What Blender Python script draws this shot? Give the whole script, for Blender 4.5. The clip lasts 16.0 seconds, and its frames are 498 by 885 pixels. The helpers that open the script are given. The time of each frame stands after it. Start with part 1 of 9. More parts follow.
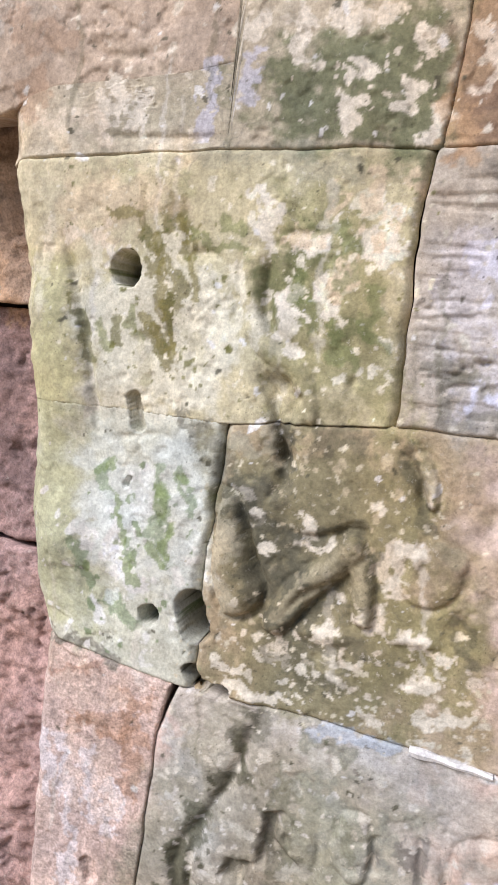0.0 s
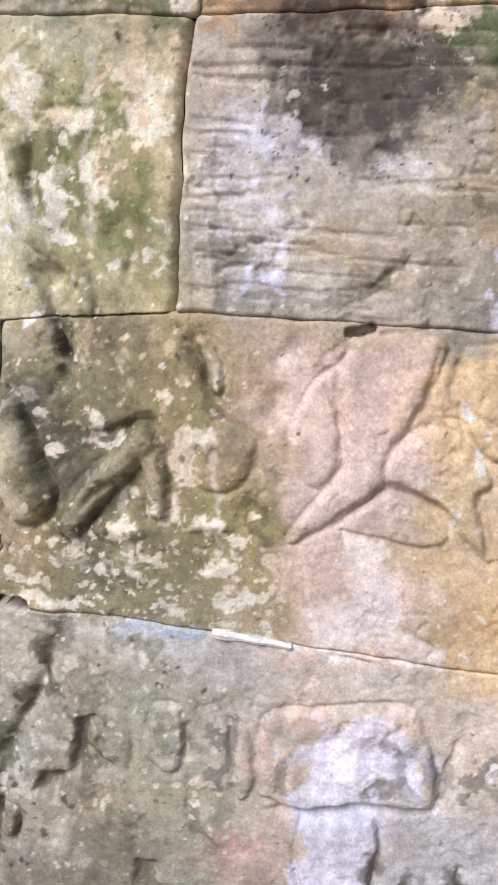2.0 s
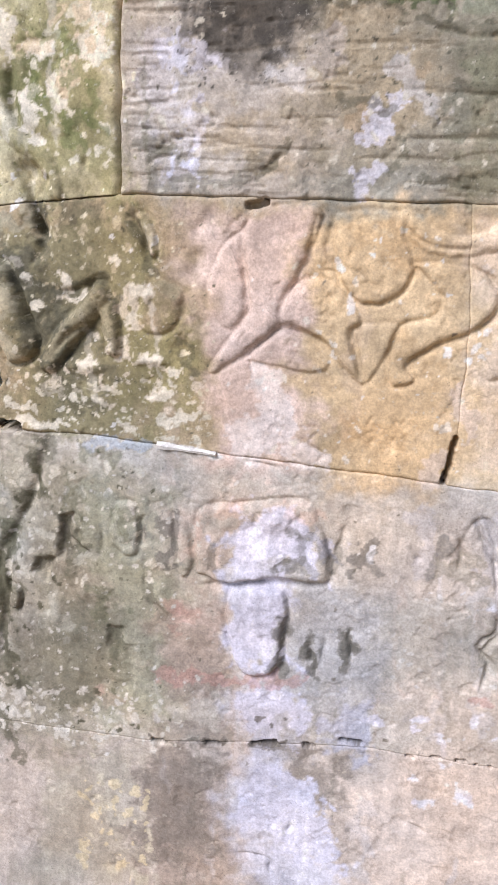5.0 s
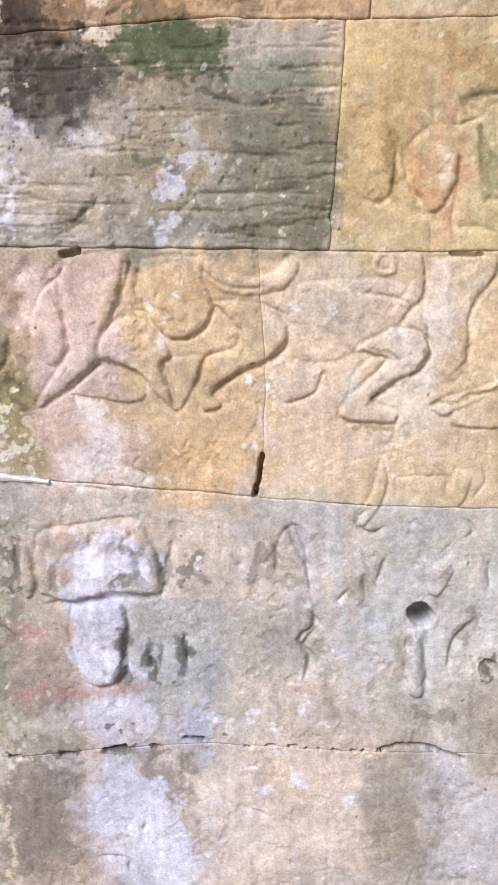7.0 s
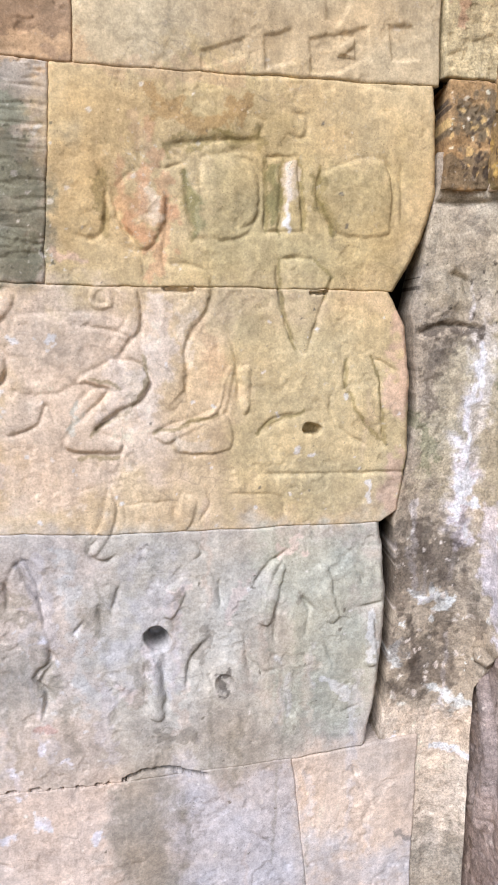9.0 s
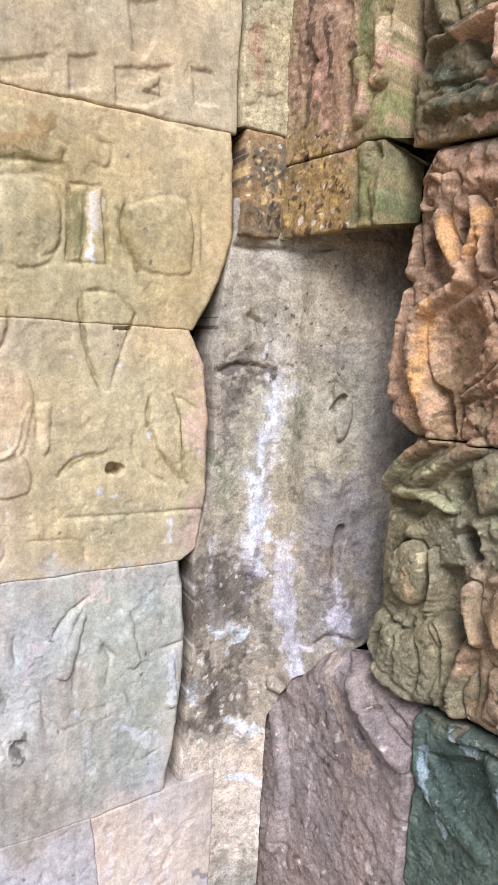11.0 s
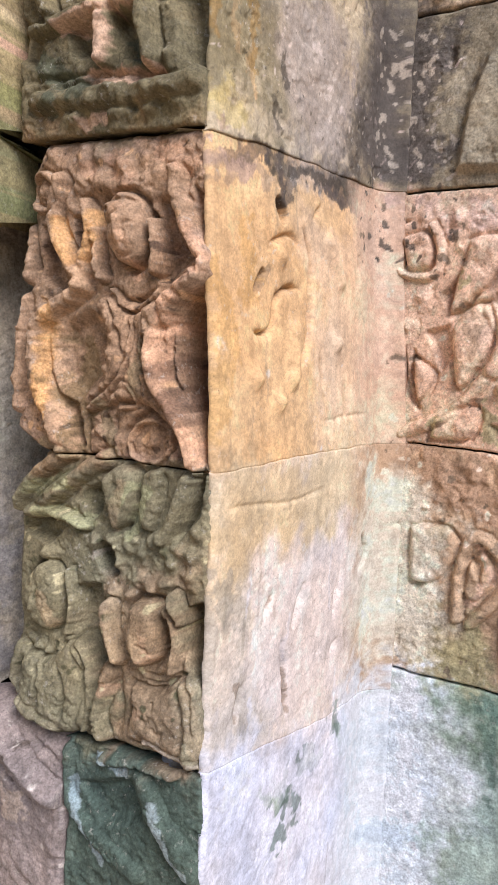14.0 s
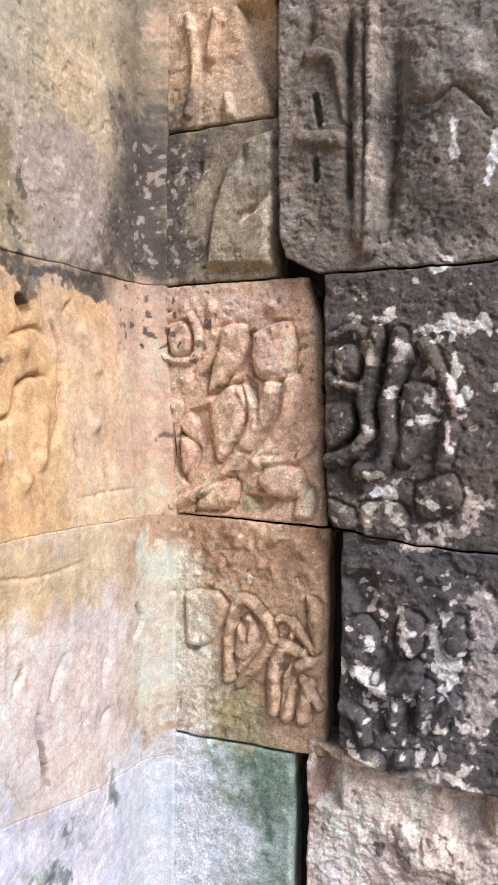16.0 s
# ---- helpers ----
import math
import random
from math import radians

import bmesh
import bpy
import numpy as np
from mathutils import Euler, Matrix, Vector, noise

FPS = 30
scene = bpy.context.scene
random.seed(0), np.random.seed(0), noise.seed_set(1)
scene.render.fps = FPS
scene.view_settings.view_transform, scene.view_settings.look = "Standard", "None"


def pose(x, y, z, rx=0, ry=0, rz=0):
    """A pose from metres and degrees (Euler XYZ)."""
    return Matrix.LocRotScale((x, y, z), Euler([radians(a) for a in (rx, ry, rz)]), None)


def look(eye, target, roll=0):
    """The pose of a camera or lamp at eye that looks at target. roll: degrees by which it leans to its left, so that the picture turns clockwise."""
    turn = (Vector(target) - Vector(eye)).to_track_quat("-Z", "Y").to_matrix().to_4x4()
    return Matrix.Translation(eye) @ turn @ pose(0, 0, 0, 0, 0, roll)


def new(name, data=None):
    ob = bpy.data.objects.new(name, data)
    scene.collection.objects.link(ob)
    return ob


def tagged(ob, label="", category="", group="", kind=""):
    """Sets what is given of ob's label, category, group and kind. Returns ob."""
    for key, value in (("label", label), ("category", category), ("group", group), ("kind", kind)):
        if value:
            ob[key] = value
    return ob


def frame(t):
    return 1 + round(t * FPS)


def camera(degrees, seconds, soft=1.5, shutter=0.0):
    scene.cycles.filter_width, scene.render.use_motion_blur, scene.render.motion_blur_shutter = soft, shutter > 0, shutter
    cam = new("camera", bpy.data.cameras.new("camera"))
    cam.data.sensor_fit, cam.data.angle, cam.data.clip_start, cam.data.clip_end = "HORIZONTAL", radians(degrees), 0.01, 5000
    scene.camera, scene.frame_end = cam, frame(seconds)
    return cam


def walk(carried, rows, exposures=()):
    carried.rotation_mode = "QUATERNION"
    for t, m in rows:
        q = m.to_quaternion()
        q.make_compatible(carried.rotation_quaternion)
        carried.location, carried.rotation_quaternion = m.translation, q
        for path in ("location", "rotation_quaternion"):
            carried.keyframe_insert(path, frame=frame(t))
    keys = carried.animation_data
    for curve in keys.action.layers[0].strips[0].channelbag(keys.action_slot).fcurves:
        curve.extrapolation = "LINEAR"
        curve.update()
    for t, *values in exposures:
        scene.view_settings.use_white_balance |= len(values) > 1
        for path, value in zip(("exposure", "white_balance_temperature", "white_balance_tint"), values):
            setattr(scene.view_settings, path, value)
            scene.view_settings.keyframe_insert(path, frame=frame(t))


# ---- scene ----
cam = camera(36.8, 16.0)
PATH = [
    (0, (0.455, -0.93, 1.646), (-0.164, 0.95, 1.359), 5.4),
    (0.5, (0.457, -0.925, 1.639), (-0.037, 0.995, 1.377), 5.1),
    (1, (0.467, -0.927, 1.628), (0.121, 1.028, 1.383), 4.5),
    (1.5, (0.495, -0.927, 1.615), (0.275, 1.041, 1.337), 3.9),
    (2, (0.516, -0.91, 1.568), (0.345, 1.047, 1.194), 3.5),
    (2.5, (0.513, -0.921, 1.527), (0.347, 1.015, 1.054), 3.4),
    (3, (0.498, -0.956, 1.516), (0.302, 0.964, 0.991), 3.3),
    (3.2, (0.495, -0.979, 1.505), (0.28, 0.937, 0.972), 3.3),
    (5.3, (0.833, -1.233, 1.445), (0.499, 0.686, 0.992), 2.2),
    (5.5, (0.867, -1.245, 1.45), (0.547, 0.677, 1.003), 1.9),
    (6, (0.909, -1.269, 1.458), (0.663, 0.67, 1.035), 1.2),
    (6.5, (0.938, -1.284, 1.464), (0.748, 0.663, 1.049), 0.7),
    (7, (0.951, -1.312, 1.48), (0.838, 0.644, 1.078), 0.4),
    (7.5, (0.981, -1.332, 1.48), (0.941, 0.63, 1.097), 0.3),
    (8, (1.022, -1.339, 1.476), (1.081, 0.627, 1.113), 0.4),
    (8.5, (1.064, -1.348, 1.477), (1.303, 0.609, 1.14), 0.6),
    (8.7, (1.079, -1.351, 1.478), (1.396, 0.597, 1.154), 0.6),
    (10.8, (0.931, -1.248, 1.511), (1.971, 0.442, 1.258), 2.9),
    (11, (0.94, -1.247, 1.513), (2.051, 0.397, 1.269), 3.1),
    (11.5, (0.948, -1.238, 1.525), (2.209, 0.298, 1.302), 3.4),
    (12, (0.954, -1.228, 1.527), (2.319, 0.219, 1.324), 3.6),
    (12.5, (0.953, -1.228, 1.531), (2.406, 0.133, 1.338), 3.4),
    (13, (0.971, -1.229, 1.529), (2.51, 0.033, 1.333), 3.0),
    (13.5, (1.0, -1.23, 1.522), (2.629, -0.088, 1.314), 2.5),
    (14, (1.042, -1.255, 1.533), (2.737, -0.213, 1.326), 2.3),
    (14.5, (1.071, -1.351, 1.542), (2.811, -0.377, 1.382), 2.2),
    (15, (1.075, -1.468, 1.541), (2.846, -0.545, 1.448), 1.9),
    (15.5, (1.072, -1.51, 1.545), (2.874, -0.645, 1.502), 1.4),
    (16, (1.061, -1.506, 1.551), (2.905, -0.734, 1.543), 0.5),
]
walk(cam, [(t, look(eye, target, roll)) for t, eye, target, roll in PATH], exposures=[(0.0, 0.92, 5950, 15), (8.5, 0.92, 5950, 15), (11.0, 1.0, 5580, 14), (12.5, 1.0, 5640, 14), (13.5, 0.93, 5780, 14), (16.0, 0.93, 5780, 14)])

# ---- light ----
world = bpy.data.worlds.new("sky")
world.use_nodes = True
scene.world = world
wn = world.node_tree
sky = wn.nodes.new("ShaderNodeTexSky")
sky.sky_type, sky.sun_disc = "NISHITA", False
sky.sun_elevation, sky.sun_rotation = radians(42), radians(212)
sky.dust_density, sky.air_density = 1.5, 1.0
wn.links.new(sky.outputs[0], wn.nodes["Background"].inputs[0])
wn.nodes["Background"].inputs[1].default_value = 0.07
sun = new("sun", bpy.data.lights.new("sun", "SUN"))
sun.data.energy, sun.data.angle, sun.data.color = 2.5, radians(32), (1.0, 0.95, 0.93)
sun.matrix_world = look((-0.8, -2.8, 4.2), (1.0, 0.0, 1.2))

# ---- numeric helpers ----


def lattice(ix, iy, seed):
    h = (ix * 374761393 + iy * 668265263 + seed * 1442695041) & 0xFFFFFFFF
    h = ((h ^ (h >> 13)) * 1274126177) & 0xFFFFFFFF
    return ((h ^ (h >> 16)) & 0xFFFF) / 65535.0


def value_noise(x, y, seed=0):
    fx, fy = np.floor(x), np.floor(y)
    ix, iy = fx.astype(np.int64), fy.astype(np.int64)
    sx, sy = x - fx, y - fy
    sx, sy = sx * sx * (3 - 2 * sx), sy * sy * (3 - 2 * sy)
    top = lattice(ix, iy, seed) * (1 - sx) + lattice(ix + 1, iy, seed) * sx
    low = lattice(ix, iy + 1, seed) * (1 - sx) + lattice(ix + 1, iy + 1, seed) * sx
    return top * (1 - sy) + low * sy


def fbm(x, y, scale, seed=0, octaves=4):
    total, weight, amp = 0.0, 0.0, 1.0
    for k in range(octaves):
        c, d = math.cos(0.6 + 1.1 * k), math.sin(0.6 + 1.1 * k)
        total = total + amp * value_noise((x * c - y * d) * scale + 17.3 * k, (x * d + y * c) * scale - 9.1 * k, seed + 31 * k)
        weight, amp, scale = weight + amp, amp * 0.55, scale * 2.03
    return total / weight


def smooth(a, b, x):
    q = np.clip((x - a) / (b - a), 0, 1)
    return q * q * (3 - 2 * q)


def points(text):
    return [tuple(float(c) for c in pair.split(",")) for pair in text.split()]


def along(u, v, line, r0, r1):
    """Distance to a drawn line as a share of its half width, which runs from r0 to r1."""
    best = np.full(u.shape, 9.0)
    if len(line) == 1:
        return np.hypot(u - line[0][0], v - line[0][1]) / r0
    steps = [math.hypot(b[0] - a[0], b[1] - a[1]) for a, b in zip(line, line[1:])]
    whole, gone = sum(steps) or 1.0, 0.0
    for (a, b), step in zip(zip(line, line[1:]), steps):
        dx, dy = b[0] - a[0], b[1] - a[1]
        k = np.clip(((u - a[0]) * dx + (v - a[1]) * dy) / max(step * step, 1e-9), 0, 1)
        r = r0 + (r1 - r0) * (gone + k * step) / whole
        best = np.minimum(best, np.hypot(u - a[0] - k * dx, v - a[1] - k * dy) / r)
        gone += step
    return best


def inside(u, v, ring):
    """Signed distance to a closed outline, positive inside."""
    hit = np.zeros(u.shape, bool)
    far = np.full(u.shape, 9.0)
    for a, b in zip(ring, ring[1:] + ring[:1]):
        dx, dy = b[0] - a[0], b[1] - a[1]
        k = np.clip(((u - a[0]) * dx + (v - a[1]) * dy) / max(dx * dx + dy * dy, 1e-9), 0, 1)
        far = np.minimum(far, np.hypot(u - a[0] - k * dx, v - a[1] - k * dy))
        if dy:
            hit ^= ((a[1] > v) != (b[1] > v)) & (u < dx * (v - a[1]) / dy + a[0])
    return np.where(hit, far, -far)


# ---- carving, stains and painted shade, drawn in metres on each wall face ----
# A: front wall, S: lintel beside the recess, N: recess, K: corner blocks, P: pillar front, R: pillar side, Q: inner panel, D: dark wall, L: far left
BEND = np.array([(1.56, 0.012), (1.775, 0.012), (1.835, -0.004), (1.864, -0.04), (1.878, -0.08), (1.90, -0.115), (1.98, -0.145), (2.20, -0.185)])
BEND_RUN = np.concatenate([[0.0], np.cumsum(np.hypot(*np.diff(BEND, axis=0).T))])


def bent(u, v, h):
    """The recess: a face that turns from the front wall towards the pillar."""
    x, y = np.interp(u, BEND_RUN, BEND[:, 0]), np.interp(u, BEND_RUN, BEND[:, 1])
    dx = np.interp(u + 0.03, BEND_RUN, BEND[:, 0]) - np.interp(u - 0.03, BEND_RUN, BEND[:, 0])
    dy = np.interp(u + 0.03, BEND_RUN, BEND[:, 1]) - np.interp(u - 0.03, BEND_RUN, BEND[:, 1])
    n = np.hypot(dx, dy)
    return x + h * dy / n, y - h * dx / n, v


PLANES = {
    "N": bent,
    "A": lambda u, v, h: (u, -h, v),
    "S": lambda u, v, h: (u, 0.03 - h, v),
    "K": lambda u, v, h: (1.825 - h, -u, v),
    "P": lambda u, v, h: (1.882 - h, -u, v),
    "R": lambda u, v, h: (u, -0.682 - h + 0.07 * np.clip(v - 1.38, 0, 0.47), v),
    "Q": lambda u, v, h: (2.505 - h, -u, v),
    "D": lambda u, v, h: (2.46 - h, -u, v),
    "L": lambda u, v, h: (u, 0.10 - h, v),
}
CARVED = {key: [] for key in PLANES}
STAINED_OR_SHADED = {key: [] for key in PLANES}


def bounds(line, r):
    us, vs = [p[0] for p in line], [p[1] for p in line]
    return min(us) - r, max(us) + r, min(vs) - r, max(vs) + r


def curve(text, cuts=4):
    """A drawn line as a smooth curve through its points."""
    line = points(text)
    if len(line) < 3:
        return line
    ends = [line[0]] + line + [line[-1]]
    out = [line[0]]
    for a, b, c, d in zip(ends, ends[1:], ends[2:], ends[3:]):
        for i in range(1, cuts + 1):
            k = i / cuts
            out.append(tuple(0.5 * (2 * q + (r - p) * k + (2 * p - 5 * q + 4 * r - s) * k * k + (3 * q - p - 3 * r + s) * k ** 3) for p, q, r, s in zip(a, b, c, d)))
    return out


def limb(plane, r0, r1, high, text):
    line = curve(text)
    CARVED[plane].append(("limb", line, r0, r1, high, bounds(line, max(r0, r1) * 1.1)))


def groove(plane, r, deep, text):
    line = curve(text)
    CARVED[plane].append(("groove", line, r, r, deep, bounds(line, r * 4)))


def body(plane, rim, high, text):
    """A raised form with a rounded back inside a closed outline."""
    line = curve(text + " " + text.split()[0])[:-1]
    CARVED[plane].append(("body", line, rim, rim, high, bounds(line, 0.03)))


def rod(plane, r0, r1, high, text):
    """A rounded limb with a cut along both sides."""
    line = curve(text)
    CARVED[plane].append(("rod", line, r0, r1, high, bounds(line, max(r0, r1) * 2.2)))


def hole(plane, r, deep, text):
    line = points(text)
    CARVED[plane].append(("hole", line, r, r, deep, bounds(line, r * 2)))


def plate(plane, soft, high, text):
    line = points(text)
    CARVED[plane].append(("plate", line, soft, soft, high, bounds(line, soft)))


def swell(plane, r, high, text):
    line = curve(text)
    CARVED[plane].append(("swell", line, r, r, high, bounds(line, r * 2.6)))


def lumps(plane, count, r, high, seed, text):
    """Worn beads and knobs within the box of two corners."""
    (a, b), (c, d) = points(text)
    rnd = random.Random(seed)
    for _ in range(count):
        p = (rnd.uniform(a, c), rnd.uniform(b, d))
        q = rnd.uniform(0.6, 1.3) * r
        line = [p, (p[0] + rnd.uniform(-q, q), p[1] + rnd.uniform(-q, q))]
        CARVED[plane].append(("swell", line, q * 0.8, q * 0.7, high * rnd.uniform(0.04, 0.16), bounds(line, q * 2.4)))


def rgb(code):
    """Stone colour as a base colour, from a hexadecimal code."""
    part3 = [int(code[k:k + 2], 16) / 255 for k in (0, 2, 4)]
    return np.array([STONE_ALBEDO * (c / 12.92 if c < 0.04045 else ((c + 0.055) / 1.055) ** 2.4) for c in part3])


STONE_ALBEDO = 0.68
# per-face gain on base colours, makes up for weaker light on that face
FACE_GAIN = {"P": 1.3, "Q": 1.6, "D": 1.52, "K": 1.5, "S": 1.3, "N": 1.3, "R": 1.08}


def stain_or_shade(plane, code, r, strong, ragged, text):
    line = points(text)
    STAINED_OR_SHADED[plane].append(("line", line, r, rgb(code), strong, ragged, bounds(line, r * 1.7)))


def field(plane, code, soft, strong, ragged, text):
    line = points(text)
    STAINED_OR_SHADED[plane].append(("field", line, soft, rgb(code), strong, ragged, bounds(line, soft * 1.4 + 0.06)))


def spots(plane, code, count, r0, r1, seed, text, strong=0.85):
    """Scattered lichen spots within the box of two corners."""
    (a, b), (c, d) = points(text)
    rnd = random.Random(seed)
    for _ in range(count):
        p = (rnd.uniform(a, c), rnd.uniform(b, d))
        r = r0 + (r1 - r0) * rnd.random() ** 2.2
        line = [p, (p[0] + rnd.uniform(-r, r), p[1] + rnd.uniform(-r, r) * 1.3)]
        STAINED_OR_SHADED[plane].append(("line", line, r, rgb(code), strong, 0.9, bounds(line, r * 1.7)))


def drips(plane, code, count, r0, r1, seed, text, strong):
    """Water streaks that run down the face, within the box of two corners."""
    (a, b), (c, d) = points(text)
    rnd = random.Random(seed)
    for _ in range(count):
        x, z, n = rnd.uniform(a, c), rnd.uniform(b, d), rnd.uniform(0.05, 0.22)
        r = r0 + (r1 - r0) * rnd.random() ** 2
        line = [(x, z), (x + rnd.uniform(-0.008, 0.008), z - n / 2), (x + rnd.uniform(-0.012, 0.012), z - n)]
        STAINED_OR_SHADED[plane].append(("line", line, r, rgb(code), strong * rnd.uniform(0.5, 1.0), 0.55, bounds(line, r * 1.7)))


def near(u, v, box):
    return (u > box[0]) & (u < box[1]) & (v > box[2]) & (v < box[3])


def height(plane, u, v, rough):
    seed = sum(map(ord, plane))
    h = (fbm(u, v, 9, seed) - 0.5) * 0.012 * rough + (fbm(u, v, 70, seed + 5, 4) - 0.5) * (0.0026 if plane == "A" else 0.0045) * rough
    bed = fbm(u * 0.22, v * 2.4, 42, seed + 6, 4)
    layered = smooth(1.54, 1.56, v) * smooth(1.93, 1.9, v) * smooth(0.33, 0.36, u) * smooth(1.03, 1.01, u) if plane == "A" else 0.15
    h = h - 0.0026 * rough * layered * smooth(0.6, 0.68, bed) - 0.003 * rough * smooth(0.62, 0.7, fbm(u, v, 24, seed + 9, 5))
    wu = u + (fbm(u, v, 60, seed + 7, 3) - 0.5) * 0.006
    wv = v + (fbm(u, v, 60, seed + 8, 3) - 0.5) * 0.006
    raised = np.zeros(u.shape)
    for kind, line, r0, r1, high, box in CARVED[plane]:
        m = near(u, v, box)
        if not m.any():
            continue
        x, y = wu[m], wv[m]
        if kind == "limb":
            d = along(x, y, line, r0, r1)
            raised[m] = np.maximum(raised[m], high * np.sqrt(np.clip(1 - d ** 2.4, 0, 1)))
        elif kind == "rod":
            d = along(x, y, line, r0, r1)
            top = high * (0.55 * np.sqrt(np.clip(1 - d ** 2, 0, 1)) + 0.45 * smooth(1.2, 0.2, d))
            raised[m] = (np.maximum(raised[m], 0) ** 3 + top ** 3) ** (1 / 3) + np.minimum(raised[m], 0) * smooth(0.9, 1.1, d)
            h[m] -= 0.22 * high * np.exp(-((d - 1.1) / 0.3) ** 2) * (0.4 + 1.2 * fbm(x, y, 20, seed + 33, 2))
        elif kind == "body":
            d = inside(x, y, line)
            k = np.clip(d / r0, 0, 1)
            top = high * np.sqrt(k * (2 - k))
            raised[m] = (np.maximum(raised[m], 0) ** 3 + top ** 3) ** (1 / 3) + np.minimum(raised[m], 0) * smooth(0.004, -0.002, d)
            h[m] -= 0.4 * high * np.exp(-((d + 0.002) / 0.0045) ** 2) * (0.3 + 1.4 * fbm(x, y, 20, seed + 33, 2))
        elif kind == "plate":
            raised[m] = np.maximum(raised[m], high * smooth(-r0, r0, inside(x, y, line))) if high > 0 else raised[m] + high * smooth(-r0, r0, inside(x, y, line))
        elif kind == "groove":
            d = along(x, y, line, r0, r1)
            tip = np.minimum(np.hypot(x - line[0][0], y - line[0][1]), np.hypot(x - line[-1][0], y - line[-1][1]))
            fade = (0.25 + 0.75 * smooth(0.0, r0 * 5, tip)) * (0.55 + 0.9 * fbm(x, y, 26, seed + 31, 2))
            h[m] -= high * fade * (0.8 * np.exp(-d ** 2 * 1.2) + 0.3 * np.exp(-d ** 2 * 0.22))
        elif kind == "swell":
            h[m] += high * np.exp(-along(x, y, line, r0, r1) ** 2)
        elif kind == "hole":
            h[m] -= high * smooth(1.15, 0.8, along(x, y, line, r0, r1))
    if plane == "R":  # the side runs into the inner panel in a hollow curve
        h = h + 0.06 - np.sqrt(np.clip(0.06 ** 2 - np.clip(u - 2.455, 0, 0.058) ** 2, 0, 1))
    if plane == "P":  # the outer arris stays up
        raised = np.where(u > 0.662, np.maximum(raised, -0.02 + 0.012 * smooth(0.664, 0.672, u)), raised)
    if plane in "PD":  # weather has eaten into the deep carving
        h = h + (fbm(u, v, 110, seed + 41, 3) - 0.5) * 0.0035 - 0.003 * smooth(0.6, 0.72, fbm(u, v, 55, seed + 42, 4))
    worn = 0.72 + 0.56 * fbm(u, v, 16, seed + 43, 3)
    return h + np.where(raised > 0, raised * worn, raised)


def colour(plane, u, v, code):
    seed = sum(map(ord, plane)) + 100
    col = np.tile(rgb(code), (len(u), 1))
    wu = u + (fbm(u, v, 30, seed, 4) - 0.5) * 0.10 + (fbm(u, v, 9, seed + 1, 3) - 0.5) * 0.14
    wv = v + (fbm(u, v, 30, seed + 3, 4) - 0.5) * 0.10 + (fbm(u, v, 9, seed + 4, 3) - 0.5) * 0.14
    fu, fv = (fbm(u, v, 42, seed + 11, 4) - 0.5) * 0.07, (fbm(u, v, 42, seed + 12, 4) - 0.5) * 0.07
    grit = fbm(u, v, 85, seed + 9, 4) - 0.5
    for kind, line, r, c, strong, ragged, box in STAINED_OR_SHADED[plane]:
        m = near(u, v, box)
        if not m.any():
            continue
        if kind == "line":
            stray = min(1.0, r / 0.018) * (0.35 if plane == "P" else 1.0)
            x, y = u[m] + fu[m] * stray, v[m] + fv[m] * stray
            k = 1 - along(x, y, line, r, r) + grit[m] * ragged * 1.6
            a = smooth(0.0, 0.6 if ragged < 0.6 else 0.34, k)
        else:
            k = inside(wu[m], wv[m], line) + grit[m] * ragged * 0.09
            a = smooth(-r * 1.35, r * 1.35, k)
        a = (a * strong)[:, None]
        col[m] = col[m] * (1 - a) + c * a
    tone = 0.70 + 0.60 * fbm(u, v, 13, seed + 21, 6)
    tone = tone * (0.86 + 0.28 * fbm(u * 5.0, v * 0.5, 14, seed + 22, 4)) * (0.8 + 0.4 * fbm(u, v, 120, seed + 23, 3))
    warm = (fbm(u, v, 7, seed + 24, 4) - 0.5)[:, None] * np.array([0.18, 0.0, -0.22])
    return np.clip(col * tone[:, None] * (1 + warm) * FACE_GAIN.get(plane, 1.0), 0, 0.64)


def edge(spec, x):
    if isinstance(spec, str):
        line = sorted(points(spec))
        return np.interp(x, [p[0] for p in line], [p[1] for p in line])
    return np.full(x.shape, float(spec))


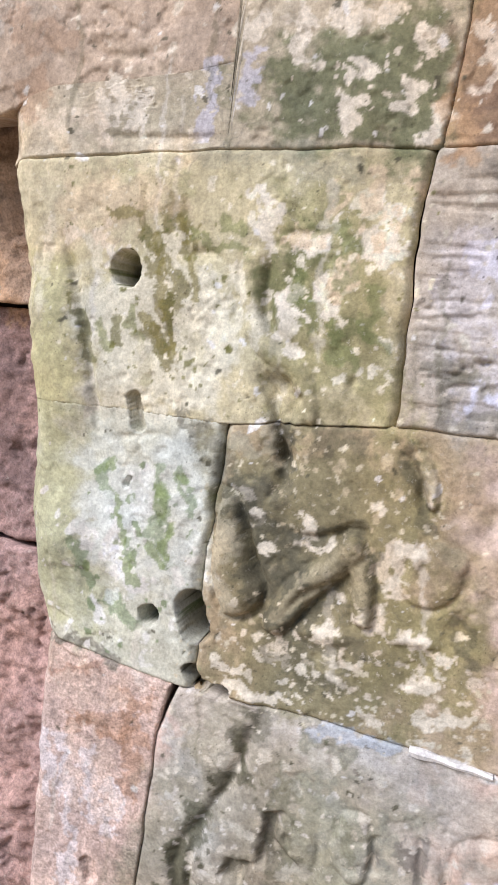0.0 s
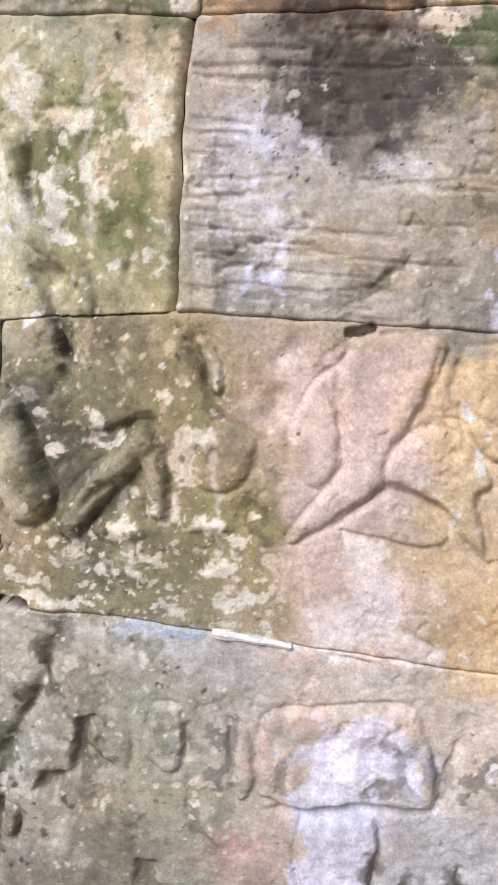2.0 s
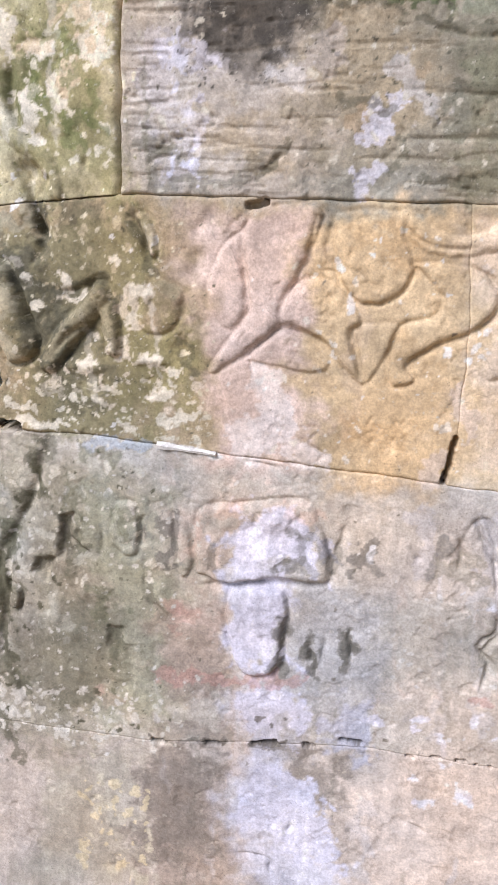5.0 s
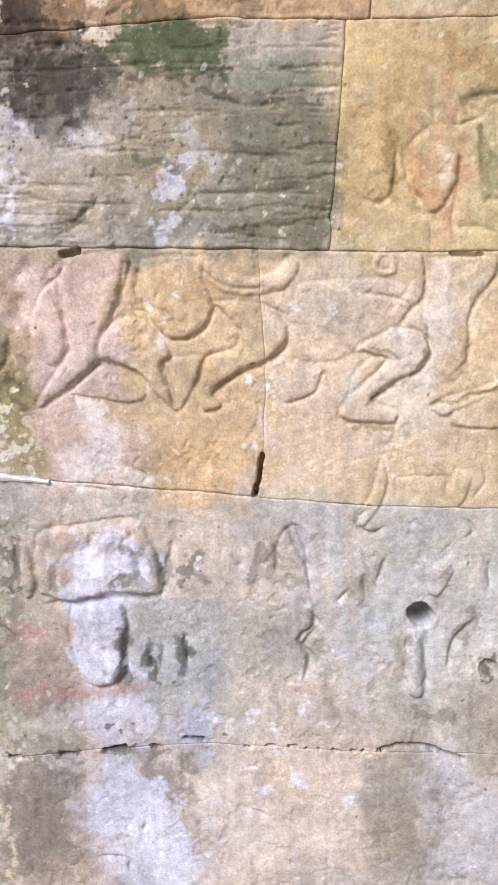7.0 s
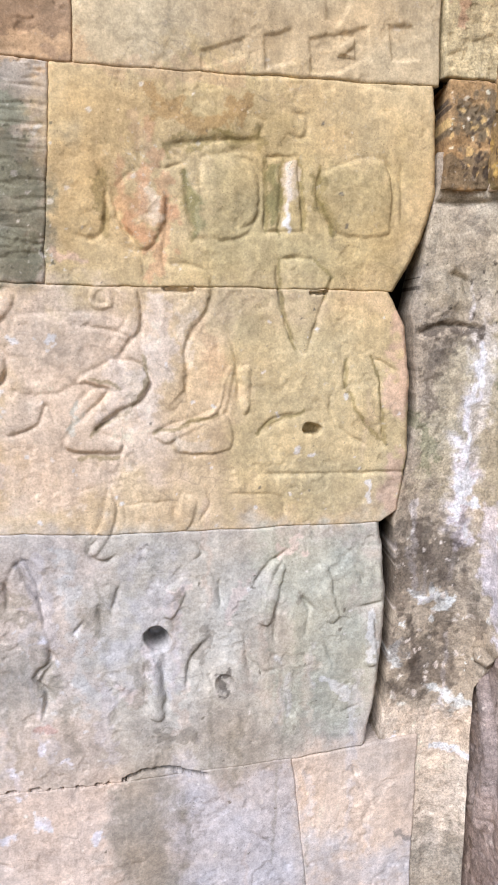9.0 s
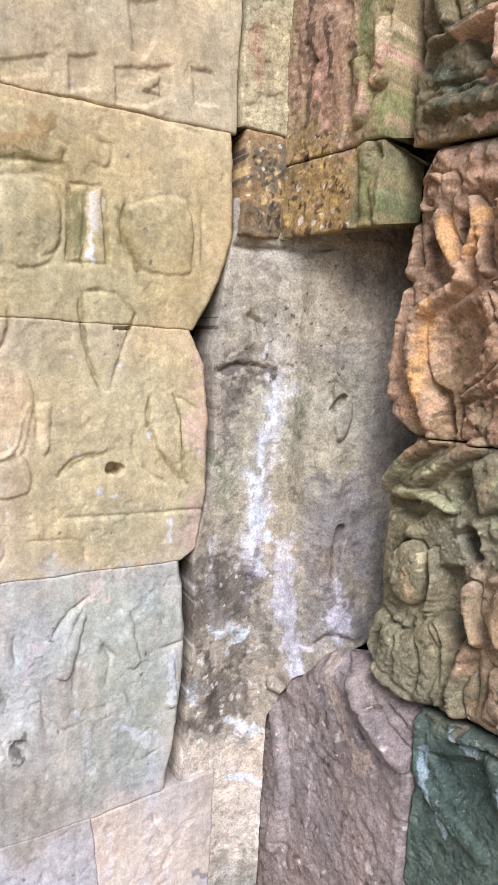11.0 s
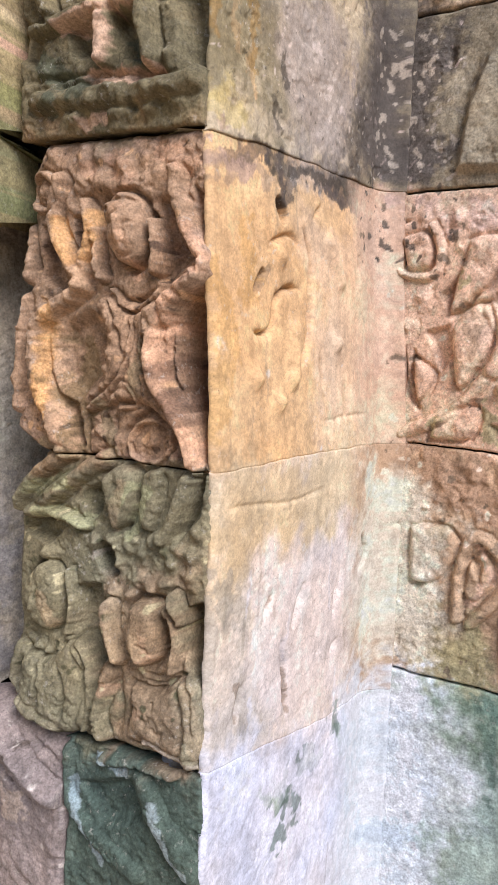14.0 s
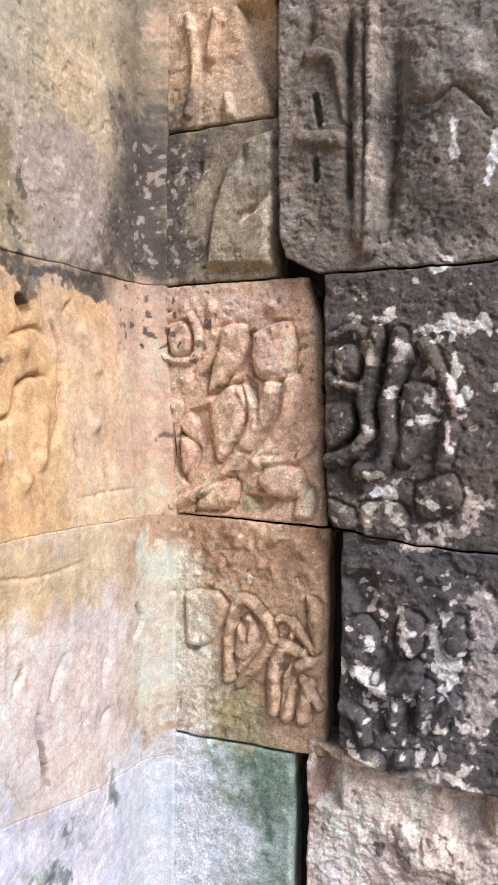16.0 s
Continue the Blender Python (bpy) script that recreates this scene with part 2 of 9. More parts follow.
def face(plane, left, right, low, top, code, rough=1.0, res=0.0025, rounds=(0.004, 0.004, 0.004, 0.004), deep=0.12, lift=0.0, inset=(0.02, 0.02), beside=""):
    """One dressed face of a stone: a carved sheet with rounded arrises and sides that run back into the wall."""
    lo, hi = edge(left, np.zeros(1) + 1.5)[0], edge(right, np.zeros(1) + 1.5)[0]
    zb, zt = edge(low, np.array([(lo + hi) / 2]))[0], edge(top, np.array([(lo + hi) / 2]))[0]
    span = np.linspace(lo, hi, 9)
    tall = float(np.max(edge(top, span) - edge(low, span)))
    res = {"P": 0.0018, "Q": 0.0022, "D": 0.0022, "L": 0.005}.get(plane, res)
    nu, nv = max(6, int((hi - lo) / res)), max(6, int(tall / res))
    weight = np.where((zb + (zt - zb) * np.linspace(0, 1, nv) > 0.28) & (zb + (zt - zb) * np.linspace(0, 1, nv) < 2.5), 1.0, 0.2)
    dense = np.concatenate([[0.0], np.cumsum((weight[1:] + weight[:-1]) / 2)])
    nv = int(dense[-1]) + 2
    s, q = np.meshgrid(np.linspace(0, 1, nu), np.interp(np.linspace(0, dense[-1], nv), dense, np.linspace(0, 1, len(dense))))
    s, q = s.ravel(), q.ravel()
    u = lo + s * (hi - lo)
    b, t = edge(low, u), edge(top, u)
    v = b + q * (t - b)
    el = edge(left, v) + (fbm(v, v * 0 + round(lo, 1), 22, 3) - 0.5) * 0.008 - 0.0018
    er = edge(right, v) + (fbm(v, v * 0 + round(hi, 1), 22, 3) - 0.5) * 0.008 + 0.0018
    u = el + s * (er - el)
    b = edge(low, u) + (fbm(u, u * 0 + round(zb, 1), 22, 5) - 0.5) * 0.007 - 0.0018
    t = edge(top, u) + (fbm(u, u * 0 + round(zt, 1), 22, 5) - 0.5) * 0.007 + 0.0018
    v = b + q * (t - b)
    h = height(plane, u, v, rough) + lift
    for r, d in zip(rounds, (u - el, er - u, v - b, t - v)):
        if r:
            wide = r * (0.6 + 0.9 * fbm(u, v, 16, 77, 3))
            h -= wide * np.clip(1 - d / wide, 0, 1) ** 2
    col = colour(plane, u, v, code)
    if beside:  # the pillar's side takes on the inner panel's colour as it turns into it; 0.8 undoes part of the panel's gain
        a = smooth(2.31, 2.45, u + (fbm(u, v, 14, 88, 4) - 0.5) * 0.10)[:, None]
        col = col * (1 - a) + colour("Q", u - 1.777, v, beside) * 0.8 * a
    x, y, z = PLANES[plane](u, v, h)
    ring = np.concatenate([np.arange(nu), np.arange(1, nv) * nu + nu - 1, (nv - 1) * nu + np.arange(nu - 2, -1, -1), np.arange(nv - 2, 0, -1) * nu])
    bu, bv = u[ring], v[ring]
    bu = bu + np.where(s[ring] < 0.5, inset[0], -inset[1]) * ((s[ring] < 1e-6) | (s[ring] > 1 - 1e-6))
    bv = bv + np.sign(0.5 - q[ring]) * 0.02 * ((q[ring] < 1e-6) | (q[ring] > 1 - 1e-6))
    bx, by, bz = PLANES[plane](bu, bv, np.full(bu.shape, lift - deep))
    verts = np.concatenate([np.stack([x, y, z], 1), np.stack([bx, by, bz], 1)])
    cols = np.concatenate([col, col[ring]])
    k = (np.arange(nv - 1)[:, None] * nu + np.arange(nu - 1)[None, :]).ravel()
    quads = np.stack([k, k + 1, k + nu + 1, k + nu], 1)
    base, n = nu * nv, len(ring)
    w = np.arange(n)
    nxt = (w + 1) % n
    skirt = np.stack([ring[nxt], ring[w], base + w, base + nxt], 1)
    return verts, np.concatenate([quads, skirt]), cols


def stone(name, parent, material, faces, label="", side=None):
    """One block, as a mesh of one or two carved faces."""
    verts, quads, cols, n = [], [], [], 0
    for v, f, c in faces:
        verts.append(v), quads.append(f + n), cols.append(c)
        n += len(v)
    verts, quads, cols = np.concatenate(verts), np.concatenate(quads), np.concatenate(cols)
    mesh = bpy.data.meshes.new(name)
    mesh.from_pydata(verts.tolist(), [], quads.tolist())
    tint = mesh.color_attributes.new("tint", "FLOAT_COLOR", "POINT")
    tint.data.foreach_set("color", np.concatenate([cols, np.ones((len(cols), 1))], 1).astype(np.float32).ravel())
    mesh.polygons.foreach_set("use_smooth", np.ones(len(mesh.polygons), bool))
    mesh.materials.append(material)
    if side:  # the second face is dressed smooth
        mesh.materials.append(side)
        mesh.polygons.foreach_set("material_index", np.repeat([0, 1], [len(f) for _, f, _ in faces]).astype(np.int32))
    ob = new(name, mesh)
    ob.parent = parent
    if label:
        tagged(ob, label)
    return ob


# ---- materials ----


def stone_material(name, grain=1.0, speck=1.0):
    m = bpy.data.materials.new(name)
    m.use_nodes = True
    nt = m.node_tree
    bsdf = nt.nodes["Principled BSDF"]
    bsdf.inputs["Roughness"].default_value = 0.92
    bsdf.inputs["Specular IOR Level"].default_value = 0.25
    put, link = nt.nodes.new, nt.links.new
    pos = put("ShaderNodeTexCoord")

    def noise_node(scale, detail, rough=0.6):
        k = put("ShaderNodeTexNoise")
        k.inputs["Scale"].default_value, k.inputs["Detail"].default_value, k.inputs["Roughness"].default_value = scale, detail, rough
        link(pos.outputs["Object"], k.inputs["Vector"])
        return k.outputs["Fac"]

    def ramp(source, a, b, lo, hi):
        k = put("ShaderNodeMapRange")
        for key, value in (("From Min", a), ("From Max", b), ("To Min", lo), ("To Max", hi)):
            k.inputs[key].default_value = value
        link(source, k.inputs["Value"])
        return k.outputs["Result"]

    def times(a, b):
        k = put("ShaderNodeMath")
        k.operation = "MULTIPLY"
        link(a, k.inputs[0]), link(b, k.inputs[1])
        return k.outputs[0]

    tint = put("ShaderNodeVertexColor")
    tint.layer_name = "tint"
    fine = ramp(noise_node(230, 5, 0.7), 0.3, 0.7, 1 - 0.26 * speck, 1 + 0.2 * speck)
    mid = ramp(noise_node(48, 6, 0.65), 0.3, 0.7, 1 - 0.2 * speck, 1 + 0.16 * speck)
    pits = put("ShaderNodeTexVoronoi")
    pits.inputs["Scale"].default_value = 150
    link(pos.outputs["Object"], pits.inputs["Vector"])
    gate = ramp(noise_node(12, 3), 0.5, 0.62, 1.0, 0.0)
    dot = ramp(pits.outputs["Distance"], 0.10, 0.22, 0.62, 1.0)
    soft = put("ShaderNodeMix")
    link(gate, soft.inputs[0])
    link(dot, soft.inputs[2])
    soft.inputs[3].default_value = 1.0
    tone = times(times(fine, mid), soft.outputs[0])
    shade = put("ShaderNodeMix")
    shade.data_type, shade.blend_type = "RGBA", "MULTIPLY"
    shade.inputs[0].default_value = 1.0
    link(tint.outputs["Color"], shade.inputs[6])
    link(tone, shade.inputs[7])
    # hairline cracks in scattered patches
    bend = put("ShaderNodeTexNoise")
    bend.inputs["Scale"].default_value, bend.inputs["Detail"].default_value = 14, 4
    link(pos.outputs["Object"], bend.inputs["Vector"])
    shift = put("ShaderNodeVectorMath")
    shift.operation = "MULTIPLY_ADD"
    link(bend.outputs["Color"], shift.inputs[0])
    shift.inputs[1].default_value = (0.09, 0.09, 0.09)
    link(pos.outputs["Object"], shift.inputs[2])
    net = put("ShaderNodeTexVoronoi")
    net.feature = "DISTANCE_TO_EDGE"
    net.inputs["Scale"].default_value = 8
    link(shift.outputs["Vector"], net.inputs["Vector"])
    line = ramp(net.outputs["Distance"], 0.004, 0.014, 0.22, 0.0)
    patch = ramp(noise_node(4.5, 3), 0.52, 0.60, 0.0, 1.0)
    split = times(line, patch)
    worn = put("ShaderNodeMix")
    worn.data_type = "RGBA"
    link(split, worn.inputs[0])
    link(shade.outputs[2], worn.inputs[6])
    worn.inputs[7].default_value = (0.10, 0.085, 0.07, 1)
    # pale crust in small broken flakes
    flake = ramp(noise_node(95, 6, 0.72), 0.58, 0.66, 0.0, 0.55)
    where = ramp(noise_node(7, 4, 0.6), 0.45, 0.62, 0.0, 1.0)
    crust = put("ShaderNodeMix")
    crust.data_type = "RGBA"
    link(times(flake, where), crust.inputs[0])
    link(worn.outputs[2], crust.inputs[6])
    crust.inputs[7].default_value = (0.50, 0.46, 0.38, 1)
    link(crust.outputs[2], bsdf.inputs["Base Color"])
    b1, b2 = put("ShaderNodeBump"), put("ShaderNodeBump")
    b1.inputs["Distance"].default_value, b1.inputs["Strength"].default_value = 0.0045 * grain, 0.8
    b2.inputs["Distance"].default_value, b2.inputs["Strength"].default_value = 0.0012 * grain, 0.8
    link(noise_node(60, 6, 0.65), b1.inputs["Height"])
    link(noise_node(320, 4, 0.7), b2.inputs["Height"])
    link(b1.outputs["Normal"], b2.inputs["Normal"])
    link(b2.outputs["Normal"], bsdf.inputs["Normal"])
    return m


SANDSTONE = stone_material("weathered_sandstone", 0.42, 1.0)
COARSE = stone_material("coarse_sandstone", 1.1, 1.7)
CARVED_STONE = stone_material("carved_sandstone", 0.8, 1.8)


def wall(name, label):
    return tagged(new(name), label, "stone wall", kind="structure")

# ---- the carving ----
groove("A", 0.0068, 0.0100, "-0.152,1.751 -0.127,1.694 -0.104,1.626 -0.090,1.556 -0.076,1.493")
hole("A", .019, .10, "-0.050,1.718")
hole("A", .019, .10, "-0.050,1.722 -0.048,1.713")
hole("A", .010, .022, "-0.024,1.543 -0.015,1.505")
groove("A", .005, 0.0045, "-0.053,1.484 0.025,1.498")
hole("A", .014, .10, "0.022,1.237")
hole("A", .021, .10, "0.084,1.263 0.095,1.232")
hole("A", .010, .07, "0.092,1.168 0.107,1.151 0.143,1.149")
hole("A", .004, .010, "-0.024,1.429 -0.028,1.418")
groove("A", 0.0062, 0.0139, "0.158,1.601 0.173,1.570 0.187,1.520 0.199,1.461")
groove("A", .005, 0.0030, "0.050,1.691 0.059,1.640")
groove("A", .006, 0.0045, "-0.137,2.029 -0.109,1.999 -0.025,1.997 0.013,2.016")
groove("A", .006, 0.0045, "-0.217,2.031 -0.160,1.979")
groove("A", .006, 0.0045, "-0.101,1.891 0.079,1.888")
groove("A", .004, 0.0037, "-0.241,1.813 -0.214,1.760")
groove("A", .004, 0.0037, "-0.223,1.821 -0.206,1.768")
groove("A", .004, 0.0037, "-0.084,1.143 -0.155,1.172")
swell("A", .05, 0.0217, "-0.165,1.644 -0.139,1.534")
swell("A", .05, 0.0217, "-0.125,1.327")
hole("A", .012, .010, "-0.047,0.822 -0.041,0.805")
groove("A", .004, 0.0054, "0.384,1.597 0.394,1.604 0.434,1.612")
groove("A", .004, 0.0054, "0.558,1.583 0.589,1.606 0.600,1.619")
groove("A", .004, 0.0054, "0.419,1.640 0.446,1.632")
groove("A", .004, 0.0054, "0.546,1.123 0.600,1.117 0.623,1.115")
hole("A", .006, .02, "0.550,1.537 0.576,1.542")
hole("A", .005, .035, "0.899,1.186 0.893,1.142 0.886,1.112")
groove("A", .004, 0.0081, "0.919,1.024 0.937,0.974")
groove("A", .004, 0.0081, "0.940,1.061 0.968,1.008 0.990,0.969")
groove("A", .004, 0.0081, "0.864,0.988 0.855,0.966")
groove("A", .004, 0.0068, "0.995,0.907 1.001,0.865 0.971,0.829 0.990,0.799 0.988,0.757")
hole("A", .005, .018, "0.402,0.557 0.416,0.557")
hole("A", .005, .018, "0.506,0.569 0.528,0.570")
hole("A", .005, .018, "0.595,0.583 0.634,0.591")
hole("A", .005, .018, "0.688,0.593 0.704,0.593")
hole("A", .005, .018, "0.757,0.616 0.789,0.615")
hole("A", .003, .014, "0.873,0.604 0.882,0.604")
hole("A", .003, .014, "0.917,0.607 0.930,0.607")
hole("A", .003, .014, "0.958,0.607 0.972,0.607")
hole("A", .003, .014, "0.991,0.605")
hole("A", .003, .014, "1.016,0.604")
hole("A", .003, .014, "1.044,0.603 1.053,0.603")
hole("A", .003, .014, "1.079,0.604 1.087,0.603")
hole("A", .003, .014, "1.101,0.602")
groove("A", .004, 0.0054, "0.671,0.433 0.667,0.394")
groove("A", .004, 0.0054, "0.571,0.338 0.629,0.335 0.641,0.298")
groove("A", .004, 0.0054, "0.876,0.468 0.920,0.451")
groove("A", .004, .003, "0.785,1.811 0.811,1.791 0.863,1.774 0.929,1.778")
groove("A", .004, .003, "0.753,1.609 0.770,1.622 0.778,1.636 0.873,1.638 0.957,1.642")
groove("A", .004, .003, "0.359,1.614 0.388,1.614 0.437,1.637 0.523,1.628")
groove("A", .004, .003, "0.538,1.568 0.571,1.581 0.598,1.608")
groove("A", .004, .003, "0.877,1.586 0.954,1.582")
groove("A", .004, .003, "0.379,1.688 0.447,1.692")
groove("A", .004, .003, "0.765,1.708 0.851,1.700 0.952,1.696")
groove("A", .004, .003, "0.745,1.757 0.813,1.764")
swell("A", .06, -.012, "0.399,1.710")
swell("A", .06, -.012, "0.539,1.808")
hole("A", .004, .012, "1.483,1.540 1.514,1.540")
hole("A", .004, .012, "1.214,1.541 1.265,1.540")
hole("A", .011, .04, "1.486,1.287 1.499,1.283")
groove("A", .004, 0.0071, "1.094,1.097 1.074,1.065 1.097,1.045 1.123,1.058")
groove("A", .004, 0.0071, "1.261,1.082 1.283,1.054 1.262,1.037")
hole("A", .020, .08, "1.193,0.893 1.201,0.885")
hole("A", .018, .008, "1.327,0.786")
groove("A", .004, 0.0071, "1.172,0.854 1.177,0.761")
groove("A", .004, 0.0071, "1.204,0.847 1.216,0.741")
groove("A", .004, 0.0071, "1.129,1.003 1.112,0.947")
groove("A", .004, 0.0071, "1.091,0.965 1.096,0.909")
groove("A", .004, 0.0071, "1.297,0.883 1.259,0.838 1.255,0.780")
groove("A", .004, 0.0071, "1.317,1.008 1.320,0.940")
groove("A", .004, 0.0071, "1.383,0.983 1.405,1.016 1.453,1.055")
groove("A", .004, 0.0061, "1.429,0.947 1.426,0.866")
groove("A", .004, 0.0061, "1.523,0.868 1.551,0.807")
groove("A", .004, 0.0061, "1.584,1.023 1.613,0.964")
groove("A", .004, 0.0061, "1.595,0.923 1.653,0.930")
groove("A", .004, 0.0061, "1.474,0.957 1.509,0.921")
groove("A", .004, 0.0061, "1.577,0.703 1.601,0.714")
groove("A", .004, 0.0061, "1.364,0.892 1.377,0.798")
limb("A", .018, .014, 0.0076, "1.182,0.842 1.194,0.736")
limb("A", .018, .014, 0.0076, "1.230,0.977 1.220,0.943")
limb("A", .018, .014, 0.0076, "1.427,1.016 1.408,0.913")
limb("A", .018, .014, 0.0076, "1.517,1.002 1.544,0.908")
limb("A", .018, .014, 0.0076, "1.614,0.894 1.631,0.809")
groove("A", .004, 0.0061, "0.953,1.062 0.977,1.018 0.994,0.918")
groove("A", .004, 0.0061, "0.980,0.896 1.008,0.861 0.978,0.817 0.996,0.793 0.982,0.748")
groove("A", .004, 0.0061, "0.926,1.009 0.929,0.954")
groove("A", .004, 0.0061, "1.065,0.938 1.038,0.905")
hole("A", .005, .02, "1.133,0.607 1.167,0.620 1.223,0.619 1.291,0.597")
groove("A", .004, 0.0040, "1.595,0.589 1.616,0.537 1.642,0.497")
groove("A", .004, 0.0040, "1.375,0.465 1.423,0.423")
groove("A", .004, 0.0040, "1.448,0.395 1.473,0.353")
groove("A", .004, 0.0040, "1.144,0.433 1.156,0.419")
plate("A", 0.0040, -0.0048, "1.388,1.973 1.436,1.988 1.444,1.934 1.392,1.920")
plate("A", 0.0040, -0.0048, "1.470,1.974 1.576,2.004 1.582,1.953 1.519,1.921 1.472,1.920")
plate("A", 0.0040, -0.0048, "1.616,2.011 1.663,2.013 1.672,1.956 1.625,1.951")
plate("A", 0.0050, -0.0048, "1.490,2.087 1.546,2.104 1.547,2.048 1.522,2.000 1.500,2.009")
plate("A", 0.0040, -0.0042, "1.278,1.940 1.354,1.967 1.354,1.937 1.279,1.911")
limb("A", 0.0090, 0.0070, 0.0048, "1.531,1.961 1.544,1.973")
groove("A", 0.0030, 0.0024, "1.360,1.904 1.467,1.910 1.693,1.913")
groove("A", 0.0030, 0.0024, "1.520,1.912 1.645,1.899")
limb("K", .020, .016, .030, "0.269,0.913 0.326,0.852 0.406,0.815")
hole("N", .010, .018, "0.410,1.405 0.427,1.428")
hole("N", .010, .018, "0.439,1.166 0.432,1.073")
hole("N", .010, .018, "0.391,0.692 0.405,0.658")
hole("R", .012, .02, "2.082,1.784 2.098,1.768")
plate("Q", .010, .022, "0.843,2.123 0.881,2.177 0.947,2.191 0.952,1.911 0.798,1.924 0.807,2.031")
groove("Q", .008, .014, "0.836,2.136 0.803,2.080 0.794,1.960")
groove("Q", .008, .014, "0.881,2.189 0.882,2.118")
groove("Q", .008, .014, "0.776,2.181 0.763,2.097")
groove("Q", .008, .014, "0.844,1.992 0.933,2.053")
limb("Q", .012, .012, 0.0180, "0.746,2.466 0.767,2.352 0.747,2.258")
limb("Q", .012, .012, 0.0180, "0.813,2.464 0.801,2.370")
limb("Q", .012, .012, 0.0180, "0.841,2.279 0.848,2.242")
plate("Q", .010, -.03, "0.859,2.478 0.955,2.457 0.950,2.260 0.893,2.341")
lumps("D", 60, 0.03, 0.10, 33, "1.05,0.3 1.6,0.86")
lumps("L", 60, 0.03, 0.04, 34, "-0.6,0.4 -0.1,1.6")
lumps("K", 50, 0.02, 0.03, 35, "-0.04,0.2 0.42,0.88")
limb("K", 0.016, 0.02, 0.02, "0.02,0.78 0.07,0.62 0.05,0.45")
lumps("P", 70, 0.008, 0.026, 11, "0.33,1.73 0.65,1.84")
lumps("P", 60, 0.006, 0.022, 12, "0.28,1.42 0.38,1.72")
lumps("P", 50, 0.006, 0.022, 13, "0.43,1.41 0.62,1.56")
lumps("P", 90, 0.006, 0.022, 14, "0.50,1.19 0.66,1.27")
lumps("P", 70, 0.006, 0.018, 15, "0.28,0.96 0.44,1.33")
limb("P", 0.0129, 0.0166, 0.0125, "0.413,0.896 0.412,0.824 0.465,0.776 0.562,0.742")
limb("P", 0.0184, 0.0221, 0.0177, "0.571,0.898 0.613,0.841 0.667,0.785")
plate("P", .010, -0.0203, "0.447,0.848 0.551,0.890 0.567,0.831 0.488,0.796")
lumps("P", 90, 0.010, 0.03, 17, "0.31,1.87 0.63,1.95")
lumps("Q", 50, 0.010, 0.03, 21, "0.72,1.76 1.04,1.86")
lumps("Q", 60, 0.007, 0.02, 23, "0.74,1.40 1.05,1.80")
lumps("Q", 70, 0.009, 0.03, 22, "0.76,1.24 1.06,1.37")
lumps("Q", 50, 0.008, 0.02, 24, "0.76,0.95 1.06,1.22")
limb("D", .013, .012, .026, "1.162,2.387 1.164,2.173 1.160,1.911")
limb("D", .013, .013, .016, "1.138,2.371 1.136,2.177 1.142,1.940")
groove("D", .008, .022, "1.115,2.397 1.115,2.202 1.122,2.004")
groove("D", .014, .030, "1.210,2.334 1.201,2.167 1.190,1.930")
limb("D", .014, .014, .018, "1.038,2.312 1.090,2.292 1.108,2.225 1.115,2.181")
hole("D", .007, .025, "1.049,2.230 1.057,2.175")
hole("D", .007, .025, "1.051,2.105 1.050,2.068")
limb("D", .016, .016, .014, "1.022,2.151 1.102,2.137")
plate("D", .02, .018, "1.231,2.299 1.293,2.336 1.353,2.285 1.373,2.210 1.314,2.178 1.243,2.197")
groove("D", .004, .012, "1.216,2.194 1.284,2.183 1.326,2.202 1.383,2.136")
groove("D", .010, .018, "1.037,2.414 1.032,2.349 0.997,2.311")
groove("D", .010, .018, "1.040,2.049 1.011,2.019")
plate("D", .015, -.05, "1.317,0.873 1.386,0.886 1.386,0.826 1.327,0.803")
plate("D", .010, -.04, "1.051,0.925 1.103,0.906 1.104,0.819 1.052,0.819")
lumps("D", 60, 0.014, 0.03, 31, "1.10,0.93 1.6,1.34")
hole("P", .005, .008, "0.499,1.745")
lumps("P", 60, 0.006, 0.0045, 31, "0.30,1.72 0.62,1.83")
lumps("P", 40, 0.005, 0.004, 32, "0.46,1.42 0.58,1.56")
hole("P", .019, .10, "0.483,1.235 0.494,1.220")
groove("P", .004, .006, "0.372,0.952 0.332,0.918")
lumps("P", 70, 0.006, 0.0045, 33, "0.28,0.98 0.42,1.36")
lumps("P", 60, 0.006, 0.005, 34, "0.50,1.20 0.66,1.30")
lumps("N", 40, 0.012, 0.006, 43, "0.219,0.951 0.364,1.595")
lumps("D", 110, 0.008, 0.005, 44, "1.05,0.92 1.55,2.4")
lumps("K", 50, 0.012, 0.006, 45, "0.0,0.2 0.42,0.9")
lumps("K", 40, 0.009, 0.006, 46, "0.0,1.74 0.29,2.6")
lumps("A", 40, 0.012, 0.005, 51, "0.05,0.62 0.22,1.05")
plate("P", 0.0100, -0.0242, "0.342,1.731 0.372,1.734 0.408,1.654 0.372,1.636 0.342,1.660")
plate("P", 0.0100, -0.0242, "0.573,1.757 0.605,1.758 0.622,1.717 0.639,1.686 0.606,1.662 0.579,1.644 0.582,1.703")
plate("P", 0.0060, -0.0220, "0.408,1.742 0.436,1.749 0.433,1.703 0.421,1.685")
plate("P", 0.0060, -0.0220, "0.628,1.770 0.644,1.759 0.652,1.692 0.633,1.716")
plate("P", 0.0050, -0.0825, "0.656,1.643 0.619,1.619 0.603,1.588 0.603,1.538 0.619,1.488 0.644,1.449 0.660,1.399 0.668,1.397 0.667,1.461 0.666,1.557")
plate("P", 0.0140, -0.0264, "0.380,1.583 0.434,1.600 0.472,1.588 0.477,1.551 0.457,1.506 0.418,1.472 0.383,1.500 0.368,1.547")
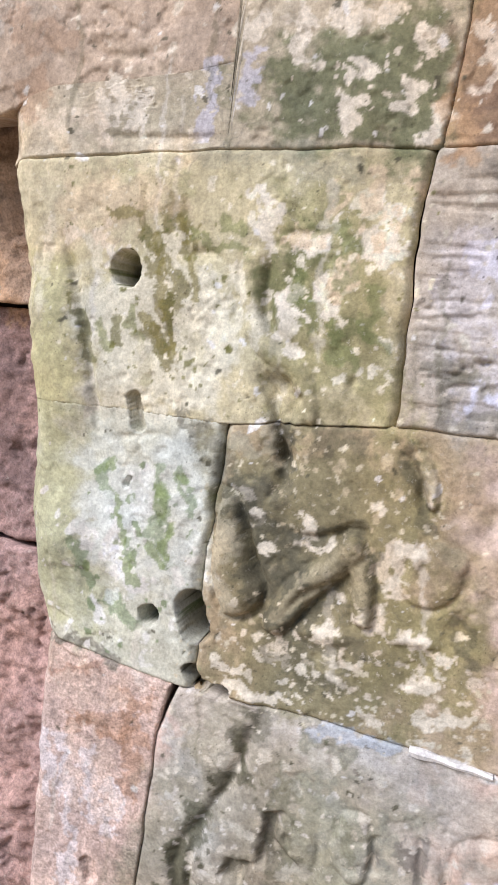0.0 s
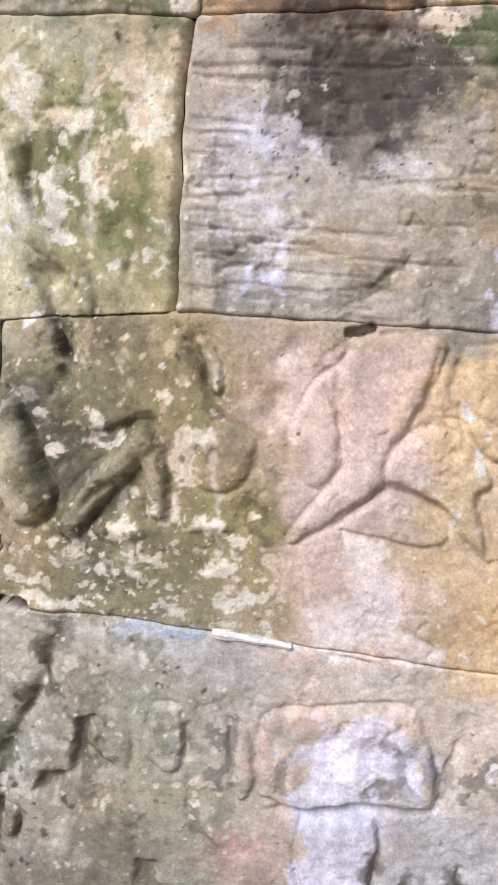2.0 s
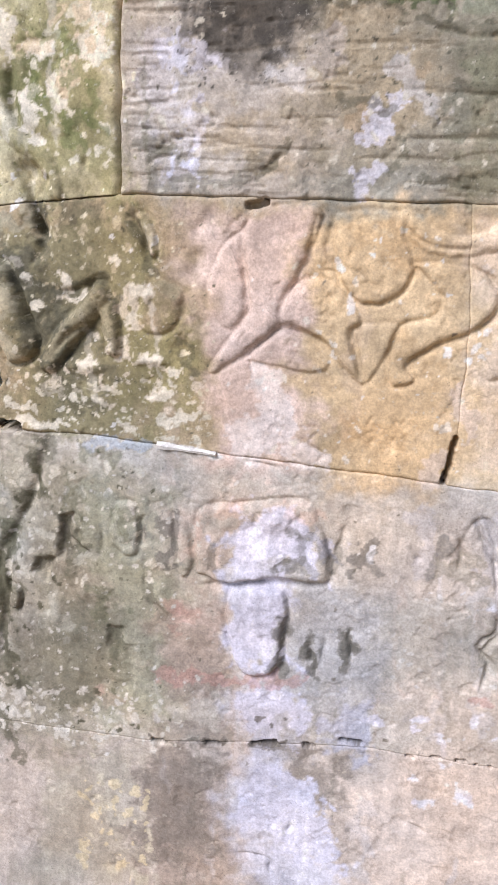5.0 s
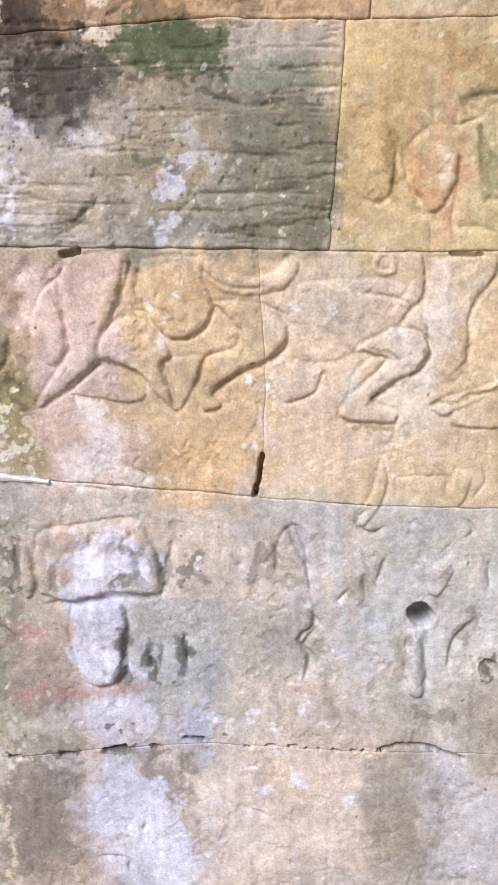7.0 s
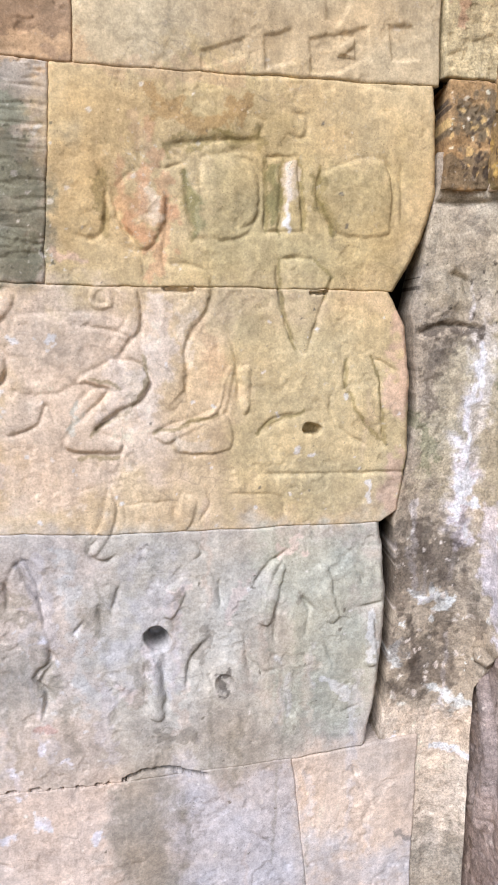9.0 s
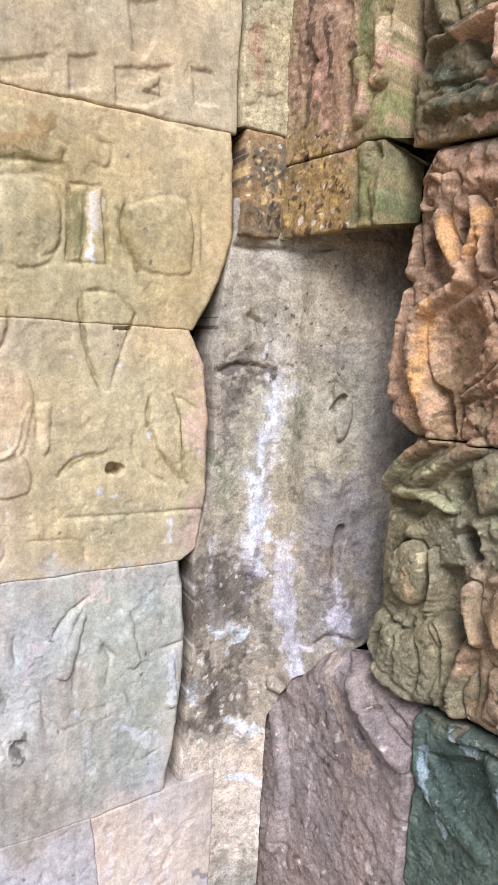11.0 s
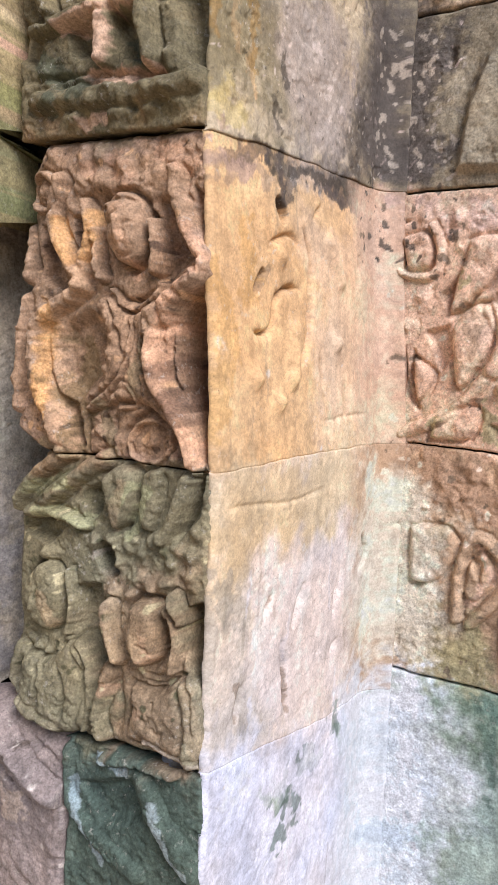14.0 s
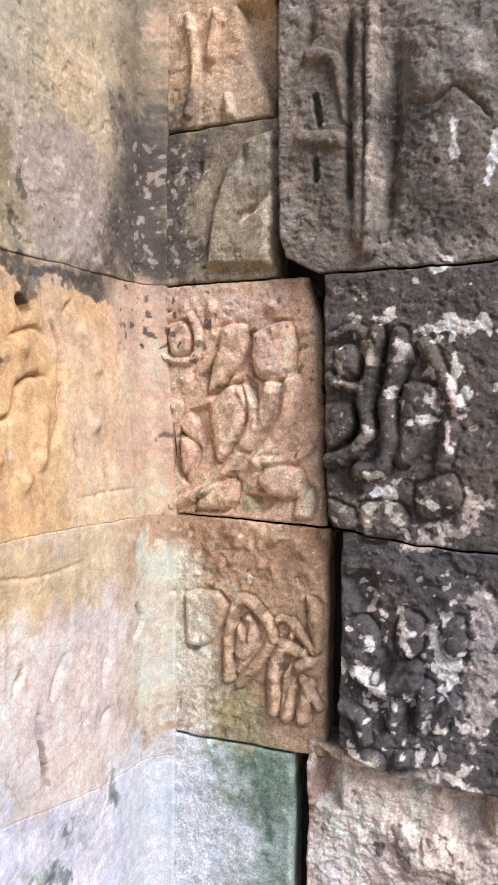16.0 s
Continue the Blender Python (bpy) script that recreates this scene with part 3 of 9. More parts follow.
plate("P", 0.0080, -0.0220, "0.388,1.470 0.417,1.459 0.429,1.400 0.407,1.396")
plate("P", 0.0060, -0.0176, "0.452,1.735 0.469,1.762 0.483,1.775 0.470,1.727 0.472,1.657 0.458,1.653")
plate("P", 0.0060, -0.0176, "0.554,1.746 0.567,1.741 0.561,1.696 0.552,1.655")
body("P", 0.0340, 0.0176, "0.478,1.632 0.530,1.608 0.577,1.634 0.615,1.624 0.597,1.586 0.594,1.538 0.610,1.487 0.641,1.440 0.654,1.398 0.637,1.383 0.623,1.421 0.589,1.451 0.543,1.471 0.493,1.466 0.437,1.450 0.467,1.494 0.481,1.542 0.473,1.586 0.455,1.611")
rod("P", 0.0130, 0.0120, 0.0220, "0.389,1.798 0.371,1.743 0.400,1.688 0.431,1.642")
rod("P", 0.0120, 0.0130, 0.0220, "0.437,1.761 0.449,1.722 0.433,1.676 0.424,1.636")
rod("P", 0.0140, 0.0200, 0.0264, "0.433,1.639 0.377,1.611 0.340,1.582 0.335,1.534 0.351,1.477 0.382,1.427 0.403,1.391")
rod("P", 0.0130, 0.0120, 0.0220, "0.604,1.789 0.604,1.763 0.617,1.732 0.635,1.699 0.655,1.668")
rod("P", 0.0130, 0.0170, 0.0242, "0.656,1.663 0.630,1.643 0.598,1.621 0.583,1.596")
rod("P", 0.0160, 0.0120, 0.0286, "0.567,1.600 0.569,1.554 0.584,1.504 0.616,1.463 0.642,1.425 0.650,1.385")
body("P", 0.0360, 0.0396, "0.478,1.744 0.489,1.765 0.517,1.771 0.543,1.761 0.556,1.730 0.557,1.697 0.546,1.674 0.528,1.664 0.506,1.673 0.486,1.700")
swell("P", 0.0060, 0.0088, "0.520,1.731 0.525,1.705")
groove("P", 0.0030, 0.0066, "0.507,1.684 0.525,1.679 0.541,1.683")
groove("P", 0.0030, 0.0066, "0.490,1.726 0.510,1.726")
groove("P", 0.0030, 0.0066, "0.529,1.726 0.548,1.724")
groove("P", 0.0030, 0.0066, "0.474,1.757 0.495,1.760 0.533,1.757 0.554,1.745")
rod("P", 0.0080, 0.0090, 0.0220, "0.459,1.721 0.461,1.675 0.472,1.653")
rod("P", 0.0080, 0.0090, 0.0220, "0.566,1.727 0.572,1.688 0.570,1.659")
swell("P", 0.0160, 0.0176, "0.516,1.779")
swell("P", 0.0160, 0.0176, "0.511,1.809")
swell("P", 0.0160, 0.0176, "0.482,1.785 0.465,1.787")
swell("P", 0.0160, 0.0176, "0.547,1.778")
swell("P", 0.0160, 0.0132, "0.315,1.827")
swell("P", 0.0160, 0.0132, "0.366,1.837")
swell("P", 0.0160, 0.0132, "0.427,1.829")
swell("P", 0.0160, 0.0132, "0.463,1.830")
swell("P", 0.0160, 0.0132, "0.548,1.817")
swell("P", 0.0160, 0.0132, "0.572,1.792")
swell("P", 0.0160, 0.0132, "0.425,1.796")
swell("P", 0.0160, 0.0132, "0.598,1.808")
swell("P", 0.0160, 0.0132, "0.392,1.814")
rod("P", 0.0060, 0.0060, 0.0132, "0.317,1.802 0.345,1.814 0.374,1.794 0.374,1.767 0.344,1.758 0.316,1.775 0.317,1.802")
swell("P", 0.0120, 0.0110, "0.347,1.786")
rod("P", 0.0170, 0.0160, 0.0198, "0.301,1.731 0.307,1.661")
rod("P", 0.0170, 0.0160, 0.0198, "0.293,1.623 0.286,1.534 0.284,1.454")
groove("P", 0.0030, 0.0099, "0.480,1.635 0.500,1.613 0.525,1.600 0.558,1.614 0.575,1.634")
groove("P", 0.0030, 0.0099, "0.491,1.639 0.510,1.623 0.528,1.617 0.552,1.628 0.564,1.641")
groove("P", 0.0030, 0.0099, "0.524,1.594 0.523,1.552 0.505,1.507 0.450,1.469")
groove("P", 0.0030, 0.0099, "0.532,1.592 0.532,1.548 0.518,1.504 0.470,1.460")
groove("P", 0.0030, 0.0099, "0.539,1.587 0.544,1.536 0.558,1.489")
groove("P", 0.0030, 0.0099, "0.475,1.622 0.505,1.578 0.515,1.534")
rod("P", 0.0050, 0.0050, 0.0110, "0.498,1.485 0.518,1.498 0.539,1.487 0.537,1.467 0.511,1.462 0.498,1.485")
rod("P", 0.0050, 0.0050, 0.0110, "0.529,1.412 0.546,1.439 0.581,1.447 0.607,1.433 0.605,1.404 0.572,1.384 0.539,1.390 0.529,1.412")
groove("P", 0.0040, 0.0110, "0.514,1.417 0.539,1.447 0.579,1.465")
groove("P", 0.0040, 0.0110, "0.534,1.381 0.519,1.418")
groove("P", 0.0040, 0.0110, "0.496,1.455 0.493,1.408 0.483,1.385")
groove("P", 0.0040, 0.0110, "0.442,1.450 0.439,1.401 0.453,1.384")
groove("P", 0.0040, 0.0110, "0.619,1.423 0.636,1.391")
swell("P", 0.0100, 0.0110, "0.571,1.415")
swell("P", 0.0100, 0.0110, "0.518,1.482")
swell("P", 0.0100, 0.0110, "0.464,1.423")
swell("P", 0.0100, 0.0110, "0.492,1.417")
swell("P", 0.0100, 0.0110, "0.614,1.395")
swell("P", 0.0100, 0.0110, "0.587,1.379")
plate("P", 0.0100, -0.0330, "0.419,1.168 0.470,1.181 0.490,1.138 0.491,1.072 0.457,1.042 0.428,1.082")
plate("P", 0.0050, -0.0660, "0.634,1.176 0.667,1.192 0.677,1.091 0.660,1.062 0.641,1.114")
plate("P", 0.0080, -0.0286, "0.629,1.357 0.659,1.371 0.652,1.319 0.620,1.280 0.610,1.293")
plate("P", 0.0080, -0.0286, "0.503,1.345 0.479,1.360 0.494,1.289 0.526,1.281")
plate("P", 0.0080, -0.0286, "0.439,1.326 0.474,1.348 0.471,1.308 0.452,1.281")
plate("P", 0.0060, -0.0264, "0.599,1.025 0.618,1.036 0.624,0.988 0.609,0.992")
plate("P", 0.0060, -0.0264, "0.459,1.023 0.487,1.047 0.487,0.984 0.470,0.958")
plate("P", 0.0060, -0.0264, "0.331,1.289 0.400,1.271 0.363,1.235 0.307,1.244")
rod("P", 0.0160, 0.0150, 0.0220, "0.280,1.288 0.327,1.336 0.396,1.381")
rod("P", 0.0160, 0.0150, 0.0220, "0.332,1.283 0.405,1.336 0.481,1.383")
rod("P", 0.0120, 0.0090, 0.0198, "0.321,1.281 0.385,1.286 0.447,1.274")
body("P", 0.0200, 0.0220, "0.479,1.355 0.514,1.378 0.545,1.373 0.550,1.344 0.532,1.294 0.504,1.278 0.492,1.312")
body("P", 0.0160, 0.0154, "0.558,1.370 0.589,1.376 0.591,1.329 0.576,1.287 0.552,1.295 0.555,1.336")
rod("P", 0.0120, 0.0130, 0.0198, "0.638,1.368 0.617,1.312 0.596,1.278")
body("P", 0.0260, 0.0308, "0.317,1.143 0.331,1.182 0.366,1.203 0.396,1.192 0.407,1.155 0.394,1.112 0.372,1.092 0.338,1.102")
swell("P", 0.0120, 0.0154, "0.364,1.223")
swell("P", 0.0120, 0.0154, "0.363,1.204")
swell("P", 0.0050, 0.0066, "0.356,1.147 0.352,1.129")
rod("P", 0.0080, 0.0060, 0.0154, "0.414,1.196 0.420,1.149 0.414,1.098")
swell("P", 0.0070, 0.0099, "0.318,1.068")
swell("P", 0.0070, 0.0099, "0.339,1.055")
swell("P", 0.0070, 0.0099, "0.364,1.051")
swell("P", 0.0070, 0.0099, "0.388,1.060")
swell("P", 0.0070, 0.0099, "0.410,1.081")
swell("P", 0.0070, 0.0099, "0.328,1.086")
body("P", 0.0300, 0.0220, "0.308,1.048 0.370,1.044 0.421,1.082 0.450,1.039 0.449,0.958 0.410,0.917 0.349,0.898 0.296,0.930 0.303,0.992")
rod("P", 0.0130, 0.0120, 0.0198, "0.305,1.048 0.275,0.972 0.319,0.948 0.396,0.928")
rod("P", 0.0130, 0.0120, 0.0198, "0.434,1.078 0.461,1.027 0.449,0.950")
groove("P", 0.0050, 0.0110, "0.343,1.036 0.355,0.988 0.348,0.944")
groove("P", 0.0050, 0.0110, "0.394,1.052 0.412,0.997 0.403,0.943")
body("P", 0.0300, 0.0396, "0.540,1.124 0.545,1.167 0.568,1.187 0.598,1.184 0.609,1.153 0.602,1.111 0.577,1.079 0.552,1.091")
rod("P", 0.0110, 0.0120, 0.0264, "0.503,1.161 0.501,1.122 0.521,1.081")
rod("P", 0.0070, 0.0080, 0.0220, "0.615,1.177 0.631,1.142 0.625,1.087")
rod("P", 0.0070, 0.0080, 0.0220, "0.627,1.202 0.639,1.162")
swell("P", 0.0110, 0.0154, "0.551,1.210")
swell("P", 0.0110, 0.0154, "0.602,1.211")
swell("P", 0.0110, 0.0154, "0.625,1.186")
swell("P", 0.0110, 0.0154, "0.503,1.181")
swell("P", 0.0110, 0.0154, "0.573,1.206")
swell("P", 0.0110, 0.0154, "0.540,1.184")
swell("P", 0.0110, 0.0154, "0.587,1.199")
swell("P", 0.0040, 0.0066, "0.547,1.145 0.545,1.117")
groove("P", 0.0030, 0.0077, "0.559,1.065 0.594,1.068 0.623,1.085")
groove("P", 0.0030, 0.0077, "0.562,1.055 0.597,1.056 0.629,1.076")
groove("P", 0.0030, 0.0077, "0.574,1.041 0.616,1.052 0.643,1.075")
groove("P", 0.0030, 0.0077, "0.556,1.094 0.571,1.097")
body("P", 0.0300, 0.0220, "0.543,1.043 0.596,1.045 0.639,1.076 0.660,1.036 0.656,0.955 0.592,0.959 0.543,0.964 0.550,1.012")
rod("P", 0.0150, 0.0120, 0.0220, "0.502,1.053 0.477,0.984 0.488,0.943")
rod("P", 0.0150, 0.0120, 0.0220, "0.651,1.068 0.664,1.013 0.654,0.947")
rod("P", 0.0100, 0.0100, 0.0176, "0.493,0.908 0.562,0.922 0.627,0.926")
rod("P", 0.0100, 0.0100, 0.0176, "0.581,0.962 0.635,0.952 0.676,0.946")
groove("P", 0.0040, 0.0110, "0.513,1.041 0.524,0.997 0.513,0.959")
groove("P", 0.0040, 0.0110, "0.467,0.927 0.539,0.931 0.606,0.926")
swell("P", 0.0100, 0.0110, "0.528,1.254")
swell("P", 0.0100, 0.0110, "0.556,1.247")
swell("P", 0.0100, 0.0110, "0.598,1.260")
swell("P", 0.0100, 0.0110, "0.628,1.263")
swell("P", 0.0100, 0.0110, "0.648,1.259")
swell("P", 0.0100, 0.0110, "0.575,1.273")
swell("P", 0.0100, 0.0110, "0.615,1.242")
swell("P", 0.0100, 0.0110, "0.513,1.228")
swell("P", 0.0100, 0.0110, "0.646,1.228")
swell("P", 0.0100, 0.0110, "0.617,1.217")
swell("P", 0.0100, 0.0110, "0.654,1.294")
swell("P", 0.0100, 0.0110, "0.464,1.248")
swell("P", 0.0100, 0.0110, "0.496,1.262")
plate("A", 0.0300, -0.0084, "0.151,1.405 0.213,1.412 0.238,1.373 0.218,1.326 0.192,1.302 0.169,1.339")
plate("A", 0.0100, -0.0084, "0.198,1.521 0.213,1.494 0.209,1.452 0.183,1.436 0.194,1.472 0.187,1.510")
plate("A", 0.0100, -0.0084, "0.218,1.273 0.252,1.319 0.290,1.344 0.300,1.319 0.284,1.283 0.246,1.274")
body("A", 0.0330, 0.0182, "0.119,1.438 0.138,1.432 0.151,1.396 0.169,1.345 0.189,1.306 0.172,1.271 0.137,1.264 0.117,1.295 0.109,1.356")
rod("A", 0.0200, 0.0180, 0.0154, "0.211,1.271 0.242,1.320 0.280,1.359 0.302,1.389")
rod("A", 0.0190, 0.0140, 0.0154, "0.302,1.393 0.317,1.356 0.326,1.299")
groove("A", 0.0060, 0.0098, "0.218,1.393 0.251,1.390 0.288,1.404 0.307,1.408")
groove("A", 0.0060, 0.0098, "0.218,1.277 0.249,1.319 0.290,1.345")
groove("A", 0.0070, 0.0105, "0.146,1.413 0.155,1.376 0.175,1.332 0.188,1.308")
groove("A", 0.0070, 0.0105, "0.189,1.515 0.198,1.487 0.202,1.462")
groove("A", 0.0080, 0.0140, "0.343,1.526 0.368,1.498 0.381,1.458 0.391,1.430")
rod("A", 0.0120, 0.0100, 0.0084, "0.373,1.510 0.387,1.484 0.392,1.460")
body("A", 0.0275, 0.0049, "0.399,1.421 0.441,1.401 0.446,1.367 0.426,1.337 0.396,1.326 0.366,1.346 0.377,1.390")
groove("A", 0.0110, 0.0112, "0.423,1.337 0.448,1.302 0.463,1.269")
groove("A", 0.0040, 0.0056, "0.447,1.395 0.438,1.352")
groove("A", 0.0040, 0.0056, "0.392,1.392 0.391,1.363")
swell("A", 0.0100, 0.0070, "0.371,1.283 0.410,1.283")
swell("A", 0.0100, 0.0070, "0.249,1.267 0.298,1.265")
swell("A", 0.0100, 0.0070, "0.132,1.152 0.183,1.149")
swell("A", 0.0160, -0.0070, "0.474,1.455 0.462,1.426")
swell("A", 0.0160, -0.0070, "0.490,1.517 0.470,1.502")
groove("A", 0.0100, 0.0105, "0.203,1.130 0.186,1.088 0.178,1.052 0.156,0.997 0.130,0.948 0.103,0.907 0.093,0.858 0.108,0.801 0.100,0.750 0.096,0.698 0.121,0.668")
groove("A", 0.0080, 0.0098, "0.135,0.948 0.121,0.902 0.115,0.853 0.130,0.796")
groove("A", 0.0080, 0.0098, "0.121,0.668 0.137,0.621 0.155,0.570")
groove("A", 0.0080, 0.0098, "0.175,1.018 0.140,0.969")
groove("A", 0.0080, 0.0098, "0.081,0.809 0.083,0.729")
body("A", 0.0066, 0.0112, "0.116,0.845 0.141,0.835 0.135,0.799 0.117,0.802")
plate("A", 0.0070, -0.0154, "0.225,0.987 0.247,0.996 0.239,0.954 0.259,0.936 0.275,0.925 0.217,0.912 0.221,0.951")
plate("A", 0.0070, -0.0154, "0.174,0.903 0.210,0.907 0.193,0.861 0.166,0.877")
plate("A", 0.0080, -0.0098, "0.316,0.785 0.342,0.784 0.335,0.727 0.312,0.740")
plate("A", 0.0080, -0.0098, "0.507,0.916 0.515,0.978 0.525,0.933")
plate("A", 0.0080, -0.0098, "0.650,0.995 0.666,0.952 0.653,0.940")
plate("A", 0.0080, -0.0098, "0.367,0.996 0.378,1.002 0.379,0.951 0.369,0.960")
body("A", 0.0143, 0.0084, "0.480,0.910 0.474,0.989 0.491,1.033 0.569,1.047 0.661,1.060 0.695,1.016 0.715,0.921 0.621,0.916 0.544,0.895")
plate("A", 0.0140, -0.0070, "0.606,0.996 0.657,1.028 0.685,1.008 0.674,0.943 0.628,0.942")
plate("A", 0.0140, -0.0070, "0.522,0.997 0.579,1.021 0.598,0.988 0.580,0.923 0.532,0.926")
body("A", 0.0187, 0.0098, "0.541,0.889 0.633,0.894 0.643,0.810 0.633,0.738 0.567,0.728 0.536,0.812")
groove("A", 0.0050, 0.0070, "0.640,0.838 0.637,0.771 0.623,0.715")
groove("A", 0.0050, 0.0070, "0.686,0.797 0.703,0.729")
groove("A", 0.0050, 0.0070, "0.754,0.843 0.762,0.768")
groove("A", 0.0050, 0.0070, "0.712,0.818 0.711,0.752")
groove("A", 0.0050, 0.0070, "0.738,1.031 0.724,0.978 0.720,0.938")
groove("A", 0.0050, 0.0070, "0.428,1.030 0.440,0.949")
groove("A", 0.0050, 0.0070, "0.380,0.897 0.389,0.851 0.426,0.820")
groove("A", 0.0050, 0.0070, "0.486,0.887 0.598,0.904 0.708,0.909")
groove("A", 0.0050, 0.0070, "0.300,0.979 0.302,0.920")
groove("A", 0.0050, 0.0070, "0.250,0.973 0.259,0.947")
body("A", 0.0110, 0.0056, "0.332,1.027 0.364,1.022 0.371,0.942 0.343,0.930 0.317,0.963")
body("A", 0.0110, 0.0056, "0.437,1.013 0.462,0.998 0.468,0.918 0.448,0.906")
swell("A", 0.0140, 0.0056, "0.218,0.828 0.209,0.787")
swell("A", 0.0140, 0.0056, "0.270,0.845")
swell("A", 0.0140, 0.0056, "0.413,0.864 0.431,0.838")
swell("A", 0.0140, 0.0056, "0.245,0.762")
body("A", 0.0187, 0.0064, "0.554,1.529 0.660,1.540 0.651,1.472 0.628,1.423 0.608,1.381 0.606,1.352 0.568,1.321 0.531,1.290 0.492,1.267 0.510,1.305 0.546,1.356 0.556,1.379 0.547,1.432 0.540,1.479")
body("A", 0.0132, 0.0032, "0.522,1.483 0.541,1.432 0.546,1.373 0.520,1.343 0.486,1.391 0.502,1.458")
groove("A", 0.0040, 0.0048, "0.544,1.477 0.549,1.423 0.556,1.383 0.544,1.354")
groove("A", 0.0040, 0.0048, "0.512,1.482 0.540,1.502 0.554,1.522")
body("A", 0.0154, 0.0064, "0.606,1.352 0.609,1.386 0.632,1.419 0.675,1.428 0.716,1.399 0.735,1.365 0.722,1.349 0.733,1.311 0.747,1.263 0.707,1.295 0.675,1.332 0.626,1.356")
body("A", 0.0066, 0.0032, "0.551,1.293 0.606,1.345 0.656,1.330 0.690,1.302 0.674,1.280 0.606,1.286")
groove("A", 0.0040, 0.0044, "0.549,1.295 0.576,1.319 0.616,1.347 0.658,1.329 0.690,1.302")
groove("A", 0.0040, 0.0044, "0.616,1.352 0.677,1.329 0.715,1.291 0.745,1.263")
groove("A", 0.0040, 0.0044, "0.661,1.442 0.690,1.439 0.706,1.412")
groove("A", 0.0040, 0.0044, "0.656,1.534 0.649,1.474 0.628,1.427")
groove("A", 0.0040, 0.0044, "0.606,1.396 0.628,1.423")
body("A", 0.0275, 0.0052, "0.689,1.528 0.777,1.532 0.799,1.484 0.813,1.455 0.799,1.419 0.762,1.395 0.723,1.399 0.696,1.436 0.686,1.482")
groove("A", 0.0040, 0.0040, "0.713,1.412 0.733,1.393 0.771,1.394 0.799,1.414 0.811,1.452 0.797,1.484")
groove("A", 0.0040, 0.0040, "0.718,1.482 0.711,1.455")
groove("A", 0.0040, 0.0040, "0.683,1.518 0.676,1.472 0.696,1.436")
body("A", 0.0165, 0.0064, "0.809,1.458 0.854,1.458 0.910,1.450 0.940,1.417 0.936,1.384 0.905,1.357 0.859,1.337 0.812,1.302 0.825,1.276 0.794,1.265 0.783,1.305 0.801,1.361 0.848,1.378 0.858,1.410")
groove("A", 0.0060, 0.0056, "0.813,1.300 0.859,1.334 0.907,1.355")
groove("A", 0.0040, 0.0044, "0.783,1.313 0.801,1.361 0.848,1.374 0.859,1.395")
groove("A", 0.0040, 0.0044, "0.730,1.355 0.720,1.340 0.745,1.263")
groove("A", 0.0040, 0.0044, "0.939,1.423 0.938,1.384 0.911,1.355")
groove("A", 0.0040, 0.0044, "0.882,1.454 0.922,1.444 0.941,1.418")
body("A", 0.0110, 0.0040, "0.736,1.359 0.782,1.363 0.797,1.352 0.777,1.313 0.751,1.267 0.737,1.304")
rod("A", 0.0180, 0.0140, 0.0056, "0.796,1.518 0.835,1.490 0.890,1.485 0.926,1.495 0.945,1.520")
groove("A", 0.0040, 0.0040, "0.795,1.511 0.816,1.491 0.855,1.481 0.901,1.482")
groove("A", 0.0040, 0.0040, "0.796,1.522 0.793,1.491")
groove("A", 0.0030, 0.0024, "0.646,1.188 0.681,1.186 0.665,1.161 0.691,1.144 0.673,1.128")
groove("A", 0.0030, 0.0024, "0.646,1.225 0.652,1.191")
groove("A", 0.0030, 0.0024, "0.556,1.317 0.567,1.258")
groove("A", 0.0030, 0.0024, "0.897,1.328 0.937,1.282 0.993,1.301")
body("A", 0.0275, 0.0029, "0.960,1.492 1.119,1.495 1.150,1.456 1.130,1.415 1.060,1.376 1.010,1.356 0.940,1.376")
body("A", 0.0121, 0.0061, "1.120,1.415 1.171,1.407 1.187,1.377 1.172,1.344 1.132,1.326 1.091,1.291 1.135,1.268 1.123,1.248 1.040,1.258 1.051,1.295 1.083,1.326 1.116,1.360 1.090,1.370 1.060,1.380")
body("A", 0.0066, 0.0029, "1.051,1.299 1.060,1.336 1.091,1.364 1.111,1.360 1.073,1.314")
groove("A", 0.0040, 0.0040, "0.939,1.282 0.990,1.299 1.006,1.336 1.026,1.299")
groove("A", 0.0040, 0.0040, "1.059,1.475 1.119,1.466 1.151,1.452 1.136,1.427 1.126,1.415")
groove("A", 0.0040, 0.0040, "1.136,1.415 1.173,1.405 1.188,1.375 1.170,1.342")
groove("A", 0.0040, 0.0040, "1.091,1.293 1.142,1.328")
groove("A", 0.0040, 0.0040, "1.032,1.252 1.123,1.248")
groove("A", 0.0040, 0.0040, "1.060,1.380 1.090,1.370 1.115,1.362")
rod("A", 0.0060, 0.0060, 0.0029, "1.089,1.532 1.104,1.542 1.118,1.530 1.117,1.511 1.099,1.507 1.087,1.518 1.089,1.532")
swell("A", 0.0120, 0.0029, "1.104,1.524")
body("A", 0.0088, 0.0036, "1.126,1.536 1.166,1.538 1.171,1.476 1.152,1.450 1.127,1.460 1.149,1.486")
groove("A", 0.0030, 0.0029, "1.125,1.503 1.120,1.534")
groove("A", 0.0030, 0.0029, "1.168,1.536 1.172,1.476 1.150,1.450")
body("A", 0.0165, 0.0032, "1.176,1.531 1.297,1.533 1.271,1.477 1.250,1.445 1.254,1.377 1.226,1.324 1.194,1.377 1.176,1.417 1.175,1.476")
groove("A", 0.0040, 0.0036, "1.299,1.545 1.291,1.506 1.260,1.467 1.249,1.427 1.259,1.367")
groove("A", 0.0040, 0.0036, "1.338,1.428 1.350,1.378 1.346,1.325")
groove("A", 0.0040, 0.0036, "1.251,1.365 1.223,1.326")
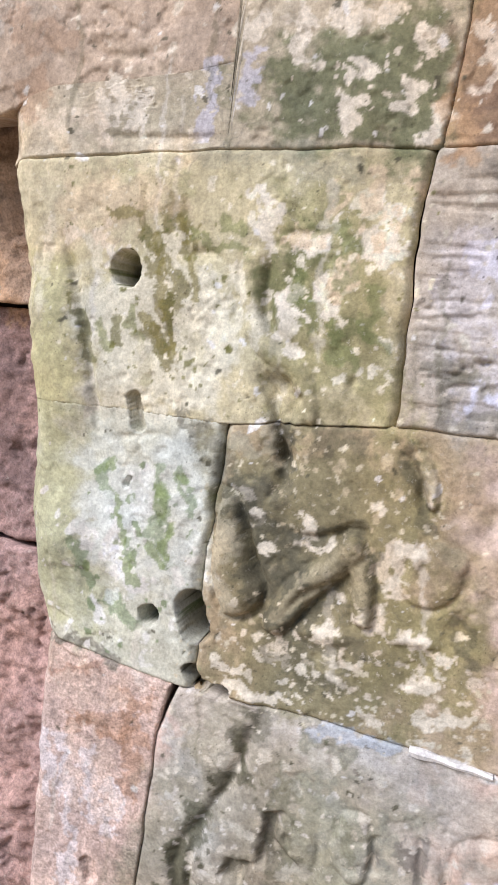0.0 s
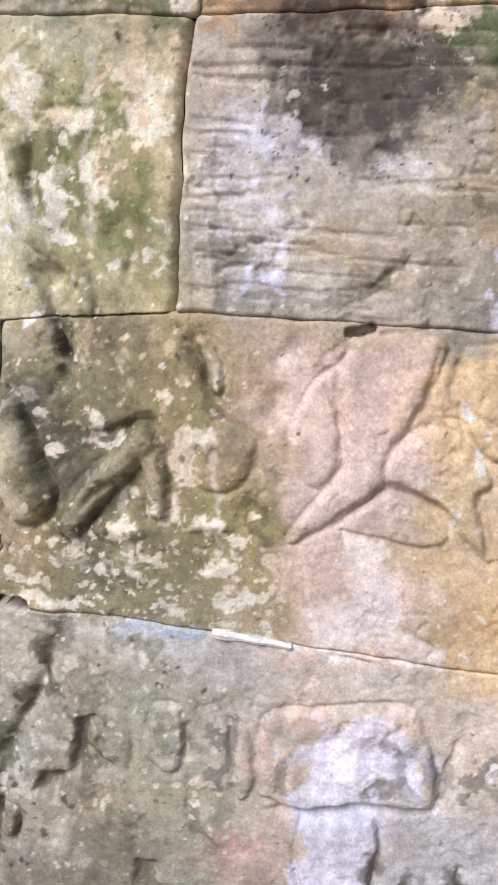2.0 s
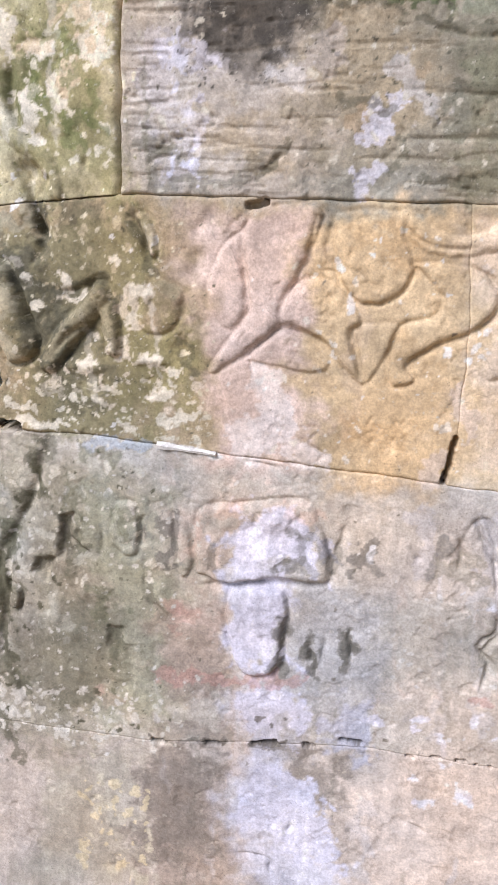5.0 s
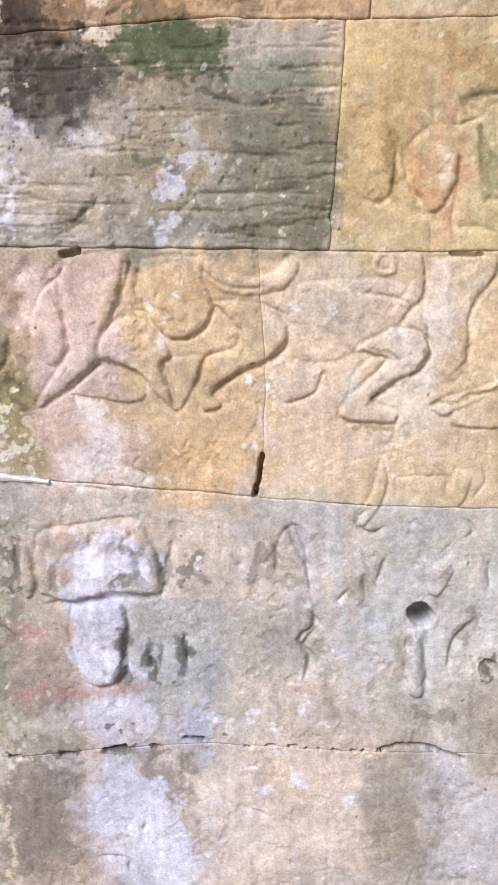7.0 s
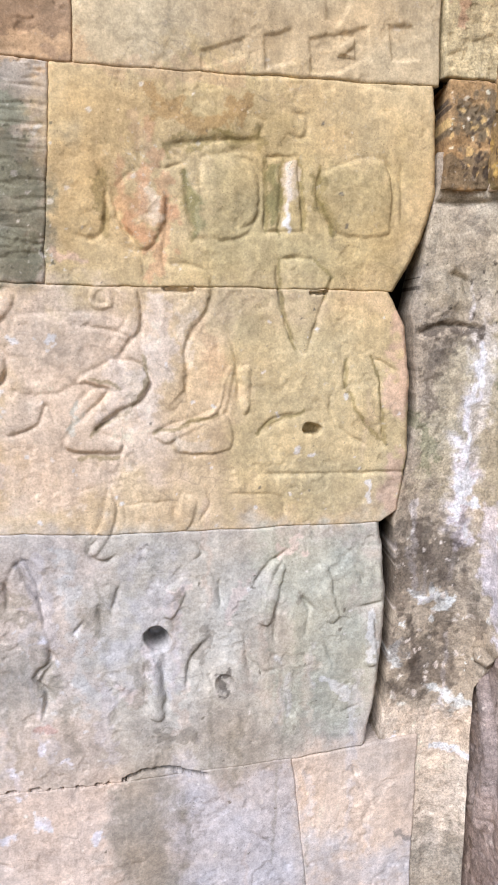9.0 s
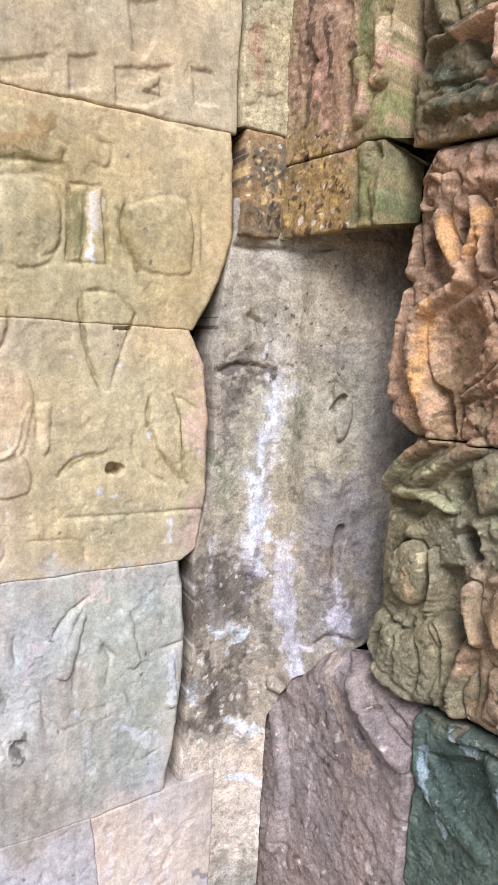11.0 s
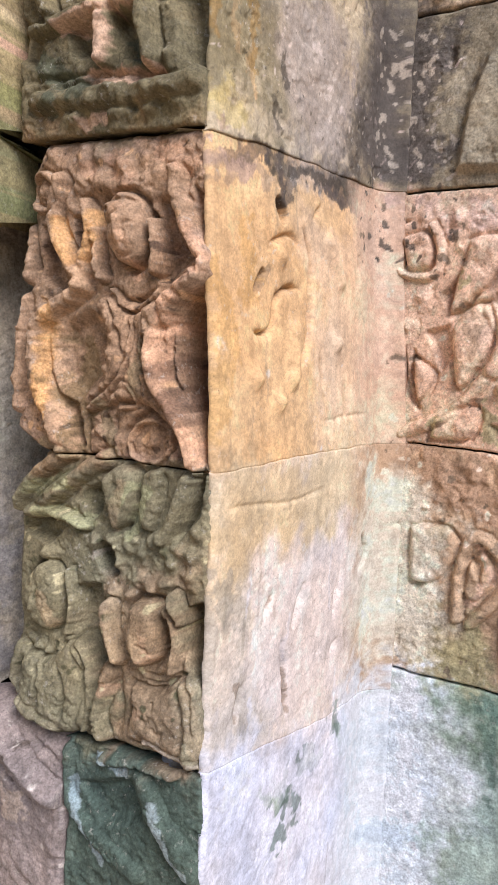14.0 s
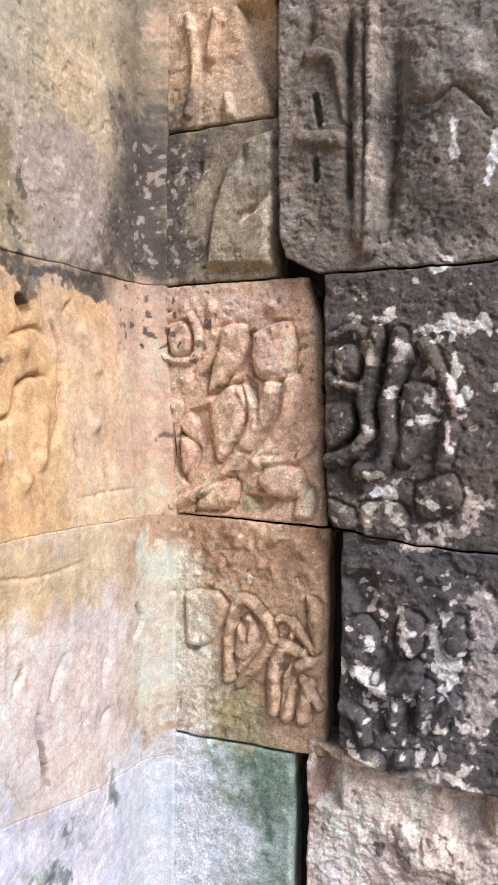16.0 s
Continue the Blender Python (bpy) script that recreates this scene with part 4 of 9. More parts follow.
body("A", 0.0055, 0.0036, "1.235,1.283 1.316,1.325 1.335,1.252 1.236,1.247")
body("A", 0.0066, 0.0036, "1.192,1.279 1.224,1.296 1.285,1.316 1.315,1.337 1.316,1.314 1.245,1.279 1.215,1.264")
rod("A", 0.0100, 0.0090, 0.0036, "1.318,1.327 1.333,1.396")
rod("A", 0.0100, 0.0090, 0.0036, "1.364,1.396 1.362,1.325")
body("A", 0.0066, 0.0032, "1.113,1.187 1.125,1.148 1.114,1.106 1.096,1.071 1.079,1.056 1.073,1.073 1.099,1.127")
groove("A", 0.0030, 0.0025, "1.140,1.153 1.228,1.156")
groove("A", 0.0030, 0.0025, "1.228,1.156 1.232,1.111")
groove("A", 0.0030, 0.0025, "1.140,1.116 1.140,1.153")
groove("A", 0.0030, 0.0025, "1.286,1.186 1.298,1.148 1.277,1.116")
groove("A", 0.0030, 0.0025, "1.333,1.163 1.428,1.159 1.441,1.114")
groove("A", 0.0030, 0.0025, "1.098,1.191 1.123,1.196")
groove("A", 0.0030, 0.0025, "1.061,1.180 1.092,1.189")
body("A", 0.0066, 0.0029, "1.244,1.170 1.270,1.159 1.267,1.127 1.251,1.099 1.234,1.127")
swell("A", 0.0100, 0.0022, "1.130,1.178")
swell("A", 0.0100, 0.0022, "1.167,1.180")
swell("A", 0.0100, 0.0022, "1.207,1.180")
swell("A", 0.0100, 0.0022, "1.353,1.181")
swell("A", 0.0100, 0.0022, "1.395,1.181")
groove("A", 0.0040, 0.0029, "0.920,0.983 0.936,1.038 0.964,1.056 0.989,1.007 1.000,0.927")
groove("A", 0.0040, 0.0029, "0.994,0.888 1.005,0.861 0.984,0.826 1.000,0.796 0.994,0.754")
groove("A", 0.0040, 0.0029, "1.084,0.974 1.091,0.915")
groove("A", 0.0040, 0.0029, "1.274,1.051 1.307,1.006 1.316,0.950")
groove("A", 0.0040, 0.0029, "1.445,1.039 1.416,0.984 1.408,0.927")
groove("A", 0.0040, 0.0029, "1.363,0.847 1.403,0.805 1.438,0.811")
groove("A", 0.0040, 0.0029, "1.178,0.837 1.187,0.752")
groove("A", 0.0040, 0.0029, "1.211,0.836 1.211,0.760")
groove("A", 0.0040, 0.0029, "1.470,0.972 1.495,0.927 1.487,0.869")
body("A", 0.0110, 0.0029, "1.185,0.860 1.206,0.860 1.215,0.778 1.198,0.748 1.182,0.778")
body("A", 0.0110, 0.0029, "0.644,1.019 0.686,1.041 0.705,0.997 0.708,0.931 0.660,0.920 0.640,0.953")
groove("A", 0.0050, 0.0032, "0.706,1.008 0.712,0.953 0.714,0.908")
groove("A", 0.0050, 0.0032, "0.640,0.829 0.643,0.771 0.632,0.724")
groove("A", 0.0050, 0.0032, "0.752,0.822 0.761,0.776")
groove("A", 0.0050, 0.0032, "0.687,0.805 0.690,0.735")
groove("A", 0.0080, 0.0056, "0.153,1.759 0.151,1.703 0.163,1.659 0.191,1.634 0.228,1.633")
rod("A", 0.0180, 0.0140, 0.0064, "0.135,1.737 0.135,1.673 0.161,1.631 0.209,1.598 0.224,1.549")
plate("A", 0.0080, -0.0128, "0.165,1.596 0.193,1.591 0.211,1.570 0.198,1.530 0.181,1.560")
groove("A", 0.0050, 0.0096, "0.150,1.602 0.183,1.531")
groove("A", 0.0050, 0.0096, "0.208,1.584 0.218,1.550")
groove("A", 0.0060, 0.0056, "0.031,1.744 0.077,1.744 0.103,1.720")
groove("A", 0.0060, 0.0056, "0.059,1.625 0.057,1.595")
groove("A", 0.0060, 0.0056, "0.287,1.613 0.276,1.590 0.290,1.578")
groove("A", 0.0050, 0.0040, "0.152,1.773 0.235,1.778")
groove("A", 0.0050, 0.0040, "0.202,1.772 0.206,1.748")
plate("Q", 0.0080, -0.0204, "0.895,1.432 0.966,1.431 0.922,1.396")
plate("Q", 0.0080, -0.0204, "0.794,1.434 0.858,1.457 0.817,1.397")
plate("Q", 0.0080, -0.0204, "0.782,1.685 0.815,1.721 0.849,1.684 0.811,1.636")
plate("Q", 0.0080, -0.0204, "0.888,1.683 0.914,1.671 0.909,1.612 0.896,1.624")
plate("Q", 0.0060, -0.0153, "0.730,1.577 0.754,1.499 0.744,1.461 0.726,1.513")
plate("Q", 0.0060, -0.0153, "0.886,1.778 0.904,1.777 0.900,1.707 0.888,1.707")
plate("Q", 0.0060, -0.0153, "0.757,1.612 0.797,1.624 0.813,1.564 0.793,1.539")
rod("Q", 0.0104, 0.0104, 0.0122, "0.675,1.812 0.686,1.739 0.754,1.722 0.775,1.768 0.757,1.820")
body("Q", 0.0200, 0.0136, "0.693,1.801 0.749,1.806 0.759,1.747 0.711,1.736")
body("Q", 0.0200, 0.0136, "0.833,1.790 0.885,1.795 0.882,1.719 0.849,1.684 0.800,1.646 0.809,1.709")
body("Q", 0.0240, 0.0204, "0.906,1.777 0.985,1.796 0.995,1.705 0.964,1.675 0.914,1.683 0.900,1.730")
body("Q", 0.0240, 0.0204, "0.806,1.622 0.837,1.660 0.876,1.665 0.890,1.610 0.866,1.550 0.828,1.501 0.813,1.561")
rod("Q", 0.0156, 0.0130, 0.0163, "0.881,1.655 0.906,1.598 0.880,1.529 0.816,1.455 0.717,1.405")
rod("Q", 0.0195, 0.0169, 0.0177, "0.991,1.670 0.981,1.599 0.943,1.540 0.916,1.504")
rod("Q", 0.0195, 0.0169, 0.0177, "0.946,1.665 0.929,1.601 0.892,1.541")
rod("Q", 0.0130, 0.0130, 0.0122, "1.031,1.535 0.993,1.509 0.939,1.505")
body("Q", 0.0180, 0.0170, "0.932,1.493 1.006,1.496 1.022,1.441 0.971,1.427 0.920,1.457")
body("Q", 0.0180, 0.0170, "0.774,1.399 0.789,1.439 0.868,1.467 0.857,1.406")
body("Q", 0.0180, 0.0170, "0.730,1.562 0.781,1.527 0.747,1.474")
body("Q", 0.0180, 0.0170, "1.007,1.441 1.041,1.454 1.039,1.391 0.997,1.394")
groove("Q", 0.0040, 0.0119, "0.707,1.587 0.723,1.500 0.756,1.449")
groove("Q", 0.0040, 0.0119, "0.670,1.473 0.679,1.395")
groove("Q", 0.0040, 0.0119, "0.643,1.611 0.659,1.536")
groove("Q", 0.0040, 0.0119, "0.712,1.835 0.666,1.825")
swell("Q", 0.0120, 0.0102, "0.654,1.737")
swell("Q", 0.0120, 0.0102, "0.641,1.675")
swell("Q", 0.0120, 0.0102, "0.678,1.662")
swell("Q", 0.0120, 0.0102, "0.805,1.830")
swell("Q", 0.0120, 0.0102, "0.947,1.828")
swell("Q", 0.0120, 0.0102, "0.741,1.686")
swell("Q", 0.0120, 0.0102, "0.714,1.624")
swell("Q", 0.0120, 0.0102, "1.022,1.772")
swell("Q", 0.0120, 0.0102, "0.681,1.524")
body("Q", 0.0160, 0.0136, "0.869,1.157 0.902,1.185 0.924,1.140 0.894,1.086 0.865,1.096")
body("Q", 0.0160, 0.0136, "1.025,1.232 1.057,1.215 1.060,1.122 1.040,1.131")
body("Q", 0.0160, 0.0136, "0.748,1.216 0.822,1.224 0.850,1.179 0.811,1.113 0.756,1.105")
rod("Q", 0.0130, 0.0130, 0.0163, "0.854,1.043 0.857,1.165 0.888,1.212 0.941,1.171 0.944,1.117 0.880,1.036")
rod("Q", 0.0078, 0.0078, 0.0109, "0.947,1.160 0.972,1.182 0.998,1.167 0.992,1.138 0.961,1.131 0.947,1.160")
rod("Q", 0.0104, 0.0104, 0.0122, "0.998,1.174 1.043,1.120")
rod("Q", 0.0104, 0.0104, 0.0122, "1.018,1.060 1.056,1.009")
rod("Q", 0.0156, 0.0143, 0.0177, "0.960,0.989 0.956,1.072 0.980,1.122 1.019,1.116")
rod("Q", 0.0156, 0.0143, 0.0177, "0.986,0.982 0.994,1.066 1.032,1.097")
rod("Q", 0.0156, 0.0143, 0.0177, "1.020,0.979 1.031,1.051")
plate("Q", 0.0060, -0.0153, "0.748,1.102 0.782,1.099 0.765,1.084")
plate("Q", 0.0060, -0.0153, "0.999,1.092 1.011,1.082 0.983,1.008 0.977,1.030")
plate("Q", 0.0060, -0.0153, "0.876,1.170 0.903,1.167 0.897,1.125")
swell("Q", 0.0140, 0.0085, "0.806,1.320")
swell("Q", 0.0140, 0.0085, "0.872,1.338")
swell("Q", 0.0140, 0.0085, "0.949,1.338")
swell("Q", 0.0140, 0.0085, "1.011,1.326")
swell("Q", 0.0140, 0.0085, "0.834,1.274")
swell("Q", 0.0140, 0.0085, "0.925,1.283")
swell("Q", 0.0140, 0.0085, "1.024,1.281")
plate("D", 0.0100, -0.0225, "1.170,1.754 1.198,1.753 1.191,1.633 1.188,1.567 1.169,1.556 1.178,1.641")
plate("D", 0.0100, -0.0225, "1.244,1.726 1.259,1.725 1.235,1.674 1.222,1.612 1.211,1.612 1.230,1.685")
plate("D", 0.0080, -0.0180, "1.131,1.611 1.147,1.622 1.143,1.563 1.111,1.530")
plate("D", 0.0080, -0.0180, "1.078,1.502 1.134,1.504 1.147,1.450 1.125,1.436")
plate("D", 0.0080, -0.0180, "1.250,1.508 1.279,1.571 1.298,1.612 1.291,1.509")
rod("D", 0.0120, 0.0120, 0.0165, "1.087,1.750 1.137,1.767 1.167,1.718 1.158,1.663 1.130,1.652 1.085,1.674")
body("D", 0.0220, 0.0165, "1.094,1.731 1.138,1.735 1.147,1.676 1.102,1.670")
body("D", 0.0220, 0.0165, "1.075,1.622 1.131,1.622 1.134,1.568 1.089,1.533 1.073,1.565")
rod("D", 0.0156, 0.0156, 0.0225, "1.176,1.758 1.167,1.694 1.152,1.631 1.161,1.567 1.123,1.523 1.078,1.510")
rod("D", 0.0168, 0.0180, 0.0240, "1.219,1.750 1.209,1.672 1.195,1.620 1.203,1.567 1.188,1.503 1.145,1.491")
body("D", 0.0240, 0.0180, "1.227,1.662 1.289,1.651 1.280,1.589 1.242,1.505 1.209,1.515 1.219,1.589")
body("D", 0.0240, 0.0180, "1.147,1.429 1.222,1.433 1.236,1.380 1.160,1.359")
body("D", 0.0240, 0.0180, "1.080,1.436 1.131,1.417 1.138,1.380 1.093,1.387")
body("D", 0.0240, 0.0180, "1.252,1.466 1.321,1.490 1.334,1.430 1.264,1.405")
rod("D", 0.0156, 0.0156, 0.0180, "1.266,1.733 1.296,1.673 1.327,1.612")
rod("D", 0.0156, 0.0156, 0.0180, "1.318,1.571 1.301,1.510")
body("D", 0.0200, 0.0150, "1.115,1.196 1.164,1.213 1.187,1.162 1.156,1.114 1.118,1.119")
body("D", 0.0200, 0.0150, "1.230,1.234 1.271,1.216 1.261,1.152 1.233,1.139 1.215,1.177")
body("D", 0.0200, 0.0150, "1.106,0.941 1.183,0.957 1.197,0.916 1.118,0.910")
body("D", 0.0200, 0.0150, "1.300,1.211 1.341,1.227 1.343,1.156 1.311,1.151")
rod("D", 0.0168, 0.0180, 0.0210, "1.144,1.101 1.190,1.077 1.234,1.095 1.254,1.121")
rod("D", 0.0168, 0.0180, 0.0210, "1.211,1.016 1.233,1.063 1.254,1.098")
rod("D", 0.0156, 0.0144, 0.0195, "1.265,1.026 1.275,1.091")
rod("D", 0.0156, 0.0144, 0.0195, "1.295,1.021 1.326,1.069")
rod("D", 0.0156, 0.0144, 0.0195, "1.114,1.033 1.148,1.017 1.160,0.976")
rod("D", 0.0156, 0.0144, 0.0195, "1.226,0.946 1.287,0.959")
plate("D", 0.0100, -0.0210, "1.198,1.155 1.215,1.136 1.200,1.091 1.173,1.097")
plate("D", 0.0100, -0.0210, "1.180,1.045 1.206,1.060 1.203,0.995 1.176,1.001")
plate("D", 0.0100, -0.0210, "1.238,1.055 1.259,1.059 1.255,0.995 1.235,0.991")
plate("D", 0.0100, -0.0210, "1.118,1.286 1.173,1.302 1.185,1.239 1.142,1.223")
swell("D", 0.0120, 0.0090, "1.129,1.308")
swell("D", 0.0120, 0.0090, "1.215,1.306")
swell("D", 0.0120, 0.0090, "1.277,1.302")
swell("D", 0.0120, 0.0090, "1.308,1.264")
swell("D", 0.0120, 0.0090, "1.185,1.250")
groove("R", 0.0040, 0.0182, "2.003,1.581 2.051,1.587 2.067,1.635 2.111,1.659 2.145,1.657")
groove("R", 0.0040, 0.0182, "2.184,1.685 2.187,1.606 2.153,1.532")
groove("R", 0.0040, 0.0182, "2.171,1.757 2.194,1.699 2.176,1.605")
groove("R", 0.0040, 0.0182, "2.205,1.783 2.232,1.806")
groove("R", 0.0040, 0.0182, "2.393,1.745 2.383,1.684")
groove("R", 0.0040, 0.0182, "2.221,1.555 2.236,1.492")
groove("R", 0.0040, 0.0182, "2.318,1.490 2.326,1.434")
groove("R", 0.0040, 0.0182, "2.425,1.201 2.449,1.160 2.419,1.130")
hole("R", 0.0080, 0.0200, "2.027,1.672 2.009,1.645")
groove("R", 0.0050, 0.0208, "2.045,1.129 2.063,1.162")
groove("R", 0.0050, 0.0208, "2.144,1.095 2.178,1.153")
groove("R", 0.0050, 0.0208, "2.304,1.066 2.321,1.129")
groove("R", 0.0050, 0.0208, "2.107,1.082 2.121,1.007 2.133,0.943")
groove("R", 0.0050, 0.0208, "2.302,0.999 2.326,1.012")
groove("R", 0.0050, 0.0208, "1.967,0.991 1.983,1.038")
groove("R", 0.0050, 0.0208, "2.544,0.960 2.538,0.911")
groove("R", 0.0040, 0.0033, "1.932,1.326 2.007,1.323 2.121,1.311 2.238,1.321")
groove("R", 0.0040, 0.0033, "2.234,1.439 2.414,1.447")
groove("R", 0.0040, 0.0104, "2.507,1.213 2.575,1.252")
groove("R", 0.0040, 0.0104, "2.050,1.719 2.124,1.745 2.156,1.715")
swell("R", 0.0160, 0.0130, "2.260,1.749 2.300,1.689")
swell("R", 0.0160, 0.0130, "2.080,1.705")
swell("R", 0.0160, 0.0130, "2.128,1.593 2.115,1.514")
swell("R", 0.0160, 0.0130, "2.285,1.578")
swell("R", 0.0160, 0.0130, "2.002,1.514")
swell("R", 0.0160, 0.0130, "2.072,1.476")
swell("N", 0.0260, 0.0120, "0.290,1.497 0.264,1.397 0.247,1.239 0.240,1.068")
swell("N", 0.0300, 0.0100, "0.371,1.623 0.364,1.536")
swell("N", 0.0300, 0.0100, "0.408,1.217 0.411,1.045")
swell("N", 0.0300, 0.0100, "0.358,1.403 0.353,1.245")
swell("N", 0.0200, -0.0100, "0.433,1.540 0.460,1.249")
swell("N", 0.0200, -0.0100, "0.482,1.179 0.485,1.014")
groove("N", 0.0060, 0.0120, "0.404,1.456 0.402,1.418")
groove("N", 0.0060, 0.0120, "0.425,1.136 0.433,1.078")
groove("N", 0.0060, 0.0120, "0.388,0.914 0.440,0.938 0.491,0.918")
groove("N", 0.0060, 0.0120, "0.160,1.712 0.260,1.715 0.400,1.720")
groove("N", 0.0060, 0.0120, "0.133,1.461 0.200,1.484 0.282,1.474")
groove("N", 0.0060, 0.0120, "0.196,1.580 0.232,1.572 0.245,1.529")
body("N", 0.0120, 0.0080, "0.404,1.456 0.450,1.428 0.444,1.363 0.417,1.349")
rod("N", 0.0140, 0.0100, 0.0140, "0.309,0.813 0.366,0.789 0.405,0.723")
swell("N", 0.0180, 0.0140, "0.184,1.569 0.211,1.528")
swell("N", 0.0180, 0.0140, "0.184,0.939")
swell("N", 0.0180, 0.0140, "0.242,0.699")
swell("N", 0.0180, 0.0140, "0.151,0.810")
swell("N", 0.0180, 0.0140, "0.399,1.295 0.424,1.250")
rod("K", 0.0160, 0.0140, 0.0200, "0.293,0.889 0.365,0.846 0.408,0.824")
rod("K", 0.0160, 0.0140, 0.0200, "0.219,0.949 0.268,0.923 0.301,0.883")
groove("K", 0.0060, 0.0120, "0.322,0.902 0.402,0.873")
groove("K", 0.0060, 0.0120, "0.259,0.835 0.339,0.774")
groove("K", 0.0060, 0.0120, "0.411,0.926 0.442,0.861")
plate("P", 0.0080, -0.0286, "0.405,2.013 0.456,2.018 0.459,1.965 0.414,1.976")
plate("P", 0.0080, -0.0286, "0.489,2.015 0.543,2.011 0.552,1.950 0.505,1.958")
plate("P", 0.0120, -0.0495, "0.590,2.066 0.638,2.052 0.651,1.919 0.618,1.924 0.606,1.993")
plate("P", 0.0100, -0.0220, "0.526,2.083 0.574,2.070 0.579,2.021 0.540,2.024")
plate("P", 0.0100, -0.0220, "0.297,2.048 0.335,2.019 0.329,1.975 0.301,1.992")
rod("P", 0.0120, 0.0130, 0.0220, "0.338,2.019 0.398,2.025 0.477,2.030 0.541,2.029")
rod("P", 0.0140, 0.0140, 0.0264, "0.478,2.021 0.479,1.955")
rod("P", 0.0140, 0.0140, 0.0264, "0.340,2.109 0.363,2.041")
rod("P", 0.0140, 0.0140, 0.0264, "0.551,2.014 0.565,1.939")
rod("P", 0.0180, 0.0160, 0.0176, "0.346,1.916 0.454,1.909 0.599,1.903 0.637,1.908")
swell("P", 0.0130, 0.0132, "0.422,1.881")
swell("P", 0.0130, 0.0132, "0.501,1.881")
swell("P", 0.0130, 0.0132, "0.562,1.886")
swell("P", 0.0130, 0.0132, "0.600,1.892")
swell("P", 0.0130, 0.0132, "0.456,1.893")
swell("P", 0.0130, 0.0132, "0.356,1.954")
swell("P", 0.0130, 0.0132, "0.429,1.936")
swell("P", 0.0130, 0.0132, "0.518,1.928")
groove("P", 0.0050, 0.0132, "0.318,1.952 0.405,1.945 0.507,1.934 0.598,1.920")
groove("P", 0.0050, 0.0132, "0.392,2.104 0.408,2.048")
groove("P", 0.0050, 0.0132, "0.493,2.085 0.502,2.042")
rod("K", 0.0130, 0.0140, 0.0180, "0.222,2.003 0.237,1.945 0.225,1.917")
rod("K", 0.0130, 0.0140, 0.0180, "0.261,2.066 0.273,2.002 0.254,1.974")
rod("K", 0.0130, 0.0140, 0.0180, "0.305,2.053 0.295,1.995 0.274,1.968")
groove("K", 0.0060, 0.0120, "0.216,1.864 0.231,1.795 0.223,1.727")
groove("K", 0.0060, 0.0120, "0.257,1.885 0.275,1.846 0.254,1.802 0.267,1.724")
groove("K", 0.0060, 0.0120, "0.317,1.848 0.310,1.786 0.303,1.721")
groove("K", 0.0060, 0.0120, "0.186,2.012 0.190,1.906")
swell("K", 0.0200, 0.0100, "0.246,1.850 0.248,1.775")
swell("K", 0.0200, 0.0100, "0.305,1.814 0.286,1.733")
swell("K", 0.0200, 0.0100, "0.268,1.911 0.258,1.876")
body("A", 0.0165, 0.0050, "1.137,1.713 1.173,1.742 1.214,1.704 1.216,1.666 1.197,1.619 1.172,1.609 1.142,1.657")
groove("A", 0.0050, 0.0043, "1.115,1.740 1.131,1.685 1.146,1.639 1.156,1.611")
groove("A", 0.0050, 0.0043, "1.220,1.714 1.220,1.658 1.212,1.592 1.226,1.583")
groove("A", 0.0050, 0.0043, "1.096,1.758 1.116,1.703 1.107,1.629 1.068,1.625 1.049,1.638")
groove("A", 0.0050, 0.0043, "1.167,1.790 1.178,1.745")
groove("A", 0.0050, 0.0043, "1.250,1.749 1.264,1.625")
groove("A", 0.0050, 0.0043, "1.264,1.625 1.303,1.631")
groove("A", 0.0050, 0.0043, "1.303,1.631 1.282,1.705 1.275,1.751")
groove("A", 0.0050, 0.0043, "1.220,1.782 1.306,1.796 1.392,1.802")
groove("A", 0.0050, 0.0043, "1.249,1.763 1.220,1.770")
groove("A", 0.0050, 0.0043, "1.295,1.574 1.299,1.535 1.288,1.506")
groove("A", 0.0050, 0.0043, "1.216,1.583 1.256,1.583 1.297,1.574")
groove("A", 0.0050, 0.0043, "1.137,1.620 1.176,1.592 1.178,1.544")
groove("A", 0.0040, 0.0036, "1.399,1.775 1.397,1.707 1.393,1.645")
groove("A", 0.0040, 0.0036, "1.393,1.645 1.416,1.645")
groove("A", 0.0040, 0.0036, "1.431,1.766 1.428,1.679 1.425,1.645")
groove("A", 0.0040, 0.0036, "1.452,1.776 1.468,1.647")
groove("A", 0.0040, 0.0036, "1.341,1.770 1.376,1.752 1.384,1.679 1.351,1.650 1.316,1.678")
groove("A", 0.0040, 0.0036, "1.366,1.842 1.390,1.833 1.382,1.806")
groove("A", 0.0040, 0.0036, "1.437,1.852 1.467,1.843 1.464,1.808 1.435,1.816")
groove("A", 0.0040, 0.0029, "1.422,1.594 1.425,1.527 1.454,1.446 1.476,1.429 1.502,1.498")
groove("A", 0.0040, 0.0029, "1.390,1.275 1.430,1.302 1.473,1.313")
groove("A", 0.0040, 0.0029, "1.424,1.594 1.472,1.609")
swell("A", 0.0300, 0.0022, "1.348,1.715")
swell("A", 0.0300, 0.0022, "1.068,1.675")
swell("A", 0.0300, 0.0022, "1.323,1.850")
swell("A", 0.0300, 0.0022, "1.416,1.556")
rod("P", 0.0070, 0.0070, 0.0154, "0.485,1.632 0.513,1.611 0.537,1.609 0.565,1.621 0.580,1.638")
rod("P", 0.0050, 0.0050, 0.0110, "0.526,1.596 0.524,1.543 0.503,1.498 0.458,1.466")
swell("P", 0.0060, 0.0088, "0.505,1.587")
swell("P", 0.0060, 0.0088, "0.501,1.565")
swell("P", 0.0060, 0.0088, "0.495,1.542")
swell("P", 0.0060, 0.0088, "0.483,1.520")
swell("P", 0.0060, 0.0088, "0.467,1.496")
